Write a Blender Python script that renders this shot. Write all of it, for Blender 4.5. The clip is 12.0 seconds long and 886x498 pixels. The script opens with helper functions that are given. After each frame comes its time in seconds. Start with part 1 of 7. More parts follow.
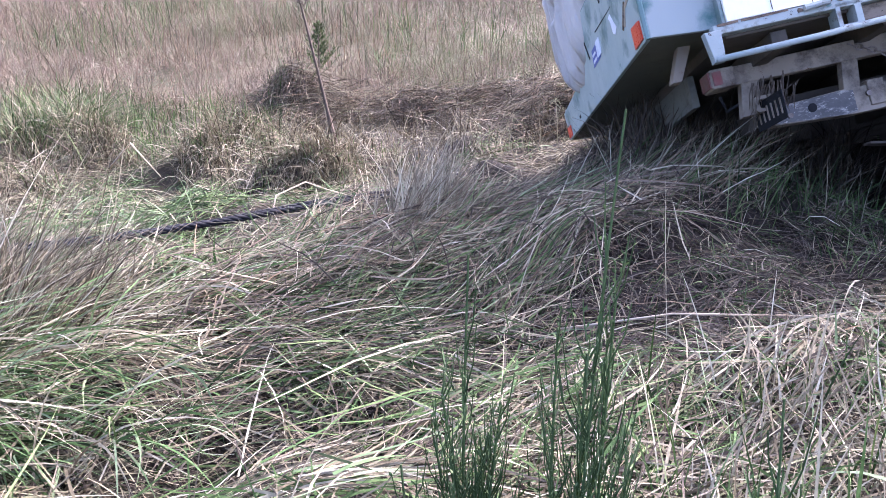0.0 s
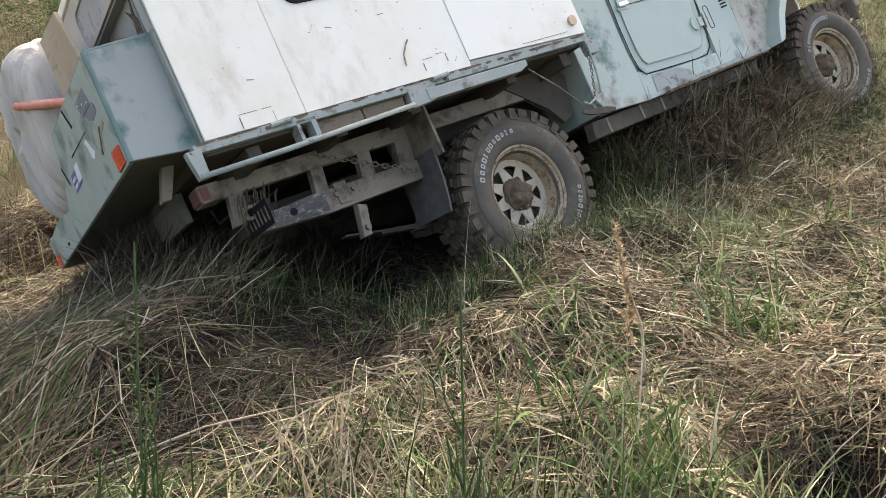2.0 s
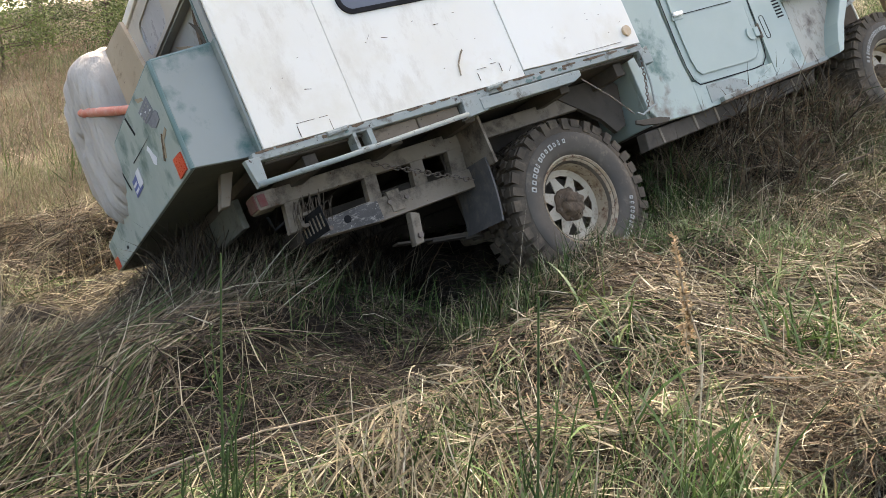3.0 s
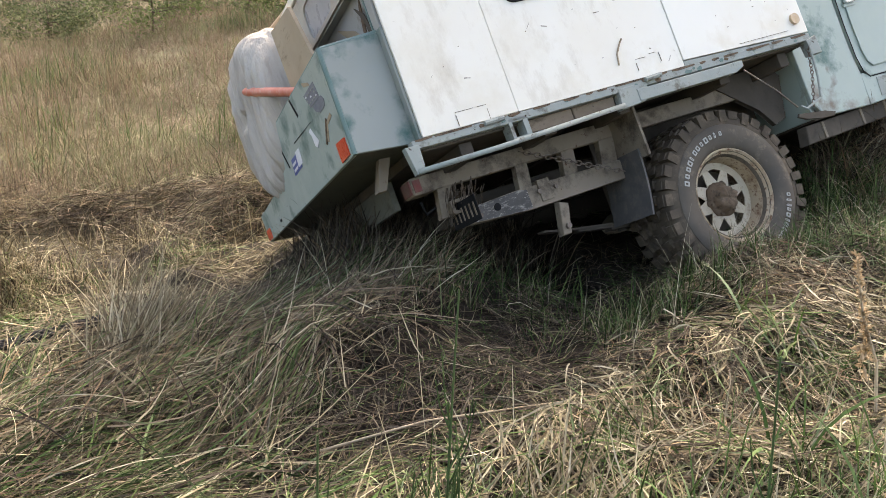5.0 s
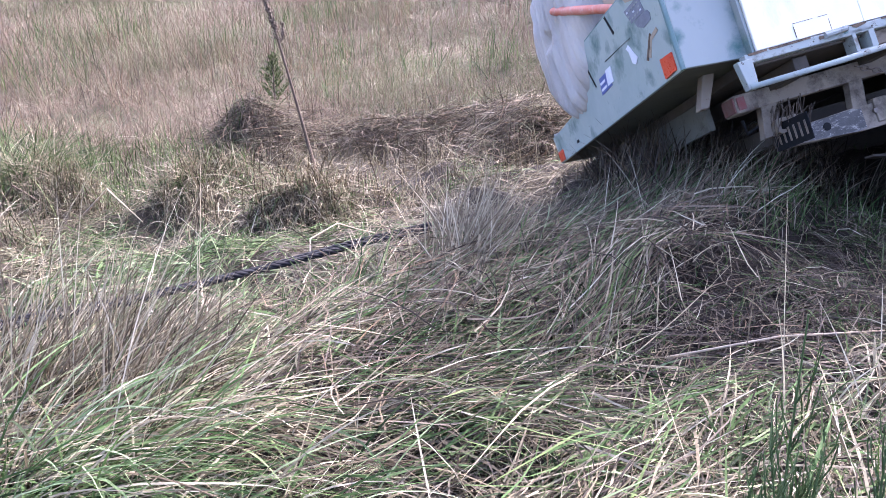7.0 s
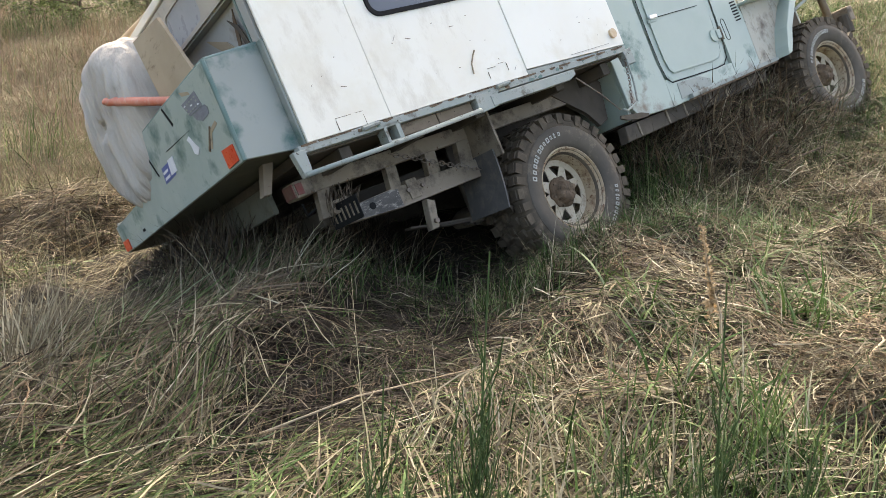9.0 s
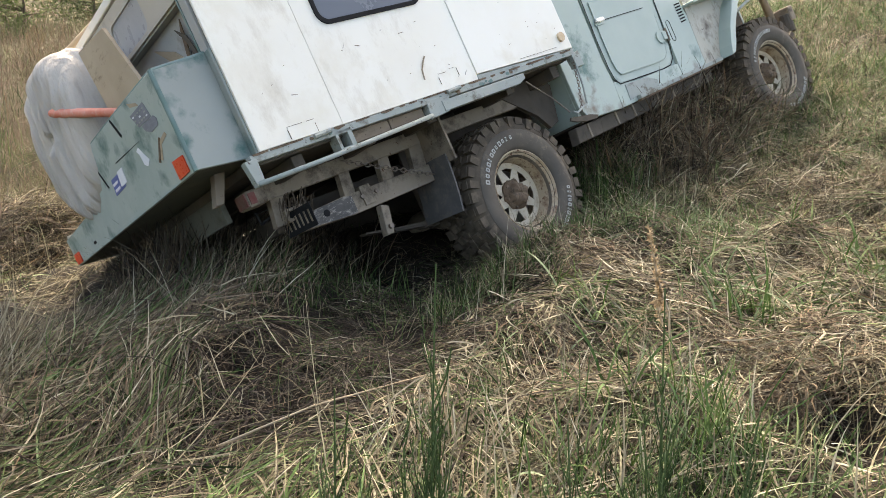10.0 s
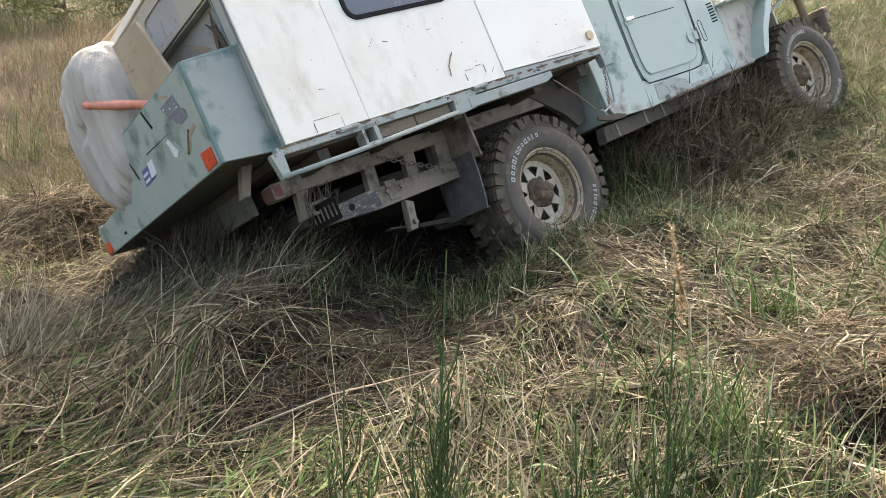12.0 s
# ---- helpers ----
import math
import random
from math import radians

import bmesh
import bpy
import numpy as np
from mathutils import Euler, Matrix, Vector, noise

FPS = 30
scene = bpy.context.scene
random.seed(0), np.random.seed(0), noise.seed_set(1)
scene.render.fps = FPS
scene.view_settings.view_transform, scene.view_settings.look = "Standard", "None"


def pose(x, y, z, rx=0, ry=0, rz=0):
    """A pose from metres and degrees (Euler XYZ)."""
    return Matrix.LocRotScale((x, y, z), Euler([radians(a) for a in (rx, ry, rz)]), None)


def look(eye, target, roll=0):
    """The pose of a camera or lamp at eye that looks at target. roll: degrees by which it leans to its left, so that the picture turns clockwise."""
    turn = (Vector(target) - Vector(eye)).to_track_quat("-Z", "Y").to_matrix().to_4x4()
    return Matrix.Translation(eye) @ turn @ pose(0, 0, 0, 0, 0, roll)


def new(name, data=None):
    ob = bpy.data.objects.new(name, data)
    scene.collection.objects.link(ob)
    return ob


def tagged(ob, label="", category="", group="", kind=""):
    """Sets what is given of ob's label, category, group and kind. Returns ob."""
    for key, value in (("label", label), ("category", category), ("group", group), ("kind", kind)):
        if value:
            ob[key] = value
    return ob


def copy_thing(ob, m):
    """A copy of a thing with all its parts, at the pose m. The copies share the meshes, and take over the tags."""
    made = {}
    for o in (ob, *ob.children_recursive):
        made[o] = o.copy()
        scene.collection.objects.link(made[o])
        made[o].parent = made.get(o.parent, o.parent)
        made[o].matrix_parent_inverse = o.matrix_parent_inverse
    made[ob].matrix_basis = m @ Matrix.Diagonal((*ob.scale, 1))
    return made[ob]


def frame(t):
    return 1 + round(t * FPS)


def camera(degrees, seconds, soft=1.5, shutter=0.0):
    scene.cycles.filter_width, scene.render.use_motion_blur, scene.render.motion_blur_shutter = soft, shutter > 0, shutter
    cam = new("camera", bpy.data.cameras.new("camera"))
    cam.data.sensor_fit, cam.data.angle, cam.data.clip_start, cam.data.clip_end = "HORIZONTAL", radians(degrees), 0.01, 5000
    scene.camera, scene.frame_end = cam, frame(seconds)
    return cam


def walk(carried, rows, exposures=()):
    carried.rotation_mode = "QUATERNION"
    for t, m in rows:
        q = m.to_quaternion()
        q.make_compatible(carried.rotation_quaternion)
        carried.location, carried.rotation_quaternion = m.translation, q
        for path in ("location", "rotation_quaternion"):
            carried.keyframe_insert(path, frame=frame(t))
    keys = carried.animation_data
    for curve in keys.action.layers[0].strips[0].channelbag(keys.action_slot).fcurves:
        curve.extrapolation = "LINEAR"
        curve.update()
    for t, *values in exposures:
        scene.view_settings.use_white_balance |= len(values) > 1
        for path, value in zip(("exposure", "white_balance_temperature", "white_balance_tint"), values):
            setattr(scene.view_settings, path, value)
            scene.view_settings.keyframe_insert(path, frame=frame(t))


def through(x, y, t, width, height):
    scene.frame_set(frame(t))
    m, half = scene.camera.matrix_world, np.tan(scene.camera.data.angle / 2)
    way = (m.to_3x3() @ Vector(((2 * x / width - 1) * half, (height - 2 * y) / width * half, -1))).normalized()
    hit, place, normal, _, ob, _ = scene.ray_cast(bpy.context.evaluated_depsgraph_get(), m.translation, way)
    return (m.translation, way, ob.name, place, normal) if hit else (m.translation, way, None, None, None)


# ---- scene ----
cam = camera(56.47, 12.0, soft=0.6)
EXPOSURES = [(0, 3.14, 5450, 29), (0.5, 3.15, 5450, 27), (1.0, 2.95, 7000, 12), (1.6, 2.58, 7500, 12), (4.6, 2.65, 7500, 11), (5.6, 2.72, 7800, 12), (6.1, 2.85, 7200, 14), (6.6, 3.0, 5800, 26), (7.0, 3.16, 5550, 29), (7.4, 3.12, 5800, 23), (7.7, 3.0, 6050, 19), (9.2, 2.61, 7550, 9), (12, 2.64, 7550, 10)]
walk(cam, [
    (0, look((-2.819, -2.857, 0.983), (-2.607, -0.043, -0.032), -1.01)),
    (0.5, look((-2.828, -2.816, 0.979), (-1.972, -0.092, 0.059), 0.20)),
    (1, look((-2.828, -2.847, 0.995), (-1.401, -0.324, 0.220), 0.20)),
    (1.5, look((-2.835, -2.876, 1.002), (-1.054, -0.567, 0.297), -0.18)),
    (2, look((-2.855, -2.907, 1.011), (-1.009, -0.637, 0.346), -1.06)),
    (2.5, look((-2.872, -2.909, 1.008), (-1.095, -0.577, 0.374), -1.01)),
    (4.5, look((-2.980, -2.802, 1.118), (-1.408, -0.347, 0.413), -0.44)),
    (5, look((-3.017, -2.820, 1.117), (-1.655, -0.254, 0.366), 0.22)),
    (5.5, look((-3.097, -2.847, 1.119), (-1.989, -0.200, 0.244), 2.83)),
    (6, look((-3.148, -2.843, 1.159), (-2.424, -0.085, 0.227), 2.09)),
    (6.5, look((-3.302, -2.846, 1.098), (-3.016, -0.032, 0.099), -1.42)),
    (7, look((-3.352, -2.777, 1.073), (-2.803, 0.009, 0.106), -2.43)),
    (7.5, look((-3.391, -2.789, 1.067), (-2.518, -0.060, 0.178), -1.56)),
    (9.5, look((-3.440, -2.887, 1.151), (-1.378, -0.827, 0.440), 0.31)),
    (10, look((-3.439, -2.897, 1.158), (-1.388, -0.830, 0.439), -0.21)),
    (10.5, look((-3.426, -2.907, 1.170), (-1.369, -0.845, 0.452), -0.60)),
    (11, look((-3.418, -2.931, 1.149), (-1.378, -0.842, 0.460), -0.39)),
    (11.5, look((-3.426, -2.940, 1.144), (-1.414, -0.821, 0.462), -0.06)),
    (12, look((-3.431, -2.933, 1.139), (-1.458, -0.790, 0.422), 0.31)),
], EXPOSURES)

# ---- world and light ----
SUN_EL, SUN_AZ = 38.0, 42.0          # degrees; azimuth from +x towards +y
world = bpy.data.worlds.new("sky")
scene.world = world
world.use_nodes = True
wn = world.node_tree.nodes
wl = world.node_tree.links
sky = wn.new("ShaderNodeTexSky")
sky.sky_type = "NISHITA"
sky.sun_disc = False
sky.sun_elevation = radians(SUN_EL)
sky.sun_rotation = radians(90.0 - SUN_AZ)
sky.air_density, sky.dust_density, sky.ozone_density = 0.8, 7.0, 1.0
wn["Background"].inputs["Strength"].default_value = 0.15
wl.new(sky.outputs[0], wn["Background"].inputs["Color"])
sun_data = bpy.data.lights.new("sun", "SUN")
sun_data.energy, sun_data.angle, sun_data.color = 1.85, radians(2.5), (1.0, 0.93, 0.85)
sun = new("sun", sun_data)
sd = Vector((math.cos(radians(SUN_AZ)) * math.cos(radians(SUN_EL)), math.sin(radians(SUN_AZ)) * math.cos(radians(SUN_EL)), math.sin(radians(SUN_EL))))
sun.matrix_world = look(sd * 30, (0, 0, 0))


# ---- materials ----
def shader(name):
    m = bpy.data.materials.new(name)
    m.use_nodes = True
    return m, m.node_tree.nodes, m.node_tree.links, m.node_tree.nodes["Principled BSDF"]


def ramp(nodes, links, source, stops, mode="LINEAR"):
    r = nodes.new("ShaderNodeValToRGB")
    r.color_ramp.interpolation = mode
    e = r.color_ramp.elements
    while len(e) < len(stops):
        e.new(0.5)
    for k, (p, c) in enumerate(stops):
        e[k].position, e[k].color = p, (*c, 1) if len(c) == 3 else (c[0], c[0], c[0], 1)
    links.new(source, r.inputs[0])
    return r.outputs[0]


def tex_noise(nodes, links, scale, detail=6.0, rough=0.6, stretch=None, offset=0.0):
    c = nodes.new("ShaderNodeTexCoord")
    n = nodes.new("ShaderNodeTexNoise")
    n.inputs["Scale"].default_value, n.inputs["Detail"].default_value, n.inputs["Roughness"].default_value = scale, detail, rough
    mp = nodes.new("ShaderNodeMapping")
    mp.inputs["Scale"].default_value = stretch or (1, 1, 1)
    mp.inputs["Location"].default_value = (offset, offset * 1.7, offset * 0.6)
    links.new(c.outputs["Object"], mp.inputs["Vector"])
    links.new(mp.outputs[0], n.inputs["Vector"])
    return n.outputs["Fac"]


def mixed(nodes, links, fac, a, b):
    m = nodes.new("ShaderNodeMix")
    m.data_type = "RGBA"
    if isinstance(fac, float):
        m.inputs[0].default_value = fac
    else:
        links.new(fac, m.inputs[0])
    for sock, v in ((m.inputs[6], a), (m.inputs[7], b)):
        if isinstance(v, tuple):
            sock.default_value = (*v, 1)
        else:
            links.new(v, sock)
    return m.outputs[2]


def bump(nodes, links, bsdf, height, strength=0.3, distance=0.01):
    b = nodes.new("ShaderNodeBump")
    b.inputs["Strength"].default_value, b.inputs["Distance"].default_value = strength, distance
    links.new(height, b.inputs["Height"])
    links.new(b.outputs[0], bsdf.inputs["Normal"])


def worn(name, base, second, dirt, rough=0.5, metal=0.0, dirt_amount=0.5, scale=2.5, chips=None, chip_level=0.68, streak=None, relief=0.15, edge=0.86, smears=(), smear=(0.03, 0.10, 0.085)):
    """Paint or metal with broad fading, grime and small chips."""
    m, n, l, b = shader(name)
    fade = ramp(n, l, tex_noise(n, l, scale, 4), [(0.35, (0,)), (0.7, (1,))])
    col = mixed(n, l, fade, base, second)
    grime = ramp(n, l, tex_noise(n, l, scale * 3.1, 9, 0.72, streak, 4.0), [(0.75 - 0.35 * dirt_amount, (0,)), (edge, (1,))])
    col = mixed(n, l, grime, col, dirt)
    if chips:
        fine = ramp(n, l, tex_noise(n, l, scale * 9, 10, 0.75, None, 9.0), [(chip_level, (0,)), (chip_level + 0.03, (1,))])
        col = mixed(n, l, fine, col, chips)
    if smears:
        # old brushed-on patches at places of their own
        place = n.new("ShaderNodeTexCoord")
        wob = n.new("ShaderNodeTexNoise")
        wob.inputs["Scale"].default_value, wob.inputs["Detail"].default_value, wob.inputs["Roughness"].default_value = 11.0, 6.0, 0.65
        l.new(place.outputs["Object"], wob.inputs["Vector"])
        rough_edge = n.new("ShaderNodeMath")
        rough_edge.operation = "MULTIPLY_ADD"
        rough_edge.inputs[1].default_value, rough_edge.inputs[2].default_value = 2.2, -0.6
        l.new(wob.outputs["Fac"], rough_edge.inputs[0])
        for x, y, z, r, *own in smears:
            gap = n.new("ShaderNodeVectorMath")
            gap.operation = "DISTANCE"
            l.new(place.outputs["Object"], gap.inputs[0])
            gap.inputs[1].default_value = (x, y, z)
            rel = n.new("ShaderNodeMath")
            rel.operation = "MULTIPLY_ADD"
            l.new(gap.outputs["Value"], rel.inputs[0])
            rel.inputs[1].default_value = 0.5 / r
            l.new(rough_edge.outputs[0], rel.inputs[2])
            col = mixed(n, l, ramp(n, l, rel.outputs[0], [(0.3, (0.9,)), (1.05, (0,))]), col, own[0] if own else smear)
    l.new(col, b.inputs["Base Color"])
    rr = ramp(n, l, tex_noise(n, l, scale * 5, 6), [(0.3, (rough - 0.1,)), (0.8, (min(1.0, rough + 0.25),))])
    l.new(rr, b.inputs["Roughness"])
    b.inputs["Metallic"].default_value = metal
    b.inputs["Specular IOR Level"].default_value = 0.15 if rough >= 0.8 else 0.45
    bump(n, l, b, tex_noise(n, l, scale * 14, 6), relief, 0.004)
    return m


def plant(name, stops, through=0.3, rough=0.75):
    """Blades and leaves: every blade takes its own colour from the ramp, with light passing through."""
    m, n, l, b = shader(name)
    g = n.new("ShaderNodeNewGeometry")
    col = ramp(n, l, g.outputs["Random Per Island"], stops)
    spots = ramp(n, l, tex_noise(n, l, 35.0, 3), [(0.35, (0.72,)), (0.65, (1.1,))])
    mul = n.new("ShaderNodeMix")
    mul.data_type, mul.blend_type = "RGBA", "MULTIPLY"
    mul.inputs[0].default_value = 1.0
    l.new(col, mul.inputs[6])
    l.new(spots, mul.inputs[7])
    l.new(mul.outputs[2], b.inputs["Base Color"])
    b.inputs["Roughness"].default_value = rough
    b.inputs["Specular IOR Level"].default_value = 0.10
    tr = n.new("ShaderNodeBsdfTranslucent")
    l.new(mul.outputs[2], tr.inputs["Color"])
    mx = n.new("ShaderNodeMixShader")
    mx.inputs[0].default_value = through
    l.new(b.outputs[0], mx.inputs[1])
    l.new(tr.outputs[0], mx.inputs[2])
    l.new(mx.outputs[0], n["Material Output"].inputs["Surface"])
    return m


STRAW = plant("straw", [(0.0, (0.021, 0.015, 0.010)), (0.25, (0.047, 0.036, 0.021)), (0.5, (0.083, 0.068, 0.039)), (0.75, (0.133, 0.115, 0.068)), (0.93, (0.235, 0.212, 0.138)), (1.0, (0.094, 0.105, 0.045))], 0.12)
GREEN = plant("green_blades", [(0.0, (0.014, 0.024, 0.008)), (0.35, (0.030, 0.053, 0.015)), (0.7, (0.060, 0.097, 0.029)), (0.9, (0.106, 0.146, 0.050)), (1.0, (0.18, 0.21, 0.10))], 0.15)
BRIGHT = plant("fresh_blades", [(0.0, (0.038, 0.074, 0.020)), (0.5, (0.084, 0.138, 0.046)), (1.0, (0.215, 0.262, 0.150))], 0.18)
TALL_DRY = plant("dry_stems", [(0.0, (0.033, 0.024, 0.017)), (0.3, (0.083, 0.060, 0.040)), (0.6, (0.160, 0.125, 0.085)), (0.8, (0.168, 0.112, 0.064)), (0.92, (0.226, 0.200, 0.140)), (1.0, (0.066, 0.085, 0.040))], 0.2)
PALE = plant("pale_straw", [(0.0, (0.070, 0.056, 0.035)), (0.4, (0.155, 0.130, 0.083)), (0.8, (0.273, 0.243, 0.164)), (1.0, (0.395, 0.365, 0.270))], 0.2)
FIELD = plant("field_weeds", [(0.0, (0.08, 0.06, 0.044)), (0.4, (0.13, 0.10, 0.072)), (0.7, (0.165, 0.116, 0.084)), (0.9, (0.215, 0.178, 0.13)), (1.0, (0.10, 0.107, 0.062))], 0.2)
FIELD_GREEN = plant("field_greens", [(0.0, (0.07, 0.08, 0.038)), (0.6, (0.108, 0.12, 0.058)), (1.0, (0.175, 0.178, 0.098))], 0.2)
LIGHT = plant("bleached_stems", [(0.0, (0.113, 0.096, 0.064)), (0.4, (0.226, 0.200, 0.138)), (0.8, (0.357, 0.330, 0.239)), (1.0, (0.470, 0.440, 0.339))], 0.2)
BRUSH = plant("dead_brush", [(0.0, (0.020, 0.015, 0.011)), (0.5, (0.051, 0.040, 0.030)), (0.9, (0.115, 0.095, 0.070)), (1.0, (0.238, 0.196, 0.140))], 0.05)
BROOM = plant("broom_stems", [(0.0, (0.042, 0.07, 0.026)), (0.6, (0.078, 0.118, 0.046)), (1.0, (0.15, 0.19, 0.085))], 0.2)
LEAF = plant("tree_leaves", [(0.0, (0.028, 0.042, 0.016)), (0.6, (0.06, 0.08, 0.032)), (1.0, (0.11, 0.125, 0.05))], 0.25)
FRESH_LEAF = plant("shrub_leaves", [(0.0, (0.05, 0.075, 0.022)), (1.0, (0.115, 0.145, 0.05))], 0.25)

m, n, l, b = shader("soil")
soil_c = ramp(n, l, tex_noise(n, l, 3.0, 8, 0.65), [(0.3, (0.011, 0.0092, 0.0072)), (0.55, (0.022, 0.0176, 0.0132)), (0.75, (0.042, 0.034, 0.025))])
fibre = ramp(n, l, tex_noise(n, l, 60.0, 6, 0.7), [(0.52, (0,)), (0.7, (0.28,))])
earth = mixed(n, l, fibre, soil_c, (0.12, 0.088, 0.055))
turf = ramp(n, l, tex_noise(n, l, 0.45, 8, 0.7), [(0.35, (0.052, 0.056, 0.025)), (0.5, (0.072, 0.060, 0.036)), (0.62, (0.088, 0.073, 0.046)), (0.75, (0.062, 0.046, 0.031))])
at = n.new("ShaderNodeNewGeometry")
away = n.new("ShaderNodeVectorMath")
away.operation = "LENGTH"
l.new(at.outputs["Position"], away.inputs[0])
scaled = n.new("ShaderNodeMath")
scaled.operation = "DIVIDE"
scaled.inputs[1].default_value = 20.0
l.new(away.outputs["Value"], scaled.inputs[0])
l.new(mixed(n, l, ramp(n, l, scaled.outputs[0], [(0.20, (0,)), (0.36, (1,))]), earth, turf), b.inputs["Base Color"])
b.inputs["Roughness"].default_value = 0.95
b.inputs["Specular IOR Level"].default_value = 0.12
bump(n, l, b, tex_noise(n, l, 45.0, 8, 0.7), 0.8, 0.03)
SOIL = m

WHITE = worn("aged_white_paint", (0.78, 0.75, 0.655), (0.73, 0.68, 0.565), (0.52, 0.45, 0.335), 0.4, 0, 0.62, 1.6, (0.20, 0.12, 0.06), 0.69, (1, 1, 0.45), 0.06, 0.76, ((-1.2, -0.26, 0.70, 0.13), (-0.5, -0.26, 0.72, 0.10), (0.1, -0.26, 0.68, 0.10), (-0.95, -0.26, 0.88, 0.14), (-1.38, -0.26, 0.95, 0.15), (-0.3, -0.26, 0.66, 0.10), (-0.75, -0.26, 0.66, 0.09), (0.45, -0.26, 0.72, 0.10), (-1.42, -0.26, 1.25, 0.12)), (0.70, 0.645, 0.52))
MUD = (0.15, 0.115, 0.08)
CAB = worn("faded_green_paint", (0.305, 0.370, 0.322), (0.345, 0.405, 0.352), (0.16, 0.225, 0.185), 0.42, 0, 0.22, 1.7, (0.07, 0.05, 0.035), 0.70, None, 0.06, 0.78, ((0.84, -0.11, 0.62, 0.13), (0.87, -0.11, 0.50, 0.11), (0.76, -0.11, 0.70, 0.10), (1.68, -0.11, 0.295, 0.06), (2.27, -0.11, 0.68, 0.07), (1.10, -0.11, 0.36, 0.05), (2.05, -0.11, 0.35, 0.06), (0.80, -0.11, 0.56, 0.08), (0.78, -0.11, 0.26, 0.085, MUD), (0.71, -0.11, 0.33, 0.07, MUD), (0.90, -0.11, 0.225, 0.06, MUD), (0.86, -0.11, 0.38, 0.03, MUD), (0.84, -0.11, 0.44, 0.022, MUD), (1.05, -0.11, 0.21, 0.04, MUD), (1.62, -0.11, 0.23, 0.05, MUD), (2.0, -0.11, 0.24, 0.05, MUD)), (0.045, 0.12, 0.095))
EDGE = worn("chipped_edge_paint", (0.25, 0.282, 0.255), (0.305, 0.318, 0.28), (0.11, 0.098, 0.075), 0.65, 0, 0.6, 3.4, (0.05, 0.036, 0.026), 0.61, None, 0.3, 0.66)
TAILP = worn("blue_grey_primer", (0.232, 0.250, 0.220), (0.275, 0.292, 0.258), (0.075, 0.14, 0.125), 0.48, 0, 0.5, 1.3, (0.06, 0.05, 0.04), 0.72, None, 0.06, 0.74, ((-1.75, -0.2, 1.06, 0.06), (-1.68, -0.2, 1.08, 0.06), (-1.60, -0.2, 1.09, 0.06), (-1.53, -0.2, 1.09, 0.06), (-1.75, -0.2, 0.93, 0.05), (-1.72, -0.2, 0.87, 0.03), (-1.76, -0.2, 0.75, 0.04), (-1.51, -0.2, 0.66, 0.07), (-1.50, -0.2, 0.80, 0.05)), (0.035, 0.105, 0.09))
TAILG = worn("green_board_paint", (0.28, 0.335, 0.295), (0.335, 0.38, 0.335), (0.07, 0.14, 0.11), 0.5, 0, 0.5, 1.9, (0.06, 0.05, 0.04), 0.70, None, 0.08, 0.74, ((-1.767, 0.07, 0.888, 0.07), (-1.767, 0.17, 0.895, 0.06), (-1.767, 0.368, 0.865, 0.08), (-1.767, 0.085, 0.70, 0.04), (-1.767, 0.56, 1.0, 0.08), (-1.767, 0.70, 0.95, 0.08), (-1.767, -0.2, 1.04, 0.07), (-1.767, -0.2, 0.90, 0.05), (-1.767, -0.2, 0.78, 0.05), (-1.767, 0.13, 1.05, 0.05), (-1.767, 0.30, 1.04, 0.05), (-1.767, 0.42, 0.94, 0.05), (-1.767, 1.2, 0.78, 0.08), (-1.767, 1.55, 0.74, 0.09), (-1.767, 0.95, 0.66, 0.05)), (0.03, 0.10, 0.082))
DARKG = worn("dark_green_paint", (0.05, 0.125, 0.105), (0.17, 0.225, 0.205), (0.04, 0.06, 0.05), 0.55, 0, 0.5, 3.0, (0.06, 0.05, 0.04), 0.66)
FENDER = worn("muddy_fender_paint", (0.42, 0.385, 0.31), (0.40, 0.41, 0.35), (0.09, 0.065, 0.042), 0.6, 0, 0.62, 2.2, (0.05, 0.038, 0.026), 0.62, (1, 1, 0.6), 0.15, 0.68, ((2.26, -0.11, 0.41, 0.06), (2.33, -0.11, 0.50, 0.06), (2.42, -0.11, 0.55, 0.05), (2.2, -0.11, 0.30, 0.05)), (0.07, 0.05, 0.033))
MUDDY = worn("muddy_steel", (0.20, 0.165, 0.122), (0.265, 0.22, 0.165), (0.085, 0.069, 0.052), 0.85, 0.05, 0.72, 2.4, (0.09, 0.042, 0.024), 0.62, None, 0.4, 0.66)
BASE_DIRT = worn("dusty_box_floor", (0.115, 0.118, 0.094), (0.15, 0.142, 0.112), (0.065, 0.058, 0.043), 0.95, 0, 0.55, 3.0, None, 0.7, None, 0.2, 0.75)
SCRAPED = worn("scraped_black_paint", (0.05, 0.047, 0.043), (0.09, 0.083, 0.072), (0.33, 0.30, 0.25), 0.6, 0, 0.62, 7.0, (0.42, 0.38, 0.32), 0.60, (0.6, 1, 1.6), 0.4, 0.66)
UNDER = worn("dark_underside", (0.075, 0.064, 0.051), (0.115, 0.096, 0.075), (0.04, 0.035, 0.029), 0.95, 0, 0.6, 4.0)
RUBBER = worn("tyre_rubber", (0.066, 0.054, 0.041), (0.112, 0.090, 0.065), (0.172, 0.135, 0.094), 0.9, 0, 0.75, 5.0, None, 0.7, None, 0.25, 0.74)
WALL = worn("dusty_sidewall", (0.118, 0.101, 0.080), (0.085, 0.075, 0.062), (0.20, 0.163, 0.118), 0.9, 0, 0.6, 6.0, None, 0.7, None, 0.15, 0.74)
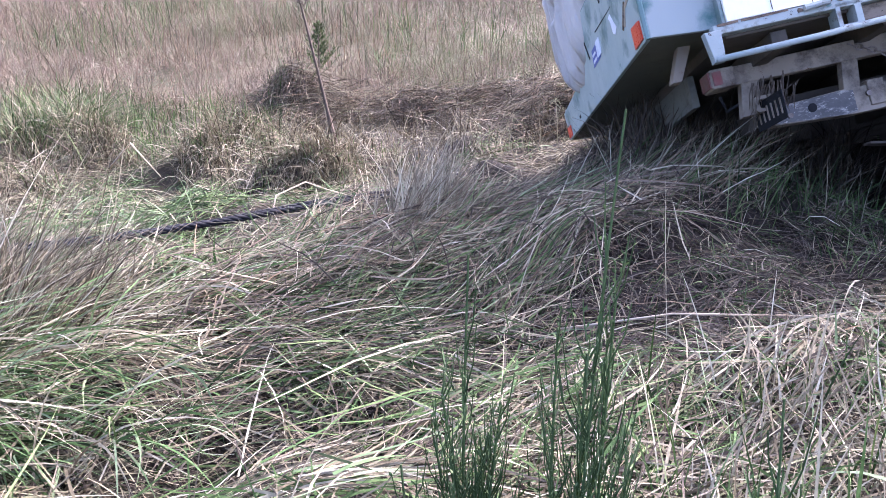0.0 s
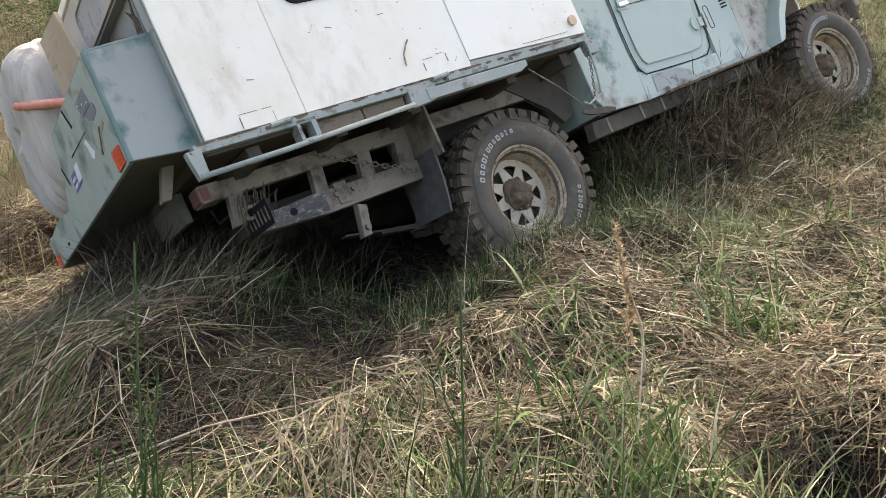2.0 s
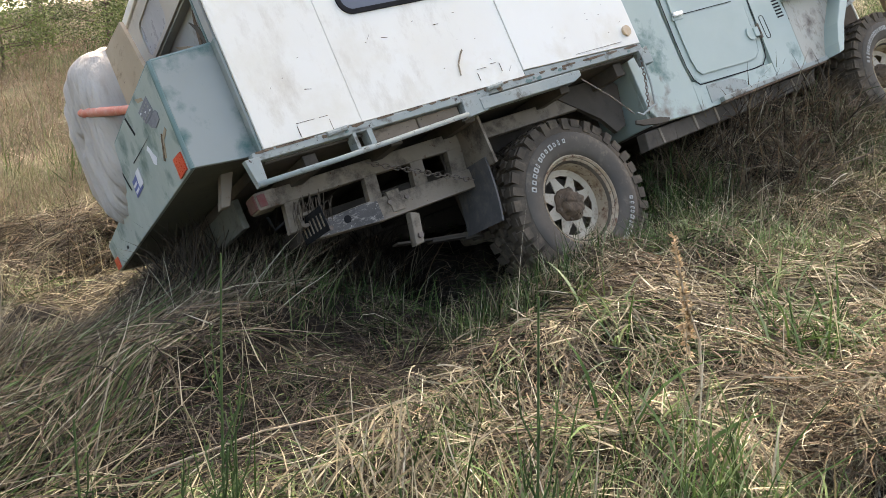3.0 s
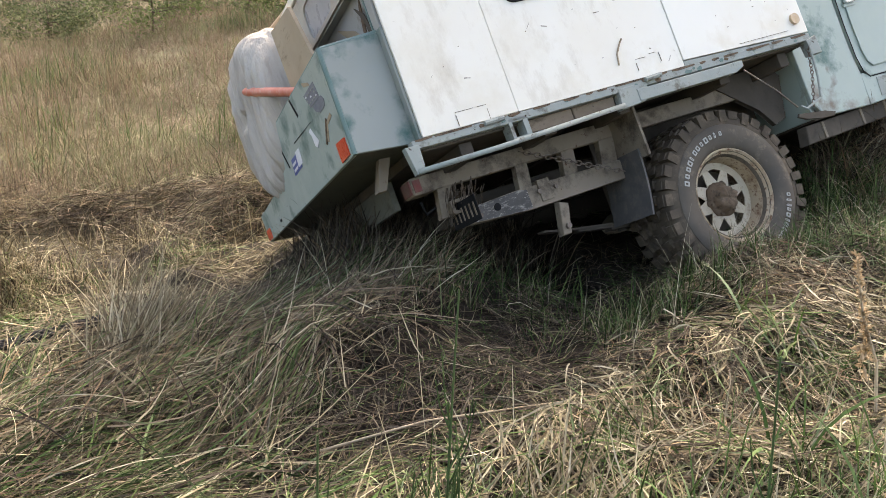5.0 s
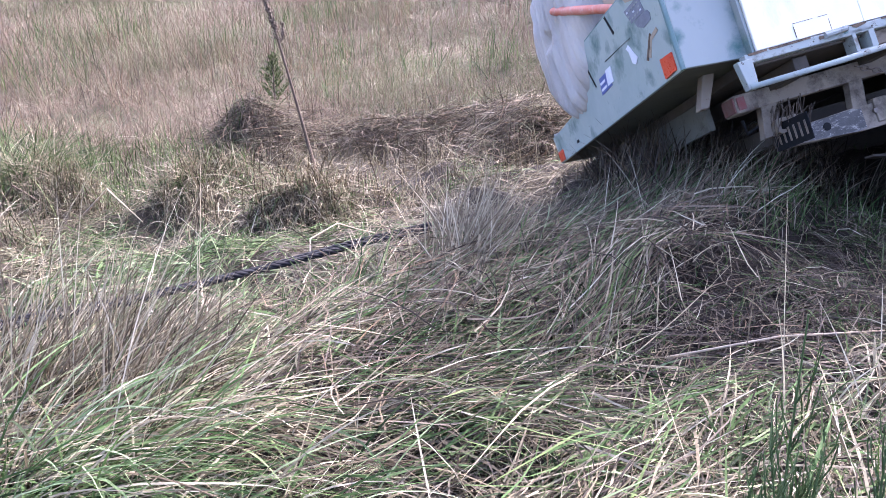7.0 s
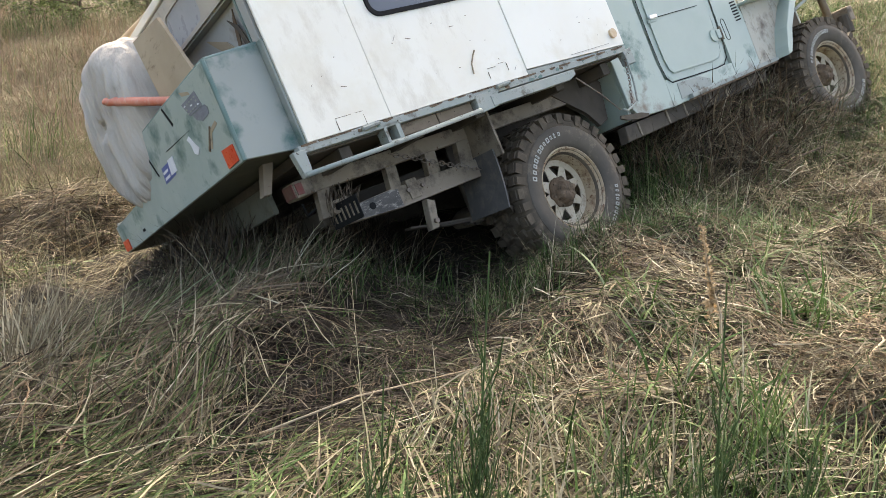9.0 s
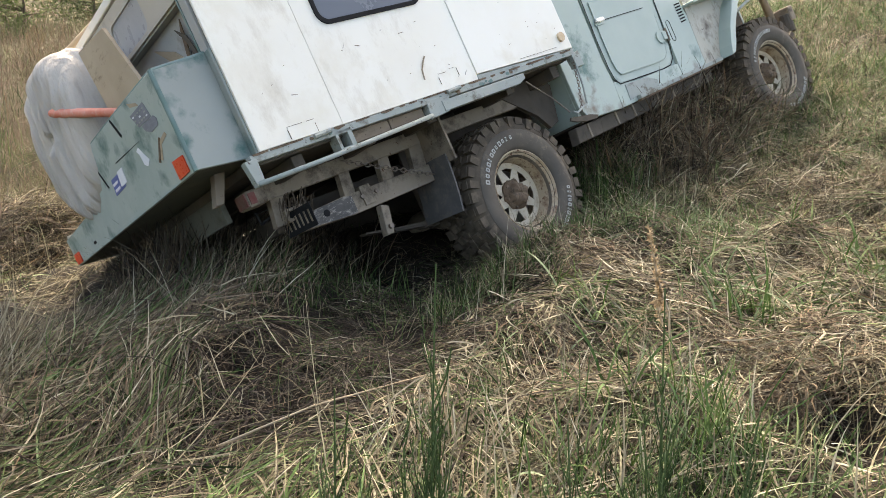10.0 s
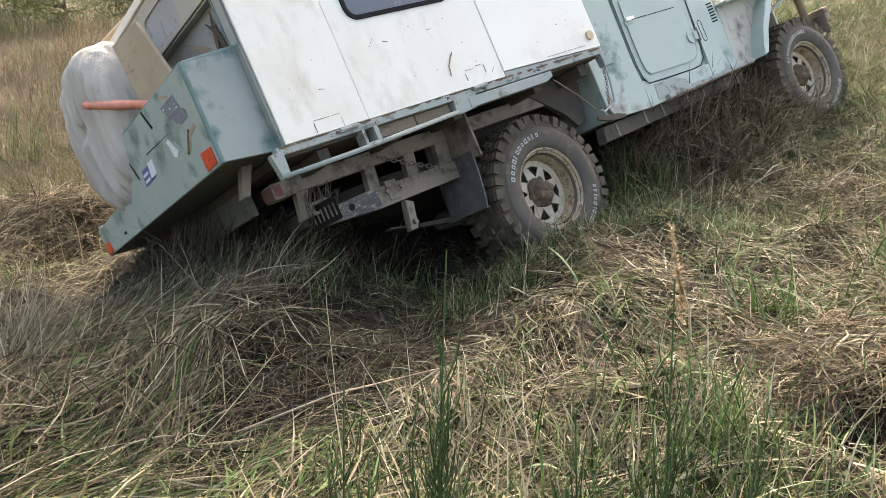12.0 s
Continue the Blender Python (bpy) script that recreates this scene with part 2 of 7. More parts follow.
FLAP = worn("mudflap_rubber", (0.075, 0.073, 0.071), (0.12, 0.112, 0.102), (0.20, 0.17, 0.13), 0.85, 0, 0.7, 6.0, (0.26, 0.24, 0.21), 0.68)
LETTER = worn("raised_white_lettering", (0.42, 0.41, 0.37), (0.36, 0.34, 0.30), (0.17, 0.15, 0.12), 0.8, 0, 0.5, 14.0)
RIM = worn("cream_rim_paint", (0.50, 0.435, 0.32), (0.42, 0.355, 0.255), (0.20, 0.125, 0.065), 0.55, 0.05, 0.62, 7.0, (0.15, 0.075, 0.033), 0.61, None, 0.15, 0.75)
RUSTRIM = worn("rusty_rim_well", (0.40, 0.33, 0.23), (0.33, 0.23, 0.13), (0.13, 0.065, 0.03), 0.75, 0.05, 0.72, 5.0, (0.12, 0.055, 0.028), 0.56, None, 0.2, 0.68)
HUBM = worn("rusty_hub", (0.125, 0.086, 0.056), (0.19, 0.14, 0.095), (0.045, 0.036, 0.029), 0.9, 0.05, 0.7, 9.0, (0.10, 0.05, 0.03), 0.62, None, 0.8, 0.68)
CHROME = worn("dull_chrome", (0.75, 0.75, 0.74), (0.65, 0.65, 0.63), (0.35, 0.33, 0.3), 0.25, 0.9, 0.2, 12.0)
STEEL = worn("rusty_chain_steel", (0.22, 0.19, 0.16), (0.16, 0.12, 0.09), (0.09, 0.06, 0.04), 0.6, 0.6, 0.5, 30.0)
REDL = worn("red_lens", (0.55, 0.05, 0.02), (0.62, 0.08, 0.03), (0.3, 0.06, 0.04), 0.3, 0, 0.3, 20.0)
REDD = worn("dirty_red_lens", (0.17, 0.04, 0.035), (0.14, 0.075, 0.06), (0.13, 0.105, 0.08), 0.7, 0, 0.95, 12.0)
AMBER = worn("faded_amber_lens", (0.52, 0.36, 0.20), (0.58, 0.47, 0.33), (0.4, 0.28, 0.18), 0.4, 0, 0.4, 30.0)
ORANGE = worn("orange_red_plastic", (0.50, 0.14, 0.08), (0.58, 0.24, 0.17), (0.50, 0.38, 0.32), 0.6, 0, 0.62, 6.0, (0.12, 0.06, 0.04), 0.66, None, 0.15, 0.72)
m, n, l, b = shader("grey_cloth")
tone = ramp(n, l, tex_noise(n, l, 5.0, 6, 0.6, (1, 1, 0.35)), [(0.3, (0.37, 0.335, 0.285)), (0.7, (0.49, 0.45, 0.39))])
grime = ramp(n, l, tex_noise(n, l, 2.2, 8, 0.7, None, 3.0), [(0.55, (0,)), (0.8, (0.6,))])
l.new(mixed(n, l, grime, tone, (0.20, 0.18, 0.15)), b.inputs["Base Color"])
b.inputs["Roughness"].default_value, b.inputs["Specular IOR Level"].default_value = 1.0, 0.1
bump(n, l, b, tex_noise(n, l, 16.0, 4, 0.55, (1, 1, 0.13)), 1.0, 0.035)
CLOTH = m
PLY = worn("weathered_plywood", (0.40, 0.325, 0.225), (0.31, 0.245, 0.165), (0.12, 0.085, 0.05), 0.85, 0, 0.55, 2.4, (0.06, 0.042, 0.03), 0.64, (0.5, 0.5, 1.6), 0.25, 0.72)
POLEW = worn("pale_pole_wood", (0.50, 0.40, 0.27), (0.42, 0.33, 0.22), (0.25, 0.19, 0.12), 0.8, 0, 0.4, 8.0)
TIMBER = worn("dark_weathered_timber", (0.17, 0.13, 0.09), (0.23, 0.185, 0.135), (0.06, 0.045, 0.03), 0.85, 0, 0.6, 4.0, (0.04, 0.03, 0.022), 0.62, (0.4, 1, 1), 0.3, 0.7)
CREAM = worn("cream_hatch_paint", (0.45, 0.41, 0.335), (0.40, 0.36, 0.295), (0.27, 0.235, 0.185), 0.65, 0, 0.5, 2.5, None, 0.7, None, 0.1, 0.75)
# light grey base colour paints the reflection seen in the hatch pane
REFLECT_PANE = worn("reflection_grey_pane", (0.30, 0.31, 0.315), (0.36, 0.37, 0.37), (0.22, 0.22, 0.21), 0.3, 0, 0.45, 4.0)
GREYP = worn("grey_inner_panel", (0.30, 0.30, 0.275), (0.34, 0.335, 0.305), (0.19, 0.17, 0.135), 0.7, 0, 0.5, 2.0, None, 0.7, None, 0.1, 0.75)
BLACK = worn("black_seal_rubber", (0.012, 0.012, 0.0125), (0.02, 0.02, 0.02), (0.035, 0.032, 0.028), 0.9, 0, 0.3, 10.0)
ROPE_M = worn("black_rope_fibre", (0.012, 0.012, 0.013), (0.022, 0.022, 0.024), (0.06, 0.052, 0.042), 0.9, 0, 0.35, 40.0)
BARK = worn("grey_bark", (0.075, 0.058, 0.042), (0.11, 0.086, 0.063), (0.042, 0.032, 0.025), 0.9, 0, 0.5, 18.0, None, 0.7, (1, 1, 0.3), 0.6)
STONE = worn("grey_stone", (0.30, 0.28, 0.25), (0.38, 0.35, 0.30), (0.15, 0.12, 0.09), 0.9, 0, 0.4, 14.0, None, 0.7, None, 0.5)
LABELW = worn("white_sticker", (0.66, 0.67, 0.68), (0.58, 0.6, 0.62), (0.35, 0.36, 0.36), 0.5, 0, 0.4, 20.0)
LABELB = worn("blue_sticker", (0.07, 0.10, 0.28), (0.1, 0.13, 0.3), (0.3, 0.33, 0.38), 0.5, 0, 0.3, 20.0)
LABELG = worn("grey_sticker", (0.14, 0.15, 0.17), (0.19, 0.2, 0.22), (0.36, 0.38, 0.38), 0.6, 0, 0.5, 25.0)

m, n, l, b = shader("tinted_glass")
b.inputs["Base Color"].default_value = (0.11, 0.12, 0.135, 1)
b.inputs["Roughness"].default_value = 0.08
l.new(ramp(n, l, tex_noise(n, l, 9.0, 8, 0.7), [(0.4, (0.06,)), (0.8, (0.45,))]), b.inputs["Roughness"])
GLASS = m


# ---- mesh helpers ----
def part(name, mesh, material, parent=None, label="", smooth=False):
    """Links a bmesh or a mesh as one object under a thing or part."""
    if isinstance(mesh, bmesh.types.BMesh):
        bmesh.ops.recalc_face_normals(mesh, faces=mesh.faces)
        me = bpy.data.meshes.new(name)
        mesh.to_mesh(me)
        mesh.free()
    else:
        me = mesh
    if not me.materials:
        me.materials.append(material)
    if smooth:
        me.polygons.foreach_set("use_smooth", [True] * len(me.polygons))
    ob = new(name, me)
    if parent:
        ob.parent = parent
    if label:
        ob["label"] = label
    return ob


def add_box(bm, lo, hi, bevel=0.0, m=None, seg=2):
    r = bmesh.ops.create_cube(bm, size=1.0)
    vs = r["verts"]
    c = (Vector(lo) + Vector(hi)) / 2
    s = Vector(hi) - Vector(lo)
    for v in vs:
        v.co = Vector((v.co.x * s.x, v.co.y * s.y, v.co.z * s.z)) + c
        if m:
            v.co = m @ v.co
    if bevel:
        es = list({e for v in vs for e in v.link_edges})
        bmesh.ops.bevel(bm, geom=es, offset=bevel, segments=seg, affect="EDGES", profile=0.5)
    return bm


def box(lo, hi, bevel=0.0, m=None):
    return add_box(bmesh.new(), lo, hi, bevel, m)


def tube(points, r, sides=8, bm=None, taper=None, cap=True):
    """A round bar along the points; taper gives a radius for each point."""
    bm = bm or bmesh.new()
    pts = [Vector(p) for p in points]
    rings = []
    side = None
    for k, p in enumerate(pts):
        d = (pts[min(k + 1, len(pts) - 1)] - pts[max(k - 1, 0)]).normalized()
        if side is None:
            side = d.orthogonal().normalized()
        side = (side - d * side.dot(d)).normalized()
        up = d.cross(side)
        rr = taper[k] if taper else r
        rings.append([bm.verts.new(p + (side * math.cos(a) + up * math.sin(a)) * rr) for a in [2 * math.pi * q / sides for q in range(sides)]])
    for a, b in zip(rings, rings[1:]):
        for q in range(sides):
            bm.faces.new((a[q], a[(q + 1) % sides], b[(q + 1) % sides], b[q]))
    if cap:
        bm.faces.new(rings[0][::-1])
        bm.faces.new(rings[-1])
    return bm


def prism(outline, axis, lo, hi, bevel=0.0, bm=None):
    """An outline of (u, v) pairs pushed along an axis; u, v are the other two axes in order."""
    bm = bm or bmesh.new()

    def at(u, v, w):
        return {"x": (w, u, v), "y": (u, w, v), "z": (u, v, w)}[axis]

    a = [bm.verts.new(at(u, v, lo)) for u, v in outline]
    b = [bm.verts.new(at(u, v, hi)) for u, v in outline]
    fs = [bm.faces.new(a), bm.faces.new(b[::-1])]
    n = len(outline)
    for k in range(n):
        fs.append(bm.faces.new((a[k], b[k], b[(k + 1) % n], a[(k + 1) % n])))
    if bevel:
        bmesh.ops.bevel(bm, geom=list({e for f in fs[:2] for e in f.edges}), offset=bevel, segments=2, affect="EDGES", profile=0.5)
    return bm


def rounded(u0, v0, u1, v1, r, steps=6):
    """A rectangle with round corners, as an outline."""
    out = []
    for cu, cv, a0 in ((u1 - r, v1 - r, 0), (u0 + r, v1 - r, 90), (u0 + r, v0 + r, 180), (u1 - r, v0 + r, 270)):
        for k in range(steps + 1):
            a = radians(a0 + 90 * k / steps)
            out.append((cu + r * math.cos(a), cv + r * math.sin(a)))
    return out


def band(outer, inner, axis, lo, hi):
    """A closed ring between two outlines of the same length, pushed along an axis."""
    bm = bmesh.new()

    def at(u, v, w):
        return {"x": (w, u, v), "y": (u, w, v), "z": (u, v, w)}[axis]

    rings = [[bm.verts.new(at(u, v, w)) for u, v in o] for o, w in ((outer, lo), (outer, hi), (inner, hi), (inner, lo))]
    n = len(outer)
    for a, b in zip(rings, rings[1:] + rings[:1]):
        for k in range(n):
            bm.faces.new((a[k], b[k], b[(k + 1) % n], a[(k + 1) % n]))
    return bm


def lathe(profile, steps=48, bm=None, centre=(0, 0, 0)):
    """A closed profile of (y, radius) turned round the y axis."""
    bm = bm or bmesh.new()
    c = Vector(centre)
    rings = []
    for k in range(steps):
        a = 2 * math.pi * k / steps
        rings.append([bm.verts.new(c + Vector((r * math.cos(a), y, r * math.sin(a)))) for y, r in profile])
    n = len(profile)
    for k in range(steps):
        a, b = rings[k], rings[(k + 1) % steps]
        for q in range(n):
            bm.faces.new((a[q], a[(q + 1) % n], b[(q + 1) % n], b[q]))
    return bm


def disc(y0, y1, r, steps=24, centre=(0, 0, 0), bm=None):
    return prism([(centre[0] + r * math.cos(2 * math.pi * k / steps), centre[2] + r * math.sin(2 * math.pi * k / steps)) for k in range(steps)], "y", y0 + centre[1], y1 + centre[1], 0, bm)


# ---- ground shape ----
def lattice(ix, iy, seed):
    h = (ix.astype(np.int64) * 374761393 + iy.astype(np.int64) * 668265263 + seed * 974634541) & 0x7FFFFFFF
    h = ((h ^ (h >> 13)) * 1274126177) & 0x7FFFFFFF
    return ((h ^ (h >> 16)) & 0xFFFF) / 65535.0


def value_noise(x, y, scale, seed):
    x, y = np.asarray(x) / scale, np.asarray(y) / scale
    ix, iy = np.floor(x), np.floor(y)
    fx, fy = x - ix, y - iy
    fx, fy = fx * fx * (3 - 2 * fx), fy * fy * (3 - 2 * fy)
    a, b = lattice(ix, iy, seed), lattice(ix + 1, iy, seed)
    c, d = lattice(ix, iy + 1, seed), lattice(ix + 1, iy + 1, seed)
    return (a * (1 - fx) + b * fx) * (1 - fy) + (c * (1 - fx) + d * fx) * fy - 0.5


def hill(x, y, cx, cy, rx, ry, turn=0.0):
    c, s = math.cos(radians(turn)), math.sin(radians(turn))
    u, v = (x - cx) * c + (y - cy) * s, -(x - cx) * s + (y - cy) * c
    return np.exp(-((u / rx) ** 2 + (v / ry) ** 2))


def soft_max0(v, w):
    return 0.5 * (v + np.sqrt(v * v + w * w))


def ground_z(x, y):
    """Height of the ground: a slope that climbs towards the front of the truck and falls away behind it."""
    x, y = np.asarray(x, float), np.asarray(y, float)
    climb = 0.05 * soft_max0(x + 2.3, 0.6) + 0.088 * soft_max0(x - 0.3, 0.8) + 0.05 * soft_max0(x - 4.0, 1.0)
    climb = 4.0 * np.tanh(climb / 4.0)
    side = 0.26 * (np.tanh((y - 0.6) / 1.6) + 1)
    z = 0.08 + climb - side / (1 + np.exp(np.clip((x - 0.5) * 1.3, -40, 40)))
    rise = soft_max0(y - 6.0, 2.5)
    z = z + 4.5 * np.tanh(0.085 * rise / 4.5)
    back = soft_max0(-y - 3.2, 1.0)
    z = z - 4.0 * np.tanh(0.04 * back / 4.0)
    # ruts and hollow beneath the rear of the truck
    z = z - 0.13 * hill(x, y, -0.25, 0.05, 0.65, 0.34, 8)
    z = z - 0.10 * hill(x, y, -1.1, -0.25, 0.7, 0.28, 30)
    z = z - 0.06 * hill(x, y, 0.1, 1.35, 0.9, 0.5) + 0.05 * hill(x, y, -0.6, 1.3, 0.6, 0.4)
    z = z - 0.12 * hill(x, y, -0.75, 0.75, 0.5, 0.4)
    z = z + 0.15 * hill(x, y, -1.5, 1.75, 0.6, 0.5)
    # turf thrown up beside the wheels, and mounds of pulled grass
    z = z + 0.07 * hill(x, y, -0.4, -0.85, 0.5, 0.22, -10)
    z = z + 0.13 * hill(x, y, -1.65, 0.30, 0.55, 0.32, 20) + 0.20 * hill(x, y, -1.5, 0.85, 0.42, 0.36)
    z = z + 0.06 * hill(x, y, -2.1, -0.1, 0.35, 0.3, 20)
    z = z + 0.30 * hill(x, y, 1.55, 0.10, 0.70, 0.30, 4)
    z = z + 0.18 * hill(x, y, 2.35, 0.28, 0.5, 0.32, 4) + 0.06 * hill(x, y, 1.9, -0.1, 0.5, 0.25, 4)
    z = z + 0.38 * hill(x, y, -3.48, 4.5, 0.36, 0.3)
    z = z + 0.13 * hill(x, y, -2.0, 4.2, 0.95, 0.24, -28)
    z = z + 0.20 * hill(x, y, -1.45, 3.5, 0.4, 0.35, -20)
    z = z + 0.22 * hill(x, y, -5.6, 4.4, 0.6, 0.45)
    z = z + 0.12 * hill(x, y, -3.0, 2.7, 0.6, 0.25, 10)
    z = z + 0.03 * hill(x, y, -3.6, -1.2, 0.5, 0.25, 10)
    for k, (cx, cy) in enumerate(((-5.13, 2.0), (-4.75, 3.1), (-4.0, 2.6), (-3.5, 2.1), (-3.8, 3.0), (-3.15, 2.0), (-2.9, 2.4), (-5.6, 3.2))):
        z = z + (0.13 + 0.03 * (k % 3)) * hill(x, y, cx, cy, 0.30, 0.2)
    z = z + 0.10 * hill(x, y, -3.95, -0.7, 0.32, 0.22)
    # a torn hole
    z = z - 0.30 * hill(x, y, -1.23, -2.13, 0.17, 0.11, 70) + 0.03 * hill(x, y, -0.92, -1.98, 0.25, 0.2)
    near = np.exp(-((x + 1) ** 2 + y * y) / 150.0)
    z = z + near * (0.10 * value_noise(x, y, 0.9, 3) + 0.16 * value_noise(x, y, 0.36, 5) + 0.09 * value_noise(x, y, 0.17, 7))
    z = z + (1 - near) * 0.8 * value_noise(x, y, 9.0, 11)
    return z


def steps_out(inner_lo, inner_hi, fine, far, grow=1.08):
    v = list(np.arange(inner_lo, inner_hi, fine))
    s = fine
    while v[-1] < far:
        s *= grow
        v.append(v[-1] + s)
    s = fine
    while v[0] > -far:
        s *= grow
        v.insert(0, v[0] - s)
    return np.array(v)


def make_ground():
    gx, gy = steps_out(-4.5, 3.2, 0.026, 900), steps_out(-2.8, 2.2, 0.026, 900)
    X, Y = np.meshgrid(gx, gy, indexing="ij")
    Z = ground_z(X, Y)
    # clods and crumbs
    Z = Z + np.exp(-((X + 1) ** 2 + Y * Y) / 12.0) * (0.05 * value_noise(X, Y, 0.11, 13) + 0.03 * value_noise(X, Y, 0.06, 15))
    nx, ny = X.shape
    co = np.stack([X, Y, Z], -1).reshape(-1, 3)
    i, j = np.meshgrid(np.arange(nx - 1), np.arange(ny - 1), indexing="ij")
    a = (i * ny + j).ravel()
    quads = np.stack([a, a + ny, a + ny + 1, a + 1], -1)
    me = bpy.data.meshes.new("ground")
    me.vertices.add(len(co))
    me.vertices.foreach_set("co", co.ravel())
    me.loops.add(quads.size)
    me.loops.foreach_set("vertex_index", quads.ravel())
    me.polygons.add(len(quads))
    me.polygons.foreach_set("loop_start", np.arange(0, quads.size, 4))
    me.update(calc_edges=True)
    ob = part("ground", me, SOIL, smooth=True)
    tagged(ob, "dark churned earth with matted grass fibres", "ground", kind="structure")


make_ground()

# ---- the truck: x forward, y to its left, z up, from the middle of the right rear hub ----
truck = tagged(new("pickup_truck"), "old pale green pickup truck with white canopy, bogged on matted grass", "truck")
truck.matrix_world = pose(0, 0, 0.36, -23.79, -10.87, 0)
MID = 0.73


def flip(y):
    return 2 * MID - y


# frame and underside
for y in (0.33, 1.13):
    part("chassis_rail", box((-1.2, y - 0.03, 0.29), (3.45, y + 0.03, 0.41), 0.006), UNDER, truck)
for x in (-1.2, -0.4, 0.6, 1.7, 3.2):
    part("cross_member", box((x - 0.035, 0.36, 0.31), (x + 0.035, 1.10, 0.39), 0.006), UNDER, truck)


def tray_side_frame(y, s):
    """The open steel side frame below the deck: two long rails and uprights with gaps between them."""
    a, b = min(y, y + s * 0.05), max(y, y + s * 0.05)
    part("upper_rail", prism([(-1.42, 0.452), (-1.42, 0.525), (0.45, 0.525), (0.45, 0.445)], "y", a, b, 0.005), MUDDY, truck)
    part("lower_rail", prism([(-1.30, 0.265), (-1.29, 0.335), (-1.02, 0.345), (-0.35, 0.335), (-0.35, 0.245), (-1.0, 0.245)], "y", a - 0.005, b + 0.005, 0.006), MUDDY, truck, "scraped muddy steel rail with bolt holes")
    for x, w in ((-1.36, 0.05), (-0.97, 0.045), (-0.72, 0.05), (-0.50, 0.06)):
        part("upright", prism([(x - w, 0.325), (x - w * 0.5, 0.46), (x + w * 0.9, 0.46), (x + w * 0.5, 0.325)], "y", a + 0.004, b - 0.004, 0.003), MUDDY, truck)
    part("scraped_plate", prism([(-1.295, 0.27), (-1.285, 0.332), (-1.03, 0.342), (-0.985, 0.334), (-0.985, 0.252), (-1.03, 0.249)], "y", a - 0.0075, a - 0.004), SCRAPED, truck, "scraped black painted steel plate")
    part("bolt_hole", disc(0, 0.003, 0.017, 14, (-1.15, a - 0.0105, 0.302)), BLACK, truck)
    for x in (-1.24, -0.93, -0.84):
        part("bolt", disc(-0.012, 0.0, 0.011, 6, (x, a - 0.004, 0.29 if x < -1 else 0.31)), STEEL, truck)
    part("clamp_plate", box((-0.93, a - 0.014, 0.262), (-0.865, b, 0.36), 0.004), MUDDY, truck)


tray_side_frame(0.03, 1)
tray_side_frame(flip(0.03), -1)
part("tow_socket", band(rounded(-1.37, 0.325, -1.27, 0.385, 0.012, 3), rounded(-1.355, 0.338, -1.285, 0.372, 0.006, 3), "y", -0.01, 0.08), MUDDY, truck, "square muddy steel socket with dark opening")
part("spring_shackle", prism([(-0.90, 0.09), (-0.855, 0.09), (-0.82, 0.22), (-0.865, 0.24)], "y", 0.0, 0.05, 0.006), MUDDY, truck)
part("shackle_bolt", disc(-0.016, 0.0, 0.014, 6, (-0.865, 0.0, 0.125)), STEEL, truck)
for y in (0.25, 1.21):
    bm = bmesh.new()
    for k in range(4):
        pts = [(-0.86 + 1.45 * q / 8, y, 0.12 - 0.10 * math.sin(math.pi * q / 8) - 0.012 * k + 0.02) for q in range(k, 9 - k)]
        for p, q in zip(pts, pts[1:]):
            d = Vector(q) - Vector(p)
            mm = Matrix.Translation(Vector(p) + d / 2) @ Matrix.Rotation(-math.atan2(d.z, d.x), 4, "Y")
            add_box(bm, (-d.length / 2 - 0.002, -0.03, -0.005), (d.length / 2 + 0.002, 0.03, 0.005), 0, mm)
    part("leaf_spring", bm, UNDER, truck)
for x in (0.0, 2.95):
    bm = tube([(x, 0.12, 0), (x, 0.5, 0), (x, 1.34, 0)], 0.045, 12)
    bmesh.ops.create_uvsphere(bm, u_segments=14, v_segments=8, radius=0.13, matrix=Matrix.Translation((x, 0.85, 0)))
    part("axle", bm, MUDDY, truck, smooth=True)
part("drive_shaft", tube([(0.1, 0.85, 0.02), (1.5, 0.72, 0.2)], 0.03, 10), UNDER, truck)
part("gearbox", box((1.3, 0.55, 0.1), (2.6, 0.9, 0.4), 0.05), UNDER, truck)

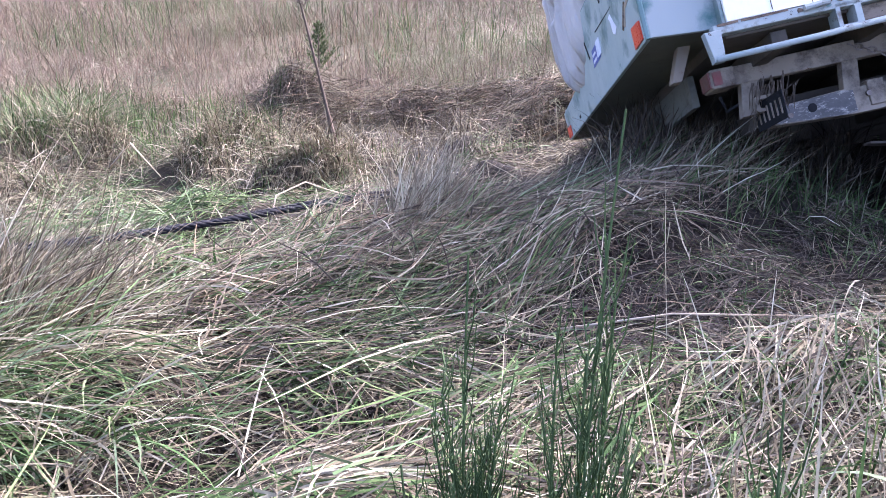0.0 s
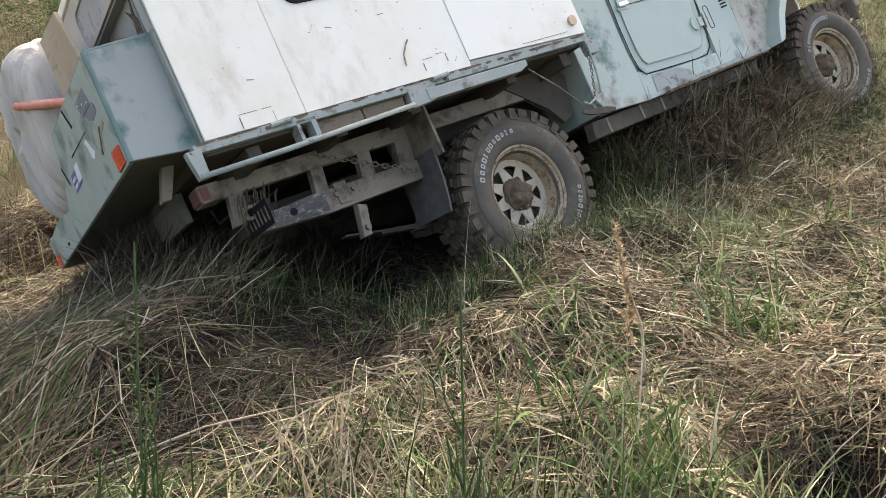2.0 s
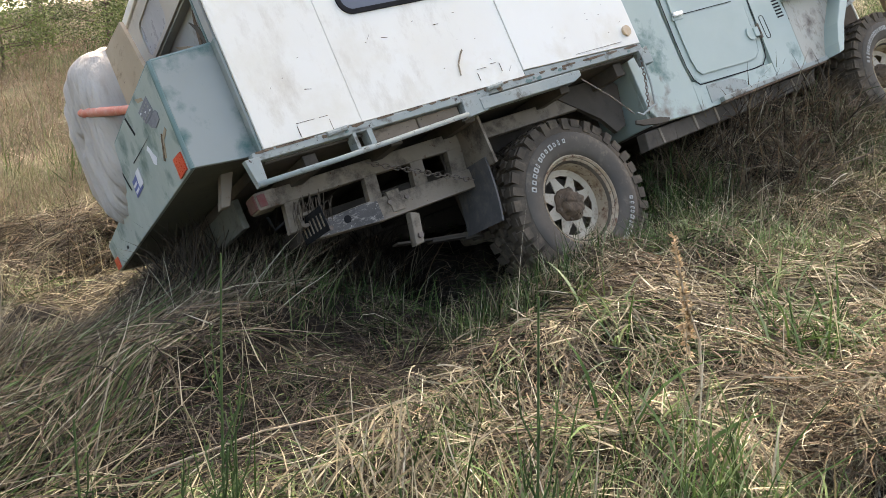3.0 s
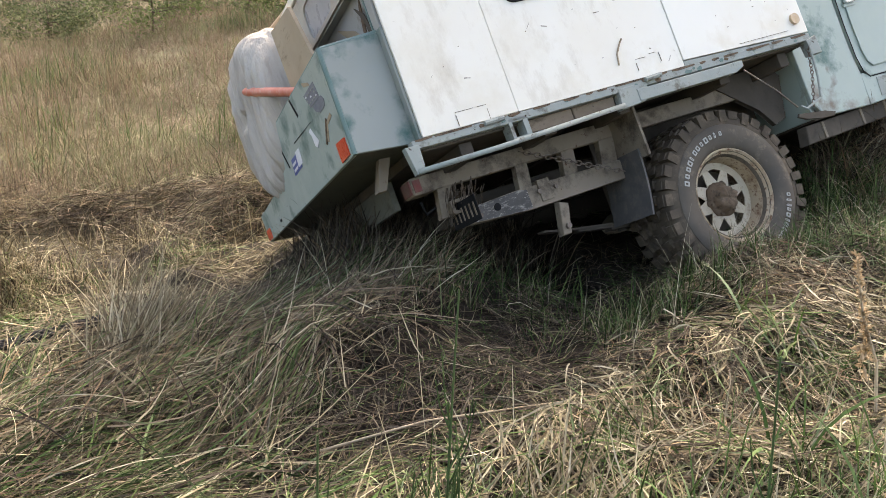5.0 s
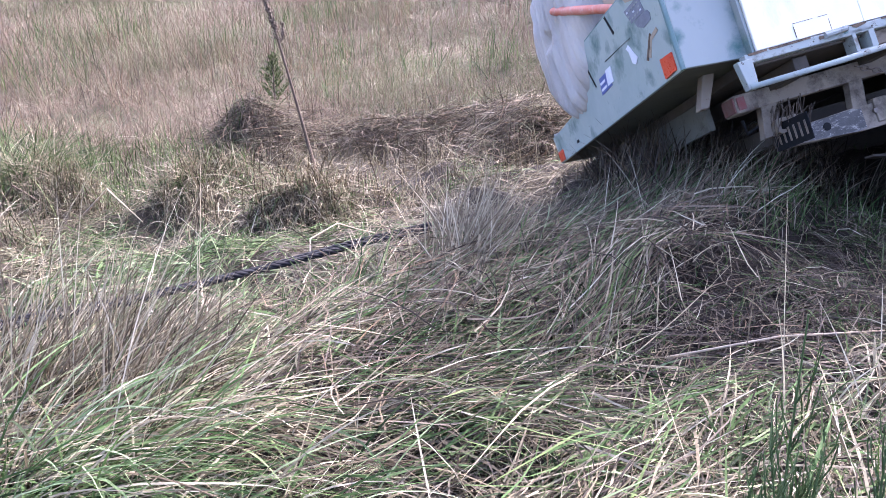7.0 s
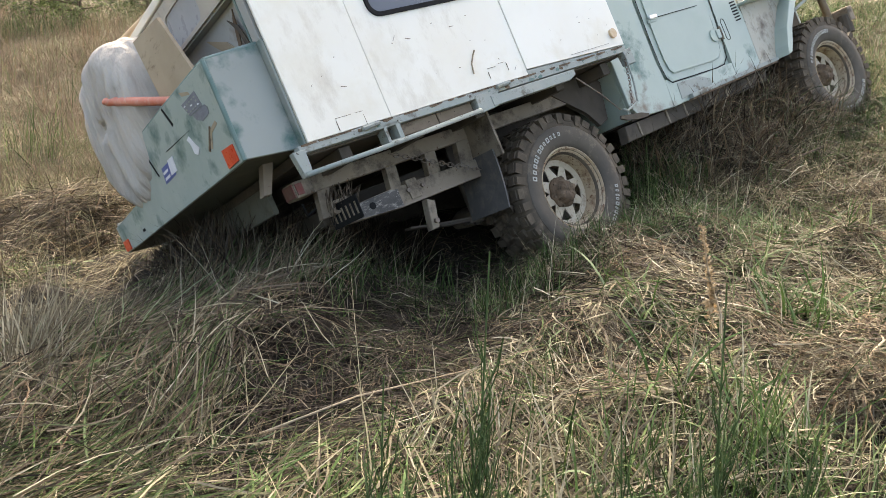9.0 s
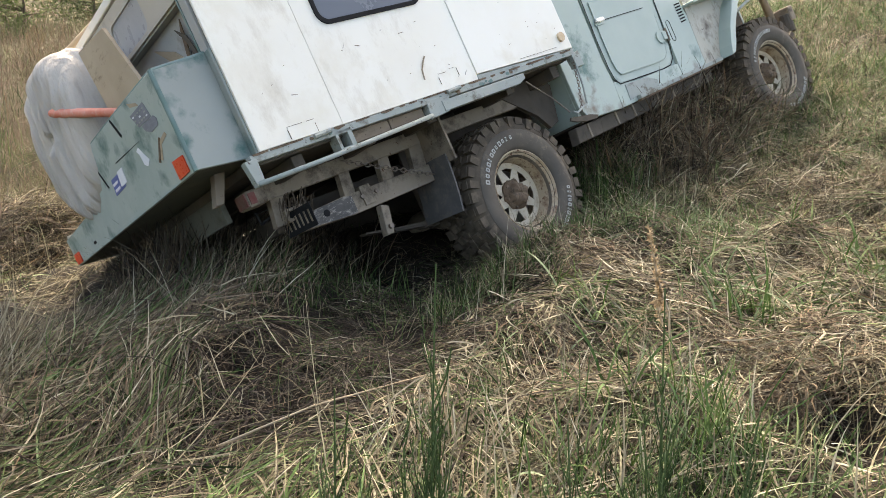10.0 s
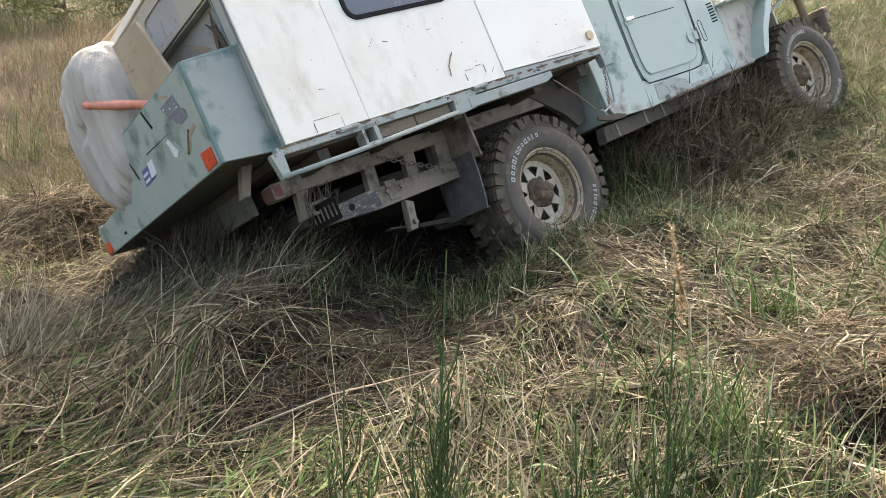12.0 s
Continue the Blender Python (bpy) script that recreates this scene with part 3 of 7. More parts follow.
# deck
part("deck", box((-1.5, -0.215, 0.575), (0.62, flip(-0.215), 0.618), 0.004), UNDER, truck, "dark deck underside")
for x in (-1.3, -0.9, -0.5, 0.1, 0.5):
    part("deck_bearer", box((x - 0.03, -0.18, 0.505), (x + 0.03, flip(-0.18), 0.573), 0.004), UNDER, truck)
for y, s in ((-0.262, 1), (flip(-0.262), -1)):
    lo, hi = min(y, y + s * 0.045), max(y, y + s * 0.045)
    part("deck_edge", box((-1.555, lo, 0.584), (0.628, hi, 0.619), 0.004), EDGE, truck, "chipped pale green deck edge strip")
    o = y - s * 0.004
    if s == 1:
        seam = random.Random(71)
        x = -1.54
        while x < 0.58:
            L = seam.uniform(0.03, 0.17)
            part("rust_seam", prism([(x, 0.612), (x + 0.3 * L, 0.609 + seam.uniform(-0.003, 0.003)), (x + L, 0.613), (x + L, 0.6195), (x + 0.6 * L, 0.6205), (x, 0.6195)], "y", lo - 0.0022, lo + 0.001), HUBM, truck)
            x += L + seam.uniform(0.01, 0.09)
        for k in range(16):
            x, z, r = seam.uniform(-1.52, 0.60), seam.uniform(0.588, 0.612), seam.uniform(0.004, 0.011)
            part("paint_chip", prism([(x + 1.8 * r * math.cos(q) * seam.uniform(0.6, 1.2), z + r * math.sin(q) * seam.uniform(0.6, 1.2)) for q in (0, 1.05, 2.1, 3.14, 4.2, 5.2)], "y", lo - 0.0018, lo + 0.001), DARKG if k % 3 else HUBM, truck)
        part("side_bar", tube([(-1.57, o, 0.498), (-1.2, o, 0.503), (-0.56, o, 0.525)], 0.0115, 10), EDGE, truck, "scuffed pale tube", True)
        part("rear_bracket", prism([(-1.575, 0.49), (-1.59, 0.60), (-1.53, 0.60), (-1.535, 0.49)], "y", lo - 0.003, hi - 0.01, 0.003), EDGE, truck)
    part("mid_bracket", band(rounded(-1.125, 0.51, -1.035, 0.60, 0.004, 2), rounded(-1.11, 0.523, -1.058, 0.59, 0.003, 2), "y", lo, hi + 0.02), EDGE, truck)
    part("bracket_cheek", box((-1.057, min(lo + 0.001, hi), 0.524), (-1.046, hi + 0.018, 0.589)), DARKG, truck, "dark green bracket cheek")
    part("fore_bracket", prism([(-0.57, 0.51), (-0.56, 0.60), (-0.40, 0.60), (-0.44, 0.52)], "y", lo - 0.002, hi, 0.003), EDGE, truck)
    part("side_sill", prism([(-0.47, 0.524), (-0.47, 0.578), (0.155, 0.578), (0.155, 0.548), (0.10, 0.528)], "y", lo - 0.006, hi, 0.004), EDGE, truck, "chipped pale green sill plate")
    part("end_bracket", prism([(0.60, 0.51), (0.59, 0.585), (0.66, 0.60), (0.665, 0.51)], "y", lo - 0.004, hi, 0.003), EDGE, truck)
    for k, (x0, x1) in enumerate(((-1.03, -0.80), (-0.795, -0.575))):
        part("timber_packer", box((x0, min(y + s * 0.03, y + s * 0.07), 0.527 + 0.004 * k), (x1, max(y + s * 0.03, y + s * 0.07), 0.583), 0.006), TIMBER, truck, "weathered dark timber board")
    for x in (-1.19, -0.37):
        part("latch", tube([(x - 0.045, o - s * 0.008, 0.607), (x + 0.045, o - s * 0.008, 0.612)], 0.011, 8), EDGE, truck)
part("deck_skirt", box((-1.50, 0.28, 0.44), (-1.47, 1.15, 0.575), 0.004), BASE_DIRT, truck, "dusty olive rear skirt")
# folded struts at the rear
part("tail_strut", prism([(-1.66, 0.50), (-1.62, 0.50), (-1.55, 0.64), (-1.60, 0.65)], "y", -0.02, 0.03, 0.004), MUDDY, truck)

# mudflaps
for y0, y1, s in ((-0.17, 0.08, 1), (flip(0.08), flip(-0.17), -1)):
    part("flap_plate", box((-0.452, y0, 0.30), (-0.437, y1, 0.573), 0.003), MUDDY, truck, "muddy steel mudflap hanger plate")
    curve = [(-0.453 - 0.0012 * k * k, 0.345 - 0.05 * k) for k in range(7)]
    bm = prism(curve + [(u - 0.010, v) for u, v in curve[::-1]], "y", y0 + s * 0.05, y1 + s * 0.11)
    part("mudflap", bm, FLAP, truck, "worn dark grey rubber mudflap")


# wheels
def make_wheel(parent):
    """A mud tyre on a steel spoked rim, axle along y, outer face towards -y, middle of the tyre at y = 0."""
    wheel = new("wheel")
    wheel.parent = parent
    R, W = 0.418, 0.155
    prof = [(-W * 0.80, 0.215), (-W * 0.98, 0.250), (-W * 1.04, 0.30), (-W * 1.0, 0.345), (-W * 0.93, 0.38), (-W * 0.82, R - 0.022), (0, R - 0.016)]
    full = prof + [(-y, r) for y, r in prof[-2::-1]] + [(W * 0.7, 0.195), (-W * 0.7, 0.195)]
    tyre = part("tyre", lathe(full, 64), RUBBER, wheel, "muddy black off-road tyre with chunky tread", True)
    part("sidewall", lathe([(-W * 0.83, 0.214), (-W * 1.01, 0.250), (-W * 1.065, 0.30), (-W * 1.03, 0.338), (-W * 0.985, 0.342), (-W * 1.0, 0.30), (-W * 0.95, 0.252), (-W * 0.80, 0.217)], 64), WALL, tyre, "dusty grey sidewall", True)
    bm = bmesh.new()
    for k in range(36):
        a = 2 * math.pi * k / 36
        rot = Matrix.Rotation(-a, 4, "Y")
        for row, (y, w, d) in enumerate(((-0.058, 0.038, 0.2), (0.0, 0.034, -0.25), (0.058, 0.038, 0.2))):
            off = Matrix.Rotation(-(row * 0.5) * 2 * math.pi / 72, 4, "Y")
            add_box(bm, (R - 0.024, y - w / 2 - 0.003, -0.021), (R + 0.002, y + w / 2 + 0.003, 0.021), 0, rot @ off @ Matrix.Rotation(d, 4, "X"))
        for s in (-1, 1):
            wide = 0.020 if k % 2 else 0.026
            add_box(bm, (R - 0.030, s * 0.090, -wide), (R - 0.002, s * 0.136, wide), 0, rot)
            add_box(bm, (R - 0.066 if k % 2 else R - 0.048, s * 0.128, -wide), (R - 0.008, s * (0.158 if k % 2 else 0.150), wide), 0, rot)
    part("tread", bm, RUBBER, tyre)
    # plain bars in place of the raised lettering
    shared = {}
    rnd = random.Random(41)
    for a0, a1, n in ((96, 170, 12), (-82, -2, 16)):
        for k in range(n):
            h, w = rnd.choice(((0.012, 0.0105), (0.0135, 0.005), (0.0135, 0.0115), (0.0105, 0.008)))
            if (h, w) not in shared:
                bar = shared[(h, w)] = part("raised_bar", band(rounded(0.296 - h, -w, 0.296 + h, w, 0.003, 2), rounded(0.296 - h * 0.55, -w * 0.45, 0.296 + h * 0.55, w * 0.45, 0.0015, 2), "y", -W * 1.065 - 0.0025, -W * 1.04), LETTER, tyre)
            else:
                bar = new("raised_bar", shared[(h, w)].data)
                bar.parent = tyre
            bar.matrix_basis = Matrix.Rotation(-radians(a0 + (a1 - a0) * (k + 0.5 + rnd.uniform(-0.12, 0.12)) / n), 4, "Y")
    rim = part("rim", lathe([(-0.126, 0.222), (-0.139, 0.230), (-0.143, 0.222), (-0.124, 0.213), (-0.100, 0.200), (-0.02, 0.192), (0.07, 0.189), (0.13, 0.212), (0.135, 0.206), (0.08, 0.178), (-0.02, 0.183), (-0.098, 0.192), (-0.116, 0.205), (-0.127, 0.213)], 56), RUSTRIM, wheel, "rust-stained cream steel rim", True)
    bm = bmesh.new()
    y0 = -0.022

    def spot(r, deg, k, y):
        q = radians(deg + 45 * k)
        return bm.verts.new((r * math.cos(q), y, r * math.sin(q)))

    for k in range(8):
        A, B, C = (spot(0.055, g, k, y0 - 0.010) for g in (-22.5, 0, 22.5))
        M0, P, M1 = spot(0.104, -22.5, k, y0 - 0.006), spot(0.088, 0, k, y0 - 0.007), spot(0.104, 22.5, k, y0 - 0.006)
        S0, Q0, Qm, Q1, S1 = (spot(r, g, k, y0) for r, g in ((0.154, -22.5), (0.152, -15.5), (0.156, 0), (0.152, 15.5), (0.154, 22.5)))
        O0, O1, O2, O3, O4 = (spot(0.191, g, k, y0 - 0.006) for g in (-22.5, -13.5, 0, 13.5, 22.5))
        for f in ((A, B, P, M0), (B, C, M1, P), (M0, P, Q0, S0), (P, M1, S1, Q1), (S0, Q0, O1, O0), (Q0, Qm, O2, O1), (Qm, Q1, O3, O2), (Q1, S1, O4, O3)):
            bm.faces.new(f)
    bmesh.ops.remove_doubles(bm, verts=bm.verts[:], dist=0.0005)
    bmesh.ops.recalc_face_normals(bm, faces=bm.faces[:])
    bmesh.ops.solidify(bm, geom=bm.faces[:], thickness=0.006)
    part("spoke_disc", bm, RIM, rim, "cream painted spoked wheel disc with triangular openings")
    bm = lathe([(-0.033, 0.001), (-0.033, 0.084), (-0.044, 0.082), (-0.052, 0.069), (-0.062, 0.061), (-0.088, 0.054), (-0.096, 0.042), (-0.099, 0.001)], 40)
    for v in bm.verts:
        v.co *= 1 + 0.16 * noise.noise(v.co * 38) + 0.08 * noise.noise(v.co * 90)
    hub = part("hub", bm, HUBM, wheel, "rusty muddy wheel hub", True)
    for k in range(6):
        a = 2 * math.pi * k / 6 + 0.3
        part("wheel_nut", disc(-0.056, -0.031, 0.010, 6, (0.072 * math.cos(a), 0, 0.072 * math.sin(a))), HUBM, hub)
    part("brake_drum", disc(0.03, 0.14, 0.16, 28), UNDER, wheel)
    return wheel


wheel = make_wheel(truck)
TY = 0.045
wheel.matrix_basis = pose(0, TY, 0, 0, 12, 0)
for x, y, spin, steer in ((2.97, -0.01, 200, -5), (0, flip(TY), 40, 180), (2.97, flip(-0.01), 80, 175)):
    copy_thing(wheel, pose(x, y, 0, 0, 0, steer) @ pose(0, 0, 0, 0, spin, 0))

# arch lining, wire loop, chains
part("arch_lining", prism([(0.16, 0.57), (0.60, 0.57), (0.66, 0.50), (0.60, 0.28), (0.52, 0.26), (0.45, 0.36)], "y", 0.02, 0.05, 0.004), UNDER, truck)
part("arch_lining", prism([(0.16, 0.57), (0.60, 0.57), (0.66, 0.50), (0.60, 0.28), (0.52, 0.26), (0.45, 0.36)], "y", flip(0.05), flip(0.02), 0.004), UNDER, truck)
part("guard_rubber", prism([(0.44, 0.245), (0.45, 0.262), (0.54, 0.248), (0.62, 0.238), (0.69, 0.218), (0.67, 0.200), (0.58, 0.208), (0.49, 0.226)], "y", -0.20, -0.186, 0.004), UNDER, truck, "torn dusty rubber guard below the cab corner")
# dark sheets added behind the rear wheels for the deep shade of the arch
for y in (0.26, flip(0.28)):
    part("arch_shade_wall", box((-0.43, y, 0.02), (0.66, y + 0.02, 0.572), 0.004), UNDER, truck)
part("wire_loop", tube([(0.60, -0.262, 0.54), (0.58, -0.262, 0.40), (0.55, -0.262, 0.30), (0.44, -0.262, 0.27), (0.41, -0.262, 0.29)], 0.006, 6), EDGE, truck, "bent pale wire loop")
part("sill_wire", tube([(0.15, -0.262, 0.53), (0.30, -0.255, 0.40), (0.40, -0.25, 0.29)], 0.004, 6), STEEL, truck)


def chain(points, link, parent, label):
    """Alternating wire links along a hanging line."""
    pts = [Vector(p) for p in points]
    bm = bmesh.new()
    total = sum((b - a).length for a, b in zip(pts, pts[1:]))
    n = int(total / (link * 0.72))
    for k in range(n):
        d = (k + 0.5) / n * total
        for a, b in zip(pts, pts[1:]):
            s = (b - a).length
            if d <= s:
                break
            d -= s
        at = a + (b - a) * (d / s)
        rot = (b - a).to_track_quat("X", "Z").to_matrix().to_4x4() @ Matrix.Rotation(math.pi / 2 * (k % 2) + 0.4, 4, "X")
        loop = [rot @ Vector((math.cos(q) * link * 0.5, math.sin(q) * link * 0.3, 0)) + at for q in [2 * math.pi * j / 10 for j in range(11)]]
        tube(loop, link * 0.09, 5, bm, None, False)
    return part("chain", bm, STEEL, parent, label)


chain([(0.60, -0.255, 0.56), (0.56, -0.255, 0.42), (0.50, -0.25, 0.27)], 0.024, truck, "rusty hanging chain")
chain([(-0.98, -0.02, 0.50), (-0.80, -0.03, 0.41), (-0.64, -0.03, 0.335), (-0.50, -0.025, 0.275)], 0.034, truck, "rusty slack chain")

# rear lamps and the plate
for y, s in ((-0.02, 1), (flip(-0.02), -1)):
    lamp = part("tail_lamp", box((-1.515, min(y, y + s * 0.11), 0.445), (-1.42, max(y, y + s * 0.11), 0.52), 0.008), MUDDY, truck)
    part("lens", box((-1.522, min(y + s * 0.005, y + s * 0.10), 0.452), (-1.515, max(y + s * 0.005, y + s * 0.10), 0.512), 0.002), REDD, lamp, "dirty red lamp lens")
    part("lens", box((-1.508, min(y, y - s * 0.006), 0.456), (-1.474, max(y, y - s * 0.006), 0.508), 0.002), REDD, lamp, "dirty red lamp lens")
plate = part("number_plate", box((-1.337, -0.17, 0.262), (-1.333, 0.10, 0.368), 0.001), BLACK, truck, "dirty dark plate with plain pale bars")
for k in range(6):
    part("plate_bar", box((-1.3395, -0.15 + 0.04 * k, 0.285), (-1.3375, -0.138 + 0.04 * k, 0.342)), MUDDY, plate)
part("wiring", tube([(-1.47, 0.05, 0.42), (-1.44, 0.10, 0.37), (-1.35, 0.06, 0.40), (-1.25, 0.03, 0.38)], 0.006, 6), BLACK, truck)

# canopy
CT = 1.60
SIDE = -0.26
for s, y in ((1, SIDE), (-1, flip(SIDE))):
    a, b = min(y, y + s * 0.014), max(y, y + s * 0.014)
    p = part("side_panel", prism([(-1.50, 0.622), (-1.063, 0.622), (-1.063, CT), (-1.50, CT)], "y", a, b, 0.003), WHITE, truck, "aged white canopy side panel with stains and scratches")
    win = rounded(-0.945, 1.078, -0.325, 1.42, 0.055)
    hole = rounded(-1.059, 0.622, -0.170, CT, 0.002)
    part("side_panel", band(hole, win, "y", a, b), WHITE, truck, "aged white canopy side panel with stains and scratches")
    # backing strips added in the joints so that their shade stays soft
    for x in (-1.0625, -0.1695):
        part("joint_backing", box((x, min(y + s * 0.002, y + s * 0.012), 0.624), (x + 0.003, max(y + s * 0.002, y + s * 0.012), CT - 0.002)), WHITE, truck, "white backing added in the panel joint to soften its shade")
    o = min(y - s * 0.005, y + s * 0.009), max(y - s * 0.005, y + s * 0.009)
    part("side_panel", prism([(-0.166, 0.648), (0.625, 0.624), (0.62, CT), (-0.166, CT)], "y", o[0], o[1], 0.003), WHITE, truck, "aged white hinged canopy panel with stains")
    part("panel_lip", prism([(-0.166, 0.618), (-0.166, 0.645), (0.624, 0.622), (0.624, 0.60)], "y", a, b, 0.002), EDGE, truck)
    w = part("window", prism(rounded(-0.94, 1.083, -0.33, 1.415, 0.05), "y", min(y + s * 0.006, y + s * 0.010), max(y + s * 0.006, y + s * 0.010)), GLASS, truck, "dark dusty canopy window")
    part("window_seal", band(rounded(-0.956, 1.067, -0.314, 1.431, 0.064), rounded(-0.936, 1.087, -0.334, 1.411, 0.048), "y", min(y - s * 0.008, y + s * 0.012), max(y - s * 0.008, y + s * 0.012)), BLACK, w)
    lamp = part("marker_lamp", disc(min(-0.014 * s, 0), max(-0.014 * s, 0), 0.027, 20, (0.56, y - s * 0.005, 0.70)), AMBER, truck, "faded amber marker lamp")
    part("patch_plate", box((-1.335, min(y, y - s * 0.002), 0.622), (-1.195, max(y, y - s * 0.002), 0.682), 0.0005), WHITE, truck, "pale repair patch")
    # scuffs, drips and a dried leaf on the paint
    if s == 1:
        rnd = random.Random(5)
        for k in range(44):
            x, z = rnd.uniform(-1.45, 0.55), rnd.uniform(0.66, 1.25)
            L, a2 = rnd.choice((0.004, 0.006, 0.006, 0.008, 0.012, 0.03)), rnd.uniform(-0.6, 1.4)
            part("scratch", prism([(x, z), (x + L * math.cos(a2), z + L * math.sin(a2)), (x + L * math.cos(a2) + 0.001, z + L * math.sin(a2) + 0.0015), (x + 0.0012, z + 0.003)], "y", y - 0.0015 - (0.005 if x > -0.17 else 0), y - (0.005 if x > -0.17 else 0)), HUBM, p)
        # rust lines round the repair patches
        for x0, z0, x1, z1 in ((-1.337, 0.683, -1.255, 0.683), (-1.235, 0.683, -1.194, 0.683), (-1.338, 0.630, -1.336, 0.672), (-1.196, 0.622, -1.194, 0.668), (-0.42, 0.655, -0.418, 0.69), (-0.415, 0.706, -0.36, 0.706), (-0.335, 0.716, -0.30, 0.716), (-0.284, 0.67, -0.282, 0.712), (0.18, 0.652, 0.50, 0.652)):
            part("rust_line", box((x0, y - 0.0026 - (0.005 if x0 > -0.17 else 0), z0), (x1, y - 0.0004 - (0.005 if x0 > -0.17 else 0), max(z1, z0 + 0.0015))), HUBM, p)
        part("scrape", tube([(-0.51, y - 0.002, 0.70), (-0.50, y - 0.003, 0.75), (-0.47, y - 0.003, 0.79), (-0.45, y - 0.002, 0.81)], 0.004, 5), PLY, p)
part("canopy_roof", prism([(-0.27, CT - 0.002), (-0.24, CT + 0.022), (0.1, CT + 0.036), (1.36, CT + 0.036), (1.70, CT + 0.022), (1.73, CT - 0.002)], "x", -1.51, 0.64, 0.006), WHITE, truck, "aged white canopy roof")
part("front_wall", box((0.60, -0.24, 0.62), (0.622, flip(-0.24), CT), 0.003), WHITE, truck)
# rear wall of the canopy: grey lower opening, cream hatch above
part("rear_lower_panel", box((-1.45, -0.14, 0.62), (-1.435, flip(-0.23), 1.335), 0.003), GREYP, truck, "grey inner panel behind the tail box")
hatch = part("rear_hatch", band(rounded(-0.20, 1.345, flip(-0.20), CT - 0.01, 0.01), rounded(0.16, 1.365, 0.55, 1.53, 0.05), "x", -1.50, -1.475), CREAM, truck, "cream rear canopy hatch with grey window")
part("hatch_window", prism(rounded(0.16, 1.365, 0.55, 1.53, 0.05), "x", -1.492, -1.486), REFLECT_PANE, hatch, "hatch window with its pale reflection painted grey")
part("hatch_edge", box((-1.49, -0.14, 1.334), (-1.44, flip(-0.2), 1.344), 0.002), GREYP, truck)
# grey of the posts paints the shadow gap at the panel edge; green edges are paint
for y in (-0.215, flip(-0.155)):
    post = part("gap_shade_post", box((-1.497, y, 0.63), (-1.472, y + 0.06, CT), 0.005), GREYP, truck, "corner post, its grey standing in for a shadow gap")
    part("post_edge", box((-1.499, y + 0.061 if y < 0.5 else y - 0.013, 0.63), (-1.470, y + 0.073 if y < 0.5 else y - 0.001, CT)), DARKG, post, "dark green painted edge")
part("torn_lining", prism([(0.02, 1.10), (0.05, 1.08), (-0.02, 1.26), (-0.05, 1.30), (-0.03, 1.2)], "x", -1.468, -1.463), HUBM, truck, "torn brown lining scrap")
part("torn_lining", prism([(-0.10, 1.10), (-0.06, 1.09), (-0.04, 1.2), (0.02, 1.28), (-0.06, 1.22)], "x", -1.474, -1.469), UNDER, truck, "torn dark lining scrap")
part("torn_lining", prism([(-0.05, 1.06), (0.22, 1.05), (0.16, 1.18), (0.30, 1.30), (0.12, 1.22)], "x", -1.462, -1.455), PLY, truck, "torn brown lining scrap")

# tail box
TX = -1.755
part("box_side", prism([(TX, 0.64), (-1.503, 0.618), (-1.503, 1.085), (TX, 1.065)], "y", -0.205, -0.185, 0.004), TAILP, truck, "blue-grey painted steel tail box side with green smears")
part("box_side", prism([(TX, 0.64), (-1.503, 0.618), (-1.503, 0.85), (TX, 0.82)], "y", flip(-0.185), flip(-0.205), 0.004), TAILP, truck)
board = part("tailboard", prism([(-0.185, 0.638), (1.64, 0.638), (1.66, 0.80), (1.16, 0.815), (0.80, 1.062), (0.36, 1.066), (-0.185, 1.068)], "x", TX - 0.012, TX + 0.006, 0.004), TAILG, truck, "scuffed green and grey painted tailboard with stickers")
part("box_floor", prism([(TX + 0.006, 0.64), (-1.40, 0.618), (-1.40, 0.628), (TX + 0.006, 0.65)], "y", -0.184, 1.64), BASE_DIRT, truck, "dusty olive tail box floor")
part("box_corner", tube([(TX - 0.004, -0.194, 0.64), (TX - 0.004, -0.194, 1.068)], 0.012, 8), DARKG, truck)
part("box_rim", tube([(TX, -0.195, 1.068), (-1.51, -0.195, 1.087)], 0.009, 8), DARKG, truck)
part("box_rim", tube([(TX - 0.003, -0.19, 1.068), (TX - 0.003, 0.36, 1.068), (TX - 0.003, 0.80, 1.062)], 0.008, 8), DARKG, truck)
F = TX - 0.0125


def sticker(name, outline, mat, label="", lift=0.0015):
    return part(name, prism(outline, "x", F - lift, F), mat, board, label)


sticker("reflector", [(-0.165, 0.652), (-0.055, 0.648), (-0.055, 0.728), (-0.165, 0.722)], REDL, "bright red reflector", 0.006)
sticker("reflector", [(1.53, 0.645), (1.625, 0.645), (1.625, 0.705), (1.53, 0.705)], REDL, "red reflector", 0.006)
st = sticker("sticker", [(0.50, 0.79), (0.66, 0.785), (0.64, 0.86), (0.48, 0.862)], LABELB, "torn blue and white sticker")
sticker("sticker_patch", [(0.47, 0.80), (0.55, 0.80), (0.53, 0.868), (0.455, 0.868)], LABELW, "", 0.003)
for k in range(2):
    sticker("sticker_bar", [(0.57, 0.80 + 0.028 * k), (0.64, 0.798 + 0.028 * k), (0.638, 0.810 + 0.028 * k), (0.566, 0.812 + 0.028 * k)], LABELW, "", 0.003)
sticker("sticker", [(0.14, 0.805), (0.18, 0.785), (0.21, 0.80), (0.215, 0.85), (0.235, 0.87), (0.20, 0.878), (0.165, 0.83)], LABELW, "torn white sticker remnant")
sticker("sticker", [(-0.05, 0.93), (0.10, 0.935), (0.14, 1.0), (-0.03, 1.002)], LABELG, "faded dark grey sticker with pale bars")
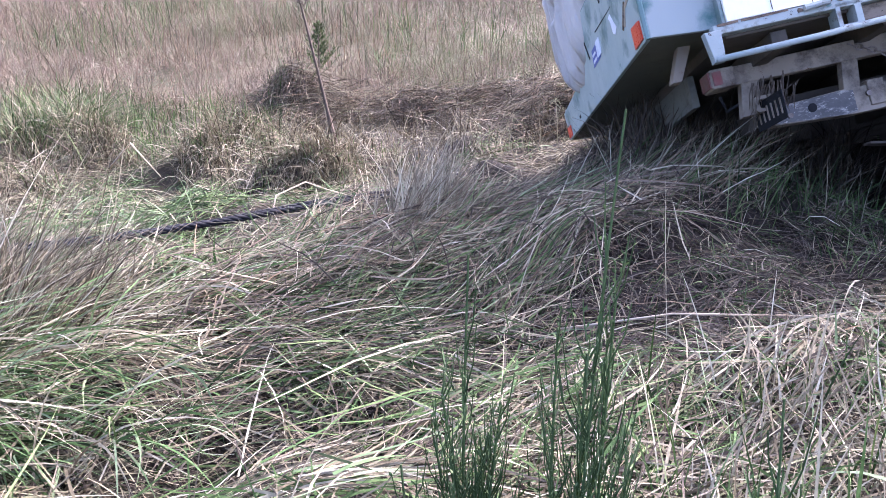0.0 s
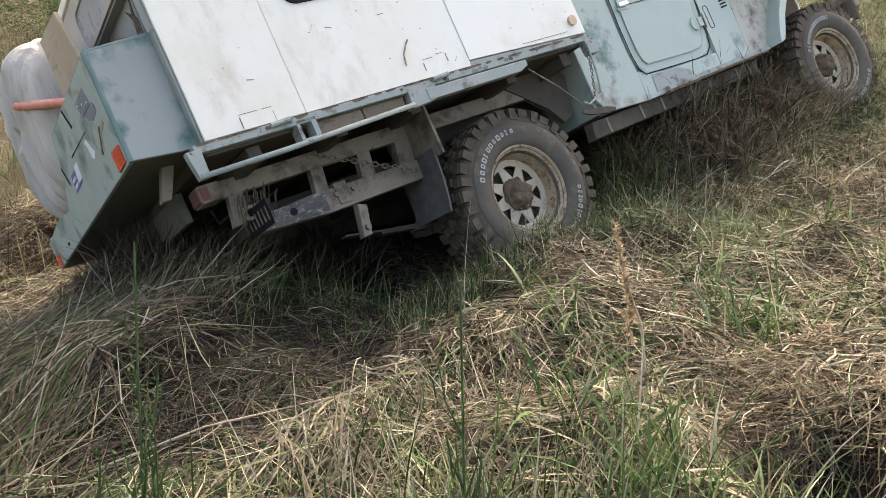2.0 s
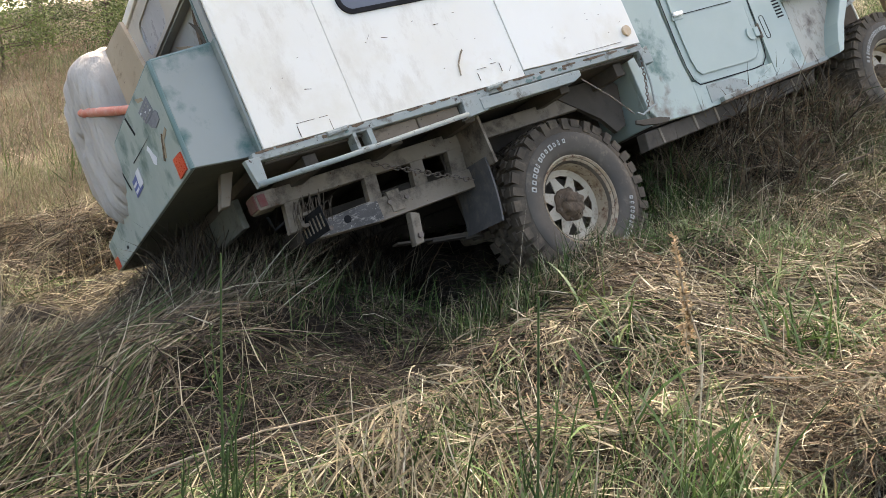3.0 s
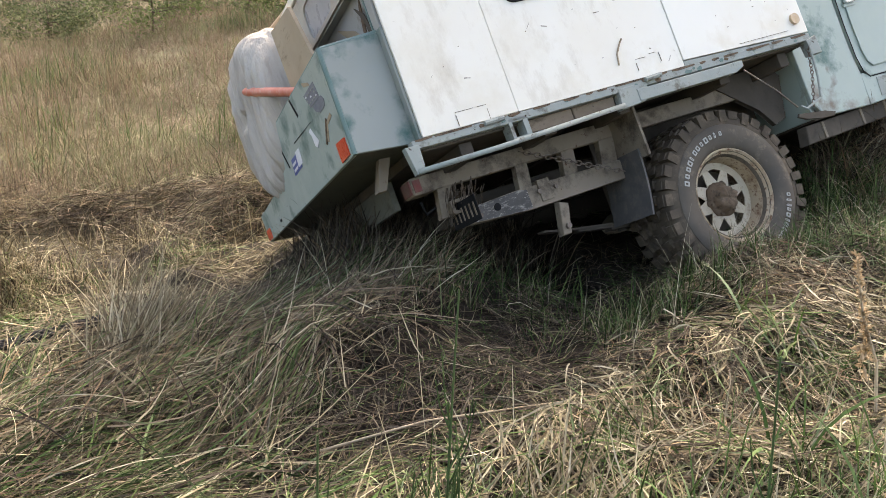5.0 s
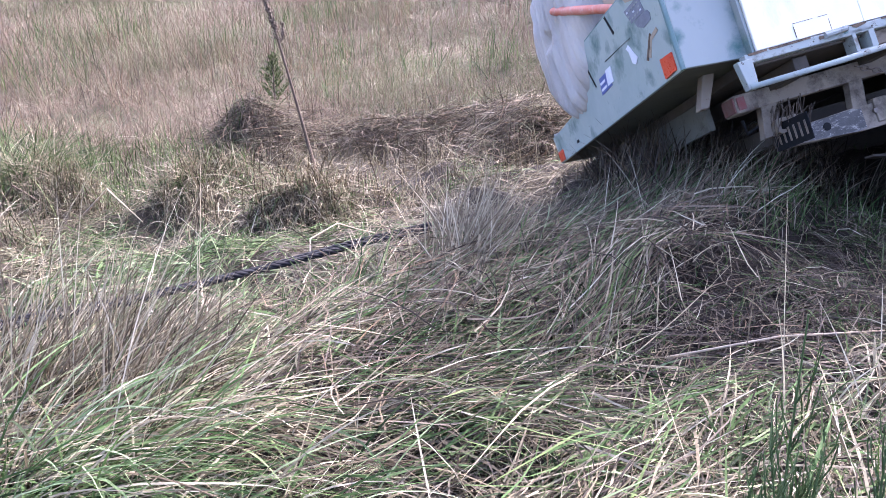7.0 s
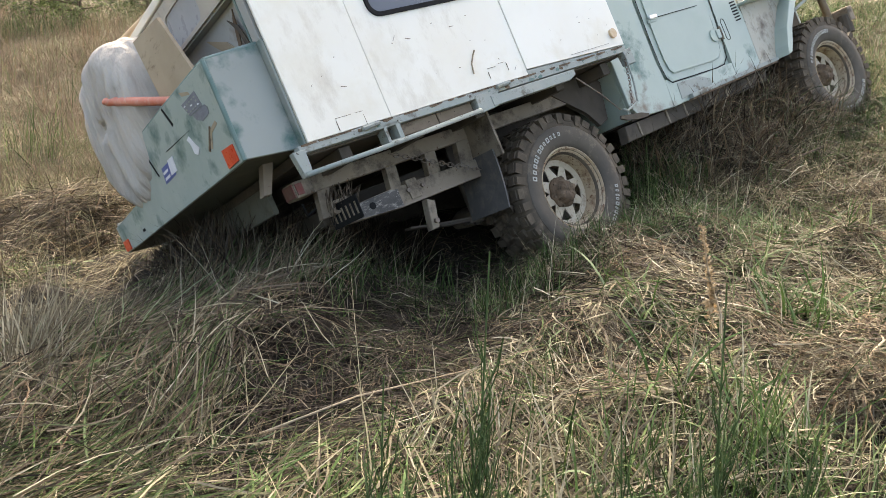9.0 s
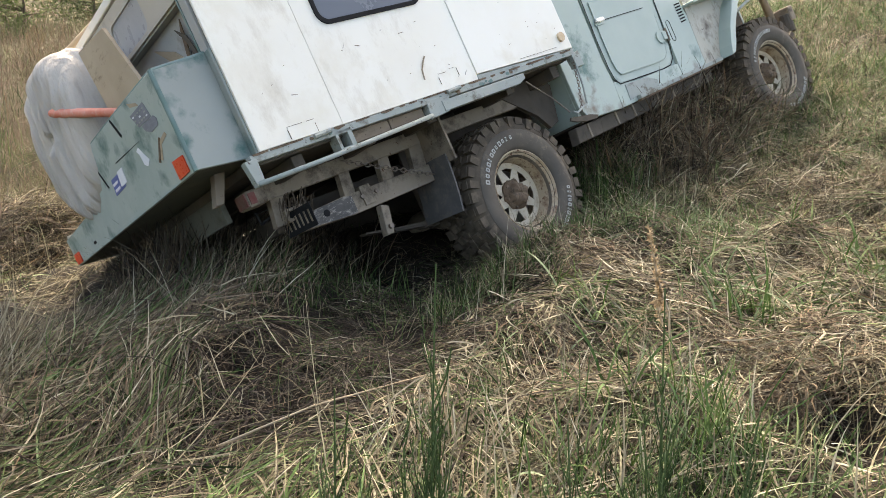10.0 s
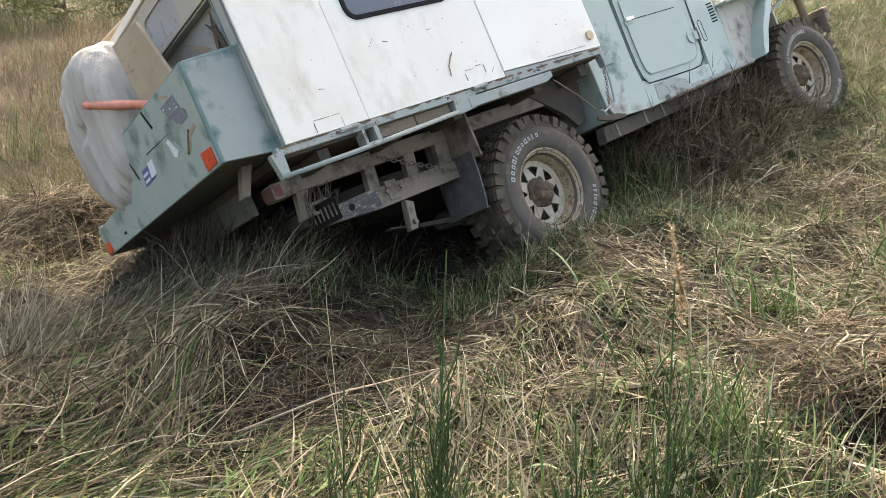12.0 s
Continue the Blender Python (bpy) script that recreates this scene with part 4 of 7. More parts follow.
for k in range(5):
    for q in (0, 2) if k % 2 else (0, 1, 2):
        u, v = -0.03 + 0.03 * k + 0.006 * q, 0.945 + 0.018 * q
        sticker("sticker_bar", [(u, v), (u + 0.017, v), (u + 0.019, v + 0.006), (u + 0.002, v + 0.006)], LABELW if (2 * k + q) % 5 == 0 else TAILP, "", 0.003)
sticker("sticker", [(-0.08, 0.885), (0.0, 0.88), (0.05, 0.90), (0.075, 0.93), (-0.07, 0.928), (-0.09, 0.91)], LABELG, "peeling pale sticker")
sticker("sticker", [(0.02, 1.005), (0.03, 1.02), (0.12, 1.05), (0.10, 1.025)], PLY, "torn tan sticker")
sticker("torn_strip", [(0.02, 0.76), (0.06, 0.775), (-0.02, 0.83), (-0.10, 0.845), (-0.11, 0.83), (-0.03, 0.815)], PLY, "torn tan tape strip")
sticker("torn_strip", [(0.05, 0.757), (0.065, 0.765), (-0.03, 0.845), (-0.04, 0.84)], HUBM, "", 0.003)
sticker("slit", [(0.70, 0.84), (0.715, 0.84), (0.80, 1.03), (0.785, 1.035)], BLACK, "dark slit")
sticker("slit", [(0.30, 0.97), (0.318, 0.965), (0.365, 1.06), (0.35, 1.064)], BLACK, "dark slit")
sticker("plate_joint", [(0.16, 0.895), (0.165, 0.895), (0.50, 0.905), (0.50, 0.90)], BLACK)
sticker("small_mark", [(1.20, 0.675), (1.24, 0.675), (1.24, 0.69), (1.20, 0.69)], BLACK)

part("corner_filler", box((-1.512, -0.247, 0.622), (-1.500, -0.206, 1.088), 0.002), TAILP, truck)

# covered spare wheel standing in the tail box
bm = bmesh.new()
su, sv = 220, 80
SC, SR, SW = Vector((-1.60, 1.03, 1.20)), 0.415, 0.15
rows = []
for j in range(sv + 1):
    f = j / sv
    if f < 0.5:
        x, r = -SW, SR * (0.03 + 0.73 * f / 0.5)
    elif f < 0.62:
        q = (f - 0.5) / 0.12 * math.pi / 2
        x, r = -SW + 0.09 * (1 - math.cos(q)), SR * (0.76 + 0.24 * math.sin(q))
    else:
        x, r = -SW + 0.09 + (f - 0.62) / 0.38 * (2 * SW - 0.09), SR
    ring = []
    for k in range(su):
        a = 2 * math.pi * k / su
        cy, cz = math.cos(a), math.sin(a)
        yy, zz = r * cy / SR, r * cz / SR
        sag = max(0.0, -cz) * 0.07 * f
        around = max(0.0, f - 0.55) / 0.45
        fold = (0.034 * abs(math.sin(17 * x + 1.2 * zz + 0.8)) ** 0.7 + 0.018 * abs(math.sin(41 * x + 2.0 * zz)) - 0.02) * abs(cy) * min(1.0, 3 * around) + 0.010 * math.sin(13 * a) * max(0.0, cz) * around
        slant = yy + 0.10 * (zz - 0.9) * (yy + 0.5) + 0.03 * math.sin(4 * zz + 3 * yy)
        down = min(1.0, max(0.0, (1.0 - zz) / 0.7))
        pleat = 0.034 * abs(math.sin(9.5 * slant + 0.6)) ** 0.7 + 0.022 * abs(math.sin(21 * slant + 1.0 + 0.8 * math.sin(2.2 * zz))) ** 0.8 + 0.006 * math.sin(47 * slant + 2 * zz)
        crown = 0.010 * math.sin(14 * math.atan2(zz, yy) + 3 * f) * max(0.0, zz)
        drape = (pleat * (0.35 + 0.75 * down) + crown) * (1.0 if f < 0.5 else max(0.0, 1 - (f - 0.5) / 0.15)) * min(1.0, f * 12) + 0.012 * math.sin(2.2 * zz + 1.0) * (1 - f)
        ring.append(bm.verts.new(SC + Vector((x - drape - 0.03 * max(0, -cz) * (1 - f), (r + fold) * cy, (r + fold + sag) * cz))))
    rows.append(ring)
for a, b in zip(rows, rows[1:]):
    for k in range(su):
        bm.faces.new((a[k], a[(k + 1) % su], b[(k + 1) % su], b[k]))
bm.faces.new(rows[0][::-1])
bm.faces.new(rows[-1])
part("spare_wheel_cover", bm, CLOTH, truck, "sagging grey cloth cover over the spare wheel", True)

# cab
CY = -0.11
for s, y in ((1, CY), (-1, flip(CY))):
    def inward(d, y=y, s=s):
        return (min(y, y + s * d), max(y, y + s * d))
    a, b = inward(0.03)
    # rear quarter, sill strip and cowl as one pressed side with the door opening between them
    part("quarter_panel", prism([(0.66, 0.30), (0.72, 0.215), (1.05, 0.197), (1.06, 0.36), (1.045, 0.50), (1.055, 0.93), (1.07, 1.45), (0.70, 1.50), (0.655, 0.93)], "y", a, b, 0.006), CAB, truck, "faded pale green cab rear quarter with dark green smears")
    part("sill_panel", prism([(1.052, 0.197), (1.80, 0.212), (1.80, 0.325), (1.30, 0.325), (1.14, 0.33), (1.075, 0.37), (1.058, 0.36)], "y", a, b, 0.005), CAB, truck)
    part("cowl_panel", prism([(1.80, 0.212), (2.12, 0.22), (2.14, 0.60), (2.10, 0.84), (1.98, 0.95), (1.87, 0.96), (1.835, 0.80), (1.81, 0.42)], "y", a, b, 0.005), CAB, truck, "faded pale green cowl side panel")
    part("door_frame", box((1.06, min(y + s * 0.026, y + s * 0.034), 0.30), (1.86, max(y + s * 0.026, y + s * 0.034), 0.93)), CAB, truck)
    door_out = [(1.125, 0.342), (1.62, 0.330), (1.71, 0.335), (1.765, 0.375), (1.79, 0.45), (1.82, 0.75), (1.84, 0.93), (1.09, 0.93), (1.075, 0.62), (1.075, 0.46), (1.09, 0.38)]
    c, d = inward(0.022)
    door = part("cab_door", prism([(u, v) for u, v in door_out], "y", c + (0.004 if s == 1 else 0), d - (0 if s == 1 else 0.004), 0.006), CAB, truck, "faded pale green cab door")
    mid = [(1.44 + (u - 1.44) * 0.86, 0.64 + (v - 0.64) * 0.84) for u, v in door_out]
    e, f = inward(-0.006)
    part("raised_panel", prism(mid, "y", min(e + 0.002, y), max(f - 0.002, y), 0.005), CAB, door)
    part("door_gap", band([(1.44 + (u - 1.44) * 1.017, 0.64 + (v - 0.64) * 1.02) for u, v in door_out], [(1.44 + (u - 1.44) * 1.0, 0.64 + (v - 0.64) * 1.0) for u, v in door_out], "y", *inward(-0.0015)), BLACK, door)
    h = part("handle", box((1.12, min(y - s * 0.028, y - s * 0.006), 0.742), (1.20, max(y - s * 0.028, y - s * 0.006), 0.768), 0.007), CHROME, door, "chrome push-button door handle")
    part("handle_base", box((1.115, min(y - s * 0.008, y), 0.725), (1.205, max(y - s * 0.008, y), 0.745), 0.003), CAB, h)
    part("door_crease", box((1.21, min(y - s * 0.008, y - s * 0.0055), 0.748), (1.66, max(y - s * 0.008, y - s * 0.0055), 0.752)), BLACK, door)
    part("hinge", disc(min(-0.014 * s, 0), max(-0.014 * s, 0), 0.042, 20, (1.715, y, 0.53)), CAB, door)
    part("hinge_leaf", box((1.735, min(y - s * 0.022, y), 0.50), (1.80, max(y - s * 0.022, y), 0.56), 0.006), CAB, door)
    part("hinge_pin", tube([(1.785, y - s * 0.016, 0.485), (1.787, y - s * 0.016, 0.575)], 0.011, 8), MUDDY, door)
    part("door_window_frame", band(rounded(1.09, 0.935, 1.84, 1.43, 0.05), rounded(1.13, 0.96, 1.78, 1.39, 0.04), "y", a, b), CAB, door)
    part("door_glass", prism(rounded(1.13, 0.96, 1.78, 1.39, 0.04), "y", min(y + s * 0.012, y + s * 0.016), max(y + s * 0.012, y + s * 0.016)), GLASS, door)
    for k in range(7):
        z = 0.575 + 0.021 * k
        part("louvre", prism([(2.035, z), (2.035, z + 0.009), (2.10, z + 0.013), (2.10, z + 0.003)], "y", *inward(-0.003)), BLACK, truck)
    part("filler_flap", band(rounded(1.853, 0.472, 1.90, 0.622, 0.022, 5), rounded(1.857, 0.476, 1.896, 0.618, 0.019, 5), "y", *inward(-0.002)), BLACK, truck)
    part("tread_plate", prism([(1.15, 0.222), (1.16, 0.325), (1.40, 0.318), (1.50, 0.28), (1.50, 0.235)], "y", *inward(-0.003)), EDGE, truck, "worn checker plate patch")
    part("step_strip", prism([(1.22, 0.205), (2.30, 0.225), (2.30, 0.25), (1.22, 0.232)], "y", min(y - s * 0.035, y - s * 0.003), max(y - s * 0.035, y - s * 0.003), 0.004), EDGE, truck, "pale step strip below the door")
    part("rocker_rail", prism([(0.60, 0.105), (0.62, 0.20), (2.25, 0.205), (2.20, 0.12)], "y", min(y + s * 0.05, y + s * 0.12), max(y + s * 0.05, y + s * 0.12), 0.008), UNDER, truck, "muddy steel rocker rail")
    for k in range(6):
        u = 0.72 + 0.24 * k + 0.05 * (k % 2)
        part("rail_rib", box((u, min(y + s * 0.043, y + s * 0.052), 0.112 + 0.002 * k), (u + 0.018, max(y + s * 0.043, y + s * 0.052), 0.198), 0.003), MUDDY, truck)
    part("rust_strip", prism([(1.22, 0.192), (2.28, 0.214), (2.28, 0.226), (1.22, 0.206)], "y", min(y - s * 0.03, y + s * 0.02), max(y - s * 0.03, y + s * 0.02), 0.003), HUBM, truck, "rusty underside of the step strip")
    for k in range(4):
        part("rail_outrigger", box((0.85 + 0.3 * k, min(y + s * 0.10, y + s * 0.3), 0.128), (0.88 + 0.3 * k, max(y + s * 0.10, y + s * 0.3), 0.196), 0.004), MUDDY, truck)
    # front guard: flat panel behind the wheel, flared rim and top
    part("fender_panel", prism([(2.12, 0.225), (2.36, 0.235), (2.40, 0.28), (2.66, 0.57), (2.76, 0.64), (2.74, 0.68), (2.15, 0.74), (2.14, 0.60)], "y", *inward(0.02), 0.004), FENDER, truck, "mud-stained front fender panel")
    part("fender_flare", prism([(2.33, 0.232), (2.385, 0.24), (2.43, 0.30), (2.50, 0.40), (2.66, 0.565), (2.78, 0.625), (3.30, 0.63), (3.46, 0.585), (3.50, 0.60), (3.34, 0.665), (2.74, 0.67), (2.60, 0.585), (2.44, 0.42), (2.36, 0.30)], "y", min(y - s * 0.10, y + s * 0.02), max(y - s * 0.10, y + s * 0.02), 0.006), CAB, truck, "pale green flared fender edge")
    part("fender_top", box((2.12, min(y - s * 0.095, y + s * 0.40), 0.665), (3.42, max(y - s * 0.095, y + s * 0.40), 0.685), 0.006), CAB, truck)
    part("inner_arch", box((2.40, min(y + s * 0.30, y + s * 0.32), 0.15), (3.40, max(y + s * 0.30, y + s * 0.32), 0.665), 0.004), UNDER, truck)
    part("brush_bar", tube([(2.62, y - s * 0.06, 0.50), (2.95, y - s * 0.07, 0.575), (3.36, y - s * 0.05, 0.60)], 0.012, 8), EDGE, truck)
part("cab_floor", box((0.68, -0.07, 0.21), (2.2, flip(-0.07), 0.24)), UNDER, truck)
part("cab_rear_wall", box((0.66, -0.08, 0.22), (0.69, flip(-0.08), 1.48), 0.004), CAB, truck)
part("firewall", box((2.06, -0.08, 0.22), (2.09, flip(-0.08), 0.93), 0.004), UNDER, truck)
part("cab_roof", prism([(0.66, 1.46), (0.70, 1.53), (1.3, 1.56), (1.86, 1.53), (1.90, 1.46)], "y", -0.12, flip(-0.12), 0.01), WHITE, truck, "white cab roof")
part("windscreen", prism([(1.86, 1.46), (1.89, 1.46), (2.08, 0.95), (2.05, 0.95)], "y", -0.05, flip(-0.05)), GLASS, truck)
for y in (-0.11, flip(-0.05)):
    part("screen_pillar", prism([(1.85, 1.46), (1.90, 1.46), (2.09, 0.94), (2.03, 0.94)], "y", y, y + 0.06, 0.004), CAB, truck)
part("bonnet", prism([(2.08, 0.62), (2.08, 0.94), (2.3, 0.955), (3.3, 0.90), (3.42, 0.82), (3.42, 0.45)], "y", 0.27, flip(0.27), 0.02), CAB, truck, "faded pale green bonnet")
part("grille", box((3.42, 0.20, 0.42), (3.45, flip(0.20), 0.82), 0.01), CAB, truck)
for y in (0.38, flip(0.38)):
    part("headlight", tube([(3.44, y, 0.64), (3.49, y, 0.64)], 0.09, 20), CHROME, truck)
part("front_bumper", box((3.56, -0.12, 0.30), (3.64, flip(-0.12), 0.42), 0.012), MUDDY, truck, "muddy steel front bumper")
for y in (-0.06, 0.14):
    part("bumper_roller", tube([(3.56, y, 0.22), (3.58, y, 0.36)], 0.05, 12), UNDER, truck)
part("bar_upright", tube([(3.52, 0.02, 0.36), (3.50, 0.02, 0.80), (3.50, 0.3, 0.95), (3.50, flip(0.3), 0.95), (3.50, flip(0.02), 0.80), (3.52, flip(0.02), 0.36)], 0.03, 10), MUDDY, truck, "muddy bull bar", True)

# loose things in the tail box
TM = truck.matrix_world.copy()


def loose(name, mesh, mat, label, category, smooth=False):
    ob = part(name, mesh, mat, None, label, smooth)
    ob.matrix_world = TM
    return tagged(ob, label, category)


u1, u2 = Vector((-1.715, -0.045, 0.99)), Vector((-1.715, 0.40, 0.97))
w1, w2 = Vector((-1.66, 0.24, 1.43)), Vector((-1.66, 0.594, 1.466))
bm = bmesh.new()
nrm = (w1 - u1).cross(u2 - u1).normalized() * 0.008
vs = [bm.verts.new(p + o) for o in (nrm, -nrm) for p in (u1, u2, w2, w1)]
for q in ((0, 1, 2, 3), (7, 6, 5, 4), (0, 4, 5, 1), (1, 5, 6, 2), (2, 6, 7, 3), (3, 7, 4, 0)):
    bm.faces.new([vs[k] for k in q])
loose("plywood_board", bm, PLY, "weathered brown plywood board leaning out of the tail box", "board")
loose("orange_handle", tube([(-1.70, 0.28, 1.055), (-1.72, 0.34, 1.083), (-1.807, 0.835, 1.287), (-1.812, 0.86, 1.297)], 0.021, 12, None, [0.021, 0.021, 0.022, 0.017]), ORANGE, "faded orange-red tool handle sticking out of the tail box", "tool", True)
loose("wooden_pole", tube([(-1.53, 1.2, 1.662), (-1.4, 0.572, 1.672), (-1.25, -0.2, 1.69)], 0.018, 10), POLEW, "pale wooden pole lying across the canopy roof edge", "pole", True)


# ---- grass ----
rng = np.random.default_rng(7)


def blade_mesh(name, xy, length, width, heading, e0, e1, lift, seg=4, curl=0.35):
    """Many curved blades in one mesh. heading and the start and end slopes e0, e1 are in radians; lift is the height of the root over the ground."""
    N = len(xy)
    s = np.linspace(0, 1, seg + 1)
    slope = e0[:, None] + (e1 - e0)[:, None] * s[None, :]
    step = length[:, None] / seg
    run = np.concatenate([np.zeros((N, 1)), np.cumsum(np.cos(slope[:, :-1]) * step, 1)], 1)
    up = np.concatenate([np.zeros((N, 1)), np.cumsum(np.sin(slope[:, :-1]) * step, 1)], 1)
    bend = heading[:, None] + rng.normal(0, curl, N)[:, None] * s[None, :]
    px = xy[:, 0:1] + np.cos(bend) * run
    py = xy[:, 1:2] + np.sin(bend) * run
    g = ground_z(px, py)
    g0 = g[:, 0:1]
    flat = np.clip(1.0 - np.abs(e0) / 1.0, 0, 1)[:, None]
    straight = g0 + (g[:, -1:] - g0) * s[None, :]
    base = (0.42 * straight + 0.58 * g) * flat + g0 * (1 - flat)
    pz = base + lift[:, None] + np.maximum(up, -0.03)
    taper = np.where(s < 0.55, 1.0 - 0.15 * s, np.clip((1.0 - s) / 0.45, 0.06, 1) * 0.92)
    half = 0.58 * width[:, None] * taper[None, :]
    roll = rng.uniform(-0.9, 0.9, N)[:, None]
    sx, sy, sz = -np.sin(bend) * np.cos(roll), np.cos(bend) * np.cos(roll), np.sin(roll) + 0 * bend
    L = np.stack([px - sx * half, py - sy * half, pz - sz * half], -1)
    R = np.stack([px + sx * half, py + sy * half, pz + sz * half], -1)
    co = np.stack([L, R], 2).reshape(-1, 3)
    k = np.arange(seg)
    quad = np.stack([2 * k, 2 * k + 1, 2 * k + 3, 2 * k + 2], -1)
    faces = (np.arange(N)[:, None, None] * (2 * (seg + 1)) + quad[None]).reshape(-1, 4)
    me = bpy.data.meshes.new(name)
    me.vertices.add(len(co))
    me.vertices.foreach_set("co", co.astype(np.float32).ravel())
    me.loops.add(faces.size)
    me.loops.foreach_set("vertex_index", faces.astype(np.int32).ravel())
    me.polygons.add(len(faces))
    me.polygons.foreach_set("loop_start", np.arange(0, faces.size, 4, dtype=np.int32))
    me.polygons.foreach_set("use_smooth", np.ones(len(faces), dtype=bool))
    me.update(calc_edges=True)
    return me


def stuff(name, me, mat, label, category):
    ob = part(name, me, mat)
    return tagged(ob, label, category, kind="stuff")


def below_truck(x, y, margin=0.0):
    return (x > -1.25 - margin) & (x < 3.1) & (y > 0.30 - margin) & (y < 1.9)


def bare(x, y):
    """Where the turf is torn away: the hollow by the rear wheel and the ground beneath the truck."""
    v = 1.3 * hill(x, y, -1.05, -0.05, 0.95, 0.42, 30) + 1.35 * hill(x, y, -1.66, -0.66, 0.55, 0.30, 15) + 2.2 * hill(x, y, -1.23, -2.13, 0.17, 0.11, 70) + 0.5 * hill(x, y, 0.9, -0.45, 0.3, 0.15) + 1.05 * hill(x, y, -1.92, -0.80, 0.50, 0.27, 12)
    return np.clip(v + 0.5 * value_noise(x, y, 0.22, 23), 0, 1)


def scatter(n, x0, x1, y0, y1, keep):
    """n places in a rectangle of the plan, each kept with the chance that keep(x, y) gives."""
    got = np.zeros((0, 2))
    while len(got) < n:
        p = np.stack([rng.uniform(x0, x1, n), rng.uniform(y0, y1, n)], -1)
        p = p[rng.uniform(0, 1, n) < keep(p[:, 0], p[:, 1])]
        got = np.concatenate([got, p])
    return got[:n]


ROPE_LINE = [(-5.4, -0.62), (-4.43, -0.10), (-3.76, 0.22), (-3.30, 0.40), (-2.87, 0.58), (-2.45, 0.76)]


def by_rope(x, y):
    """How near a place is to the rope: 1 on it, 0 away from it."""
    d = np.full(np.shape(x), 9.0)
    for (x0, y0), (x1, y1) in zip(ROPE_LINE, ROPE_LINE[1:]):
        dx, dy = x1 - x0, y1 - y0
        f = np.clip(((x - x0) * dx + (y - y0) * dy) / (dx * dx + dy * dy), 0, 1)
        d = np.minimum(d, np.hypot(x - x0 - f * dx, y - y0 - f * dy))
    return np.exp(-(d / 0.16) ** 2)


def near_weight(x, y):
    w = np.exp(-(((x + 2.2) / 3.2) ** 2 + ((y + 0.9) / 2.0) ** 2))
    w = w + 0.75 * np.exp(-(((x - 1.6) / 2.2) ** 2 + ((y + 0.9) / 1.3) ** 2))
    return np.clip(0.16 + w, 0, 1) * np.where(below_truck(x, y), 0.12, 1.0) * (1 - 0.85 * by_rope(x, y))


def swathe(x, y):
    """Long grass combed flat towards the tail of the truck."""
    return np.clip(1.7 * hill(x, y, -2.25, 0.1, 0.95, 0.62, 25), 0, 1)


def drift(x, y):
    """Long straw lying nearly level in the open between the rope and the camera."""
    return np.clip(1.6 * hill(x, y, -2.95, -0.9, 0.8, 0.65), 0, 1)


def flow(x, y):
    """The way in which the grass has been laid."""
    a = 0.55 + 2.2 * value_noise(x, y, 1.3, 31) + 1.6 * value_noise(x, y, 0.4, 33)
    d, s = drift(x, y), swathe(x, y)
    a = a * (1 - d) + (0.28 + 1.0 * value_noise(x, y, 0.5, 35) + 1.6 * value_noise(x, y, 0.17, 36)) * d
    return a * (1 - s) + (0.80 + 0.8 * value_noise(x, y, 0.6, 37) + 1.0 * value_noise(x, y, 0.16, 39)) * s


def order(x, y):
    """1 where the blades lie combed, 0 where they lie in a tangle."""
    return np.clip(np.maximum(swathe(x, y), 0.75 * drift(x, y)), 0, 1)


def greenness(x, y):
    v = 0.46 + 1.8 * value_noise(x, y, 0.7, 41) + 0.9 * value_noise(x, y, 0.25, 43)
    v = v + 0.35 * hill(x, y, -0.7, -0.55, 0.5, 0.2, 10) + 0.2 * hill(x, y, -1.6, -1.9, 0.9, 0.5) + 0.4 * hill(x, y, -1.4, 0.0, 0.4, 0.3) - 0.25 * hill(x, y, -1.3, -1.2, 0.9, 0.5) - 0.2 * hill(x, y, 0.6, -0.7, 1.2, 0.6) - 0.5 * hill(x, y, -3.0, -0.75, 0.8, 0.6) - 0.3 * hill(x, y, -3.3, 1.4, 1.2, 0.7) - 0.2 * hill(x, y, -2.3, 0.1, 0.7, 0.5, 25)
    return np.clip(v, 0.03, 1)


def U(a, b, n):
    return rng.uniform(a, b, n)


def clump(x, y, seed=71):
    """Uneven cover: thick mats with thin places between them."""
    return np.clip(0.36 + 1.7 * value_noise(x, y, 0.5, seed) + 1.4 * value_noise(x, y, 0.17, seed + 2), 0.03, 1)


def lay(name, n, keep, lengths, widths, rise, bend, lift, mat, label, category, x0=-6.5, x1=3.6, y0=-2.75, y1=3.6, seg=4, spread=1.0, curl=0.12):
    p = scatter(n, x0, x1, y0, y1, keep)
    x, y = p[:, 0], p[:, 1]
    comb, s = order(x, y), swathe(x, y)
    L = U(*lengths, n) * (0.5 + 0.9 * U(0, 1, n) ** 2) * (0.62 + 0.6 * comb)
    head = flow(x, y) + rng.normal(0, 1, n) * (1.25 - 0.82 * comb) * spread + np.where(U(0, 1, n) < 0.3 * (1 - s), math.pi, 0)
    e0 = rise[0] + (rise[1] - rise[0]) * U(0, 1, n) ** 3.2 + s * U(-0.02, 0.12, n)
    stay = bare(x + 0.8 * L * np.cos(head), y + 0.8 * L * np.sin(head)) * 0.88 < U(0, 1, n)
    p, L, head, e0, s = p[stay], L[stay], head[stay], e0[stay], s[stay]
    n = len(p)
    me = blade_mesh(name, p, L, U(*widths, n), head, e0, e0 - U(*bend, n) * (1 - 0.4 * s), U(0, 1, n) ** 2 * lift, seg, curl)
    return stuff(name, me, mat, label, category)


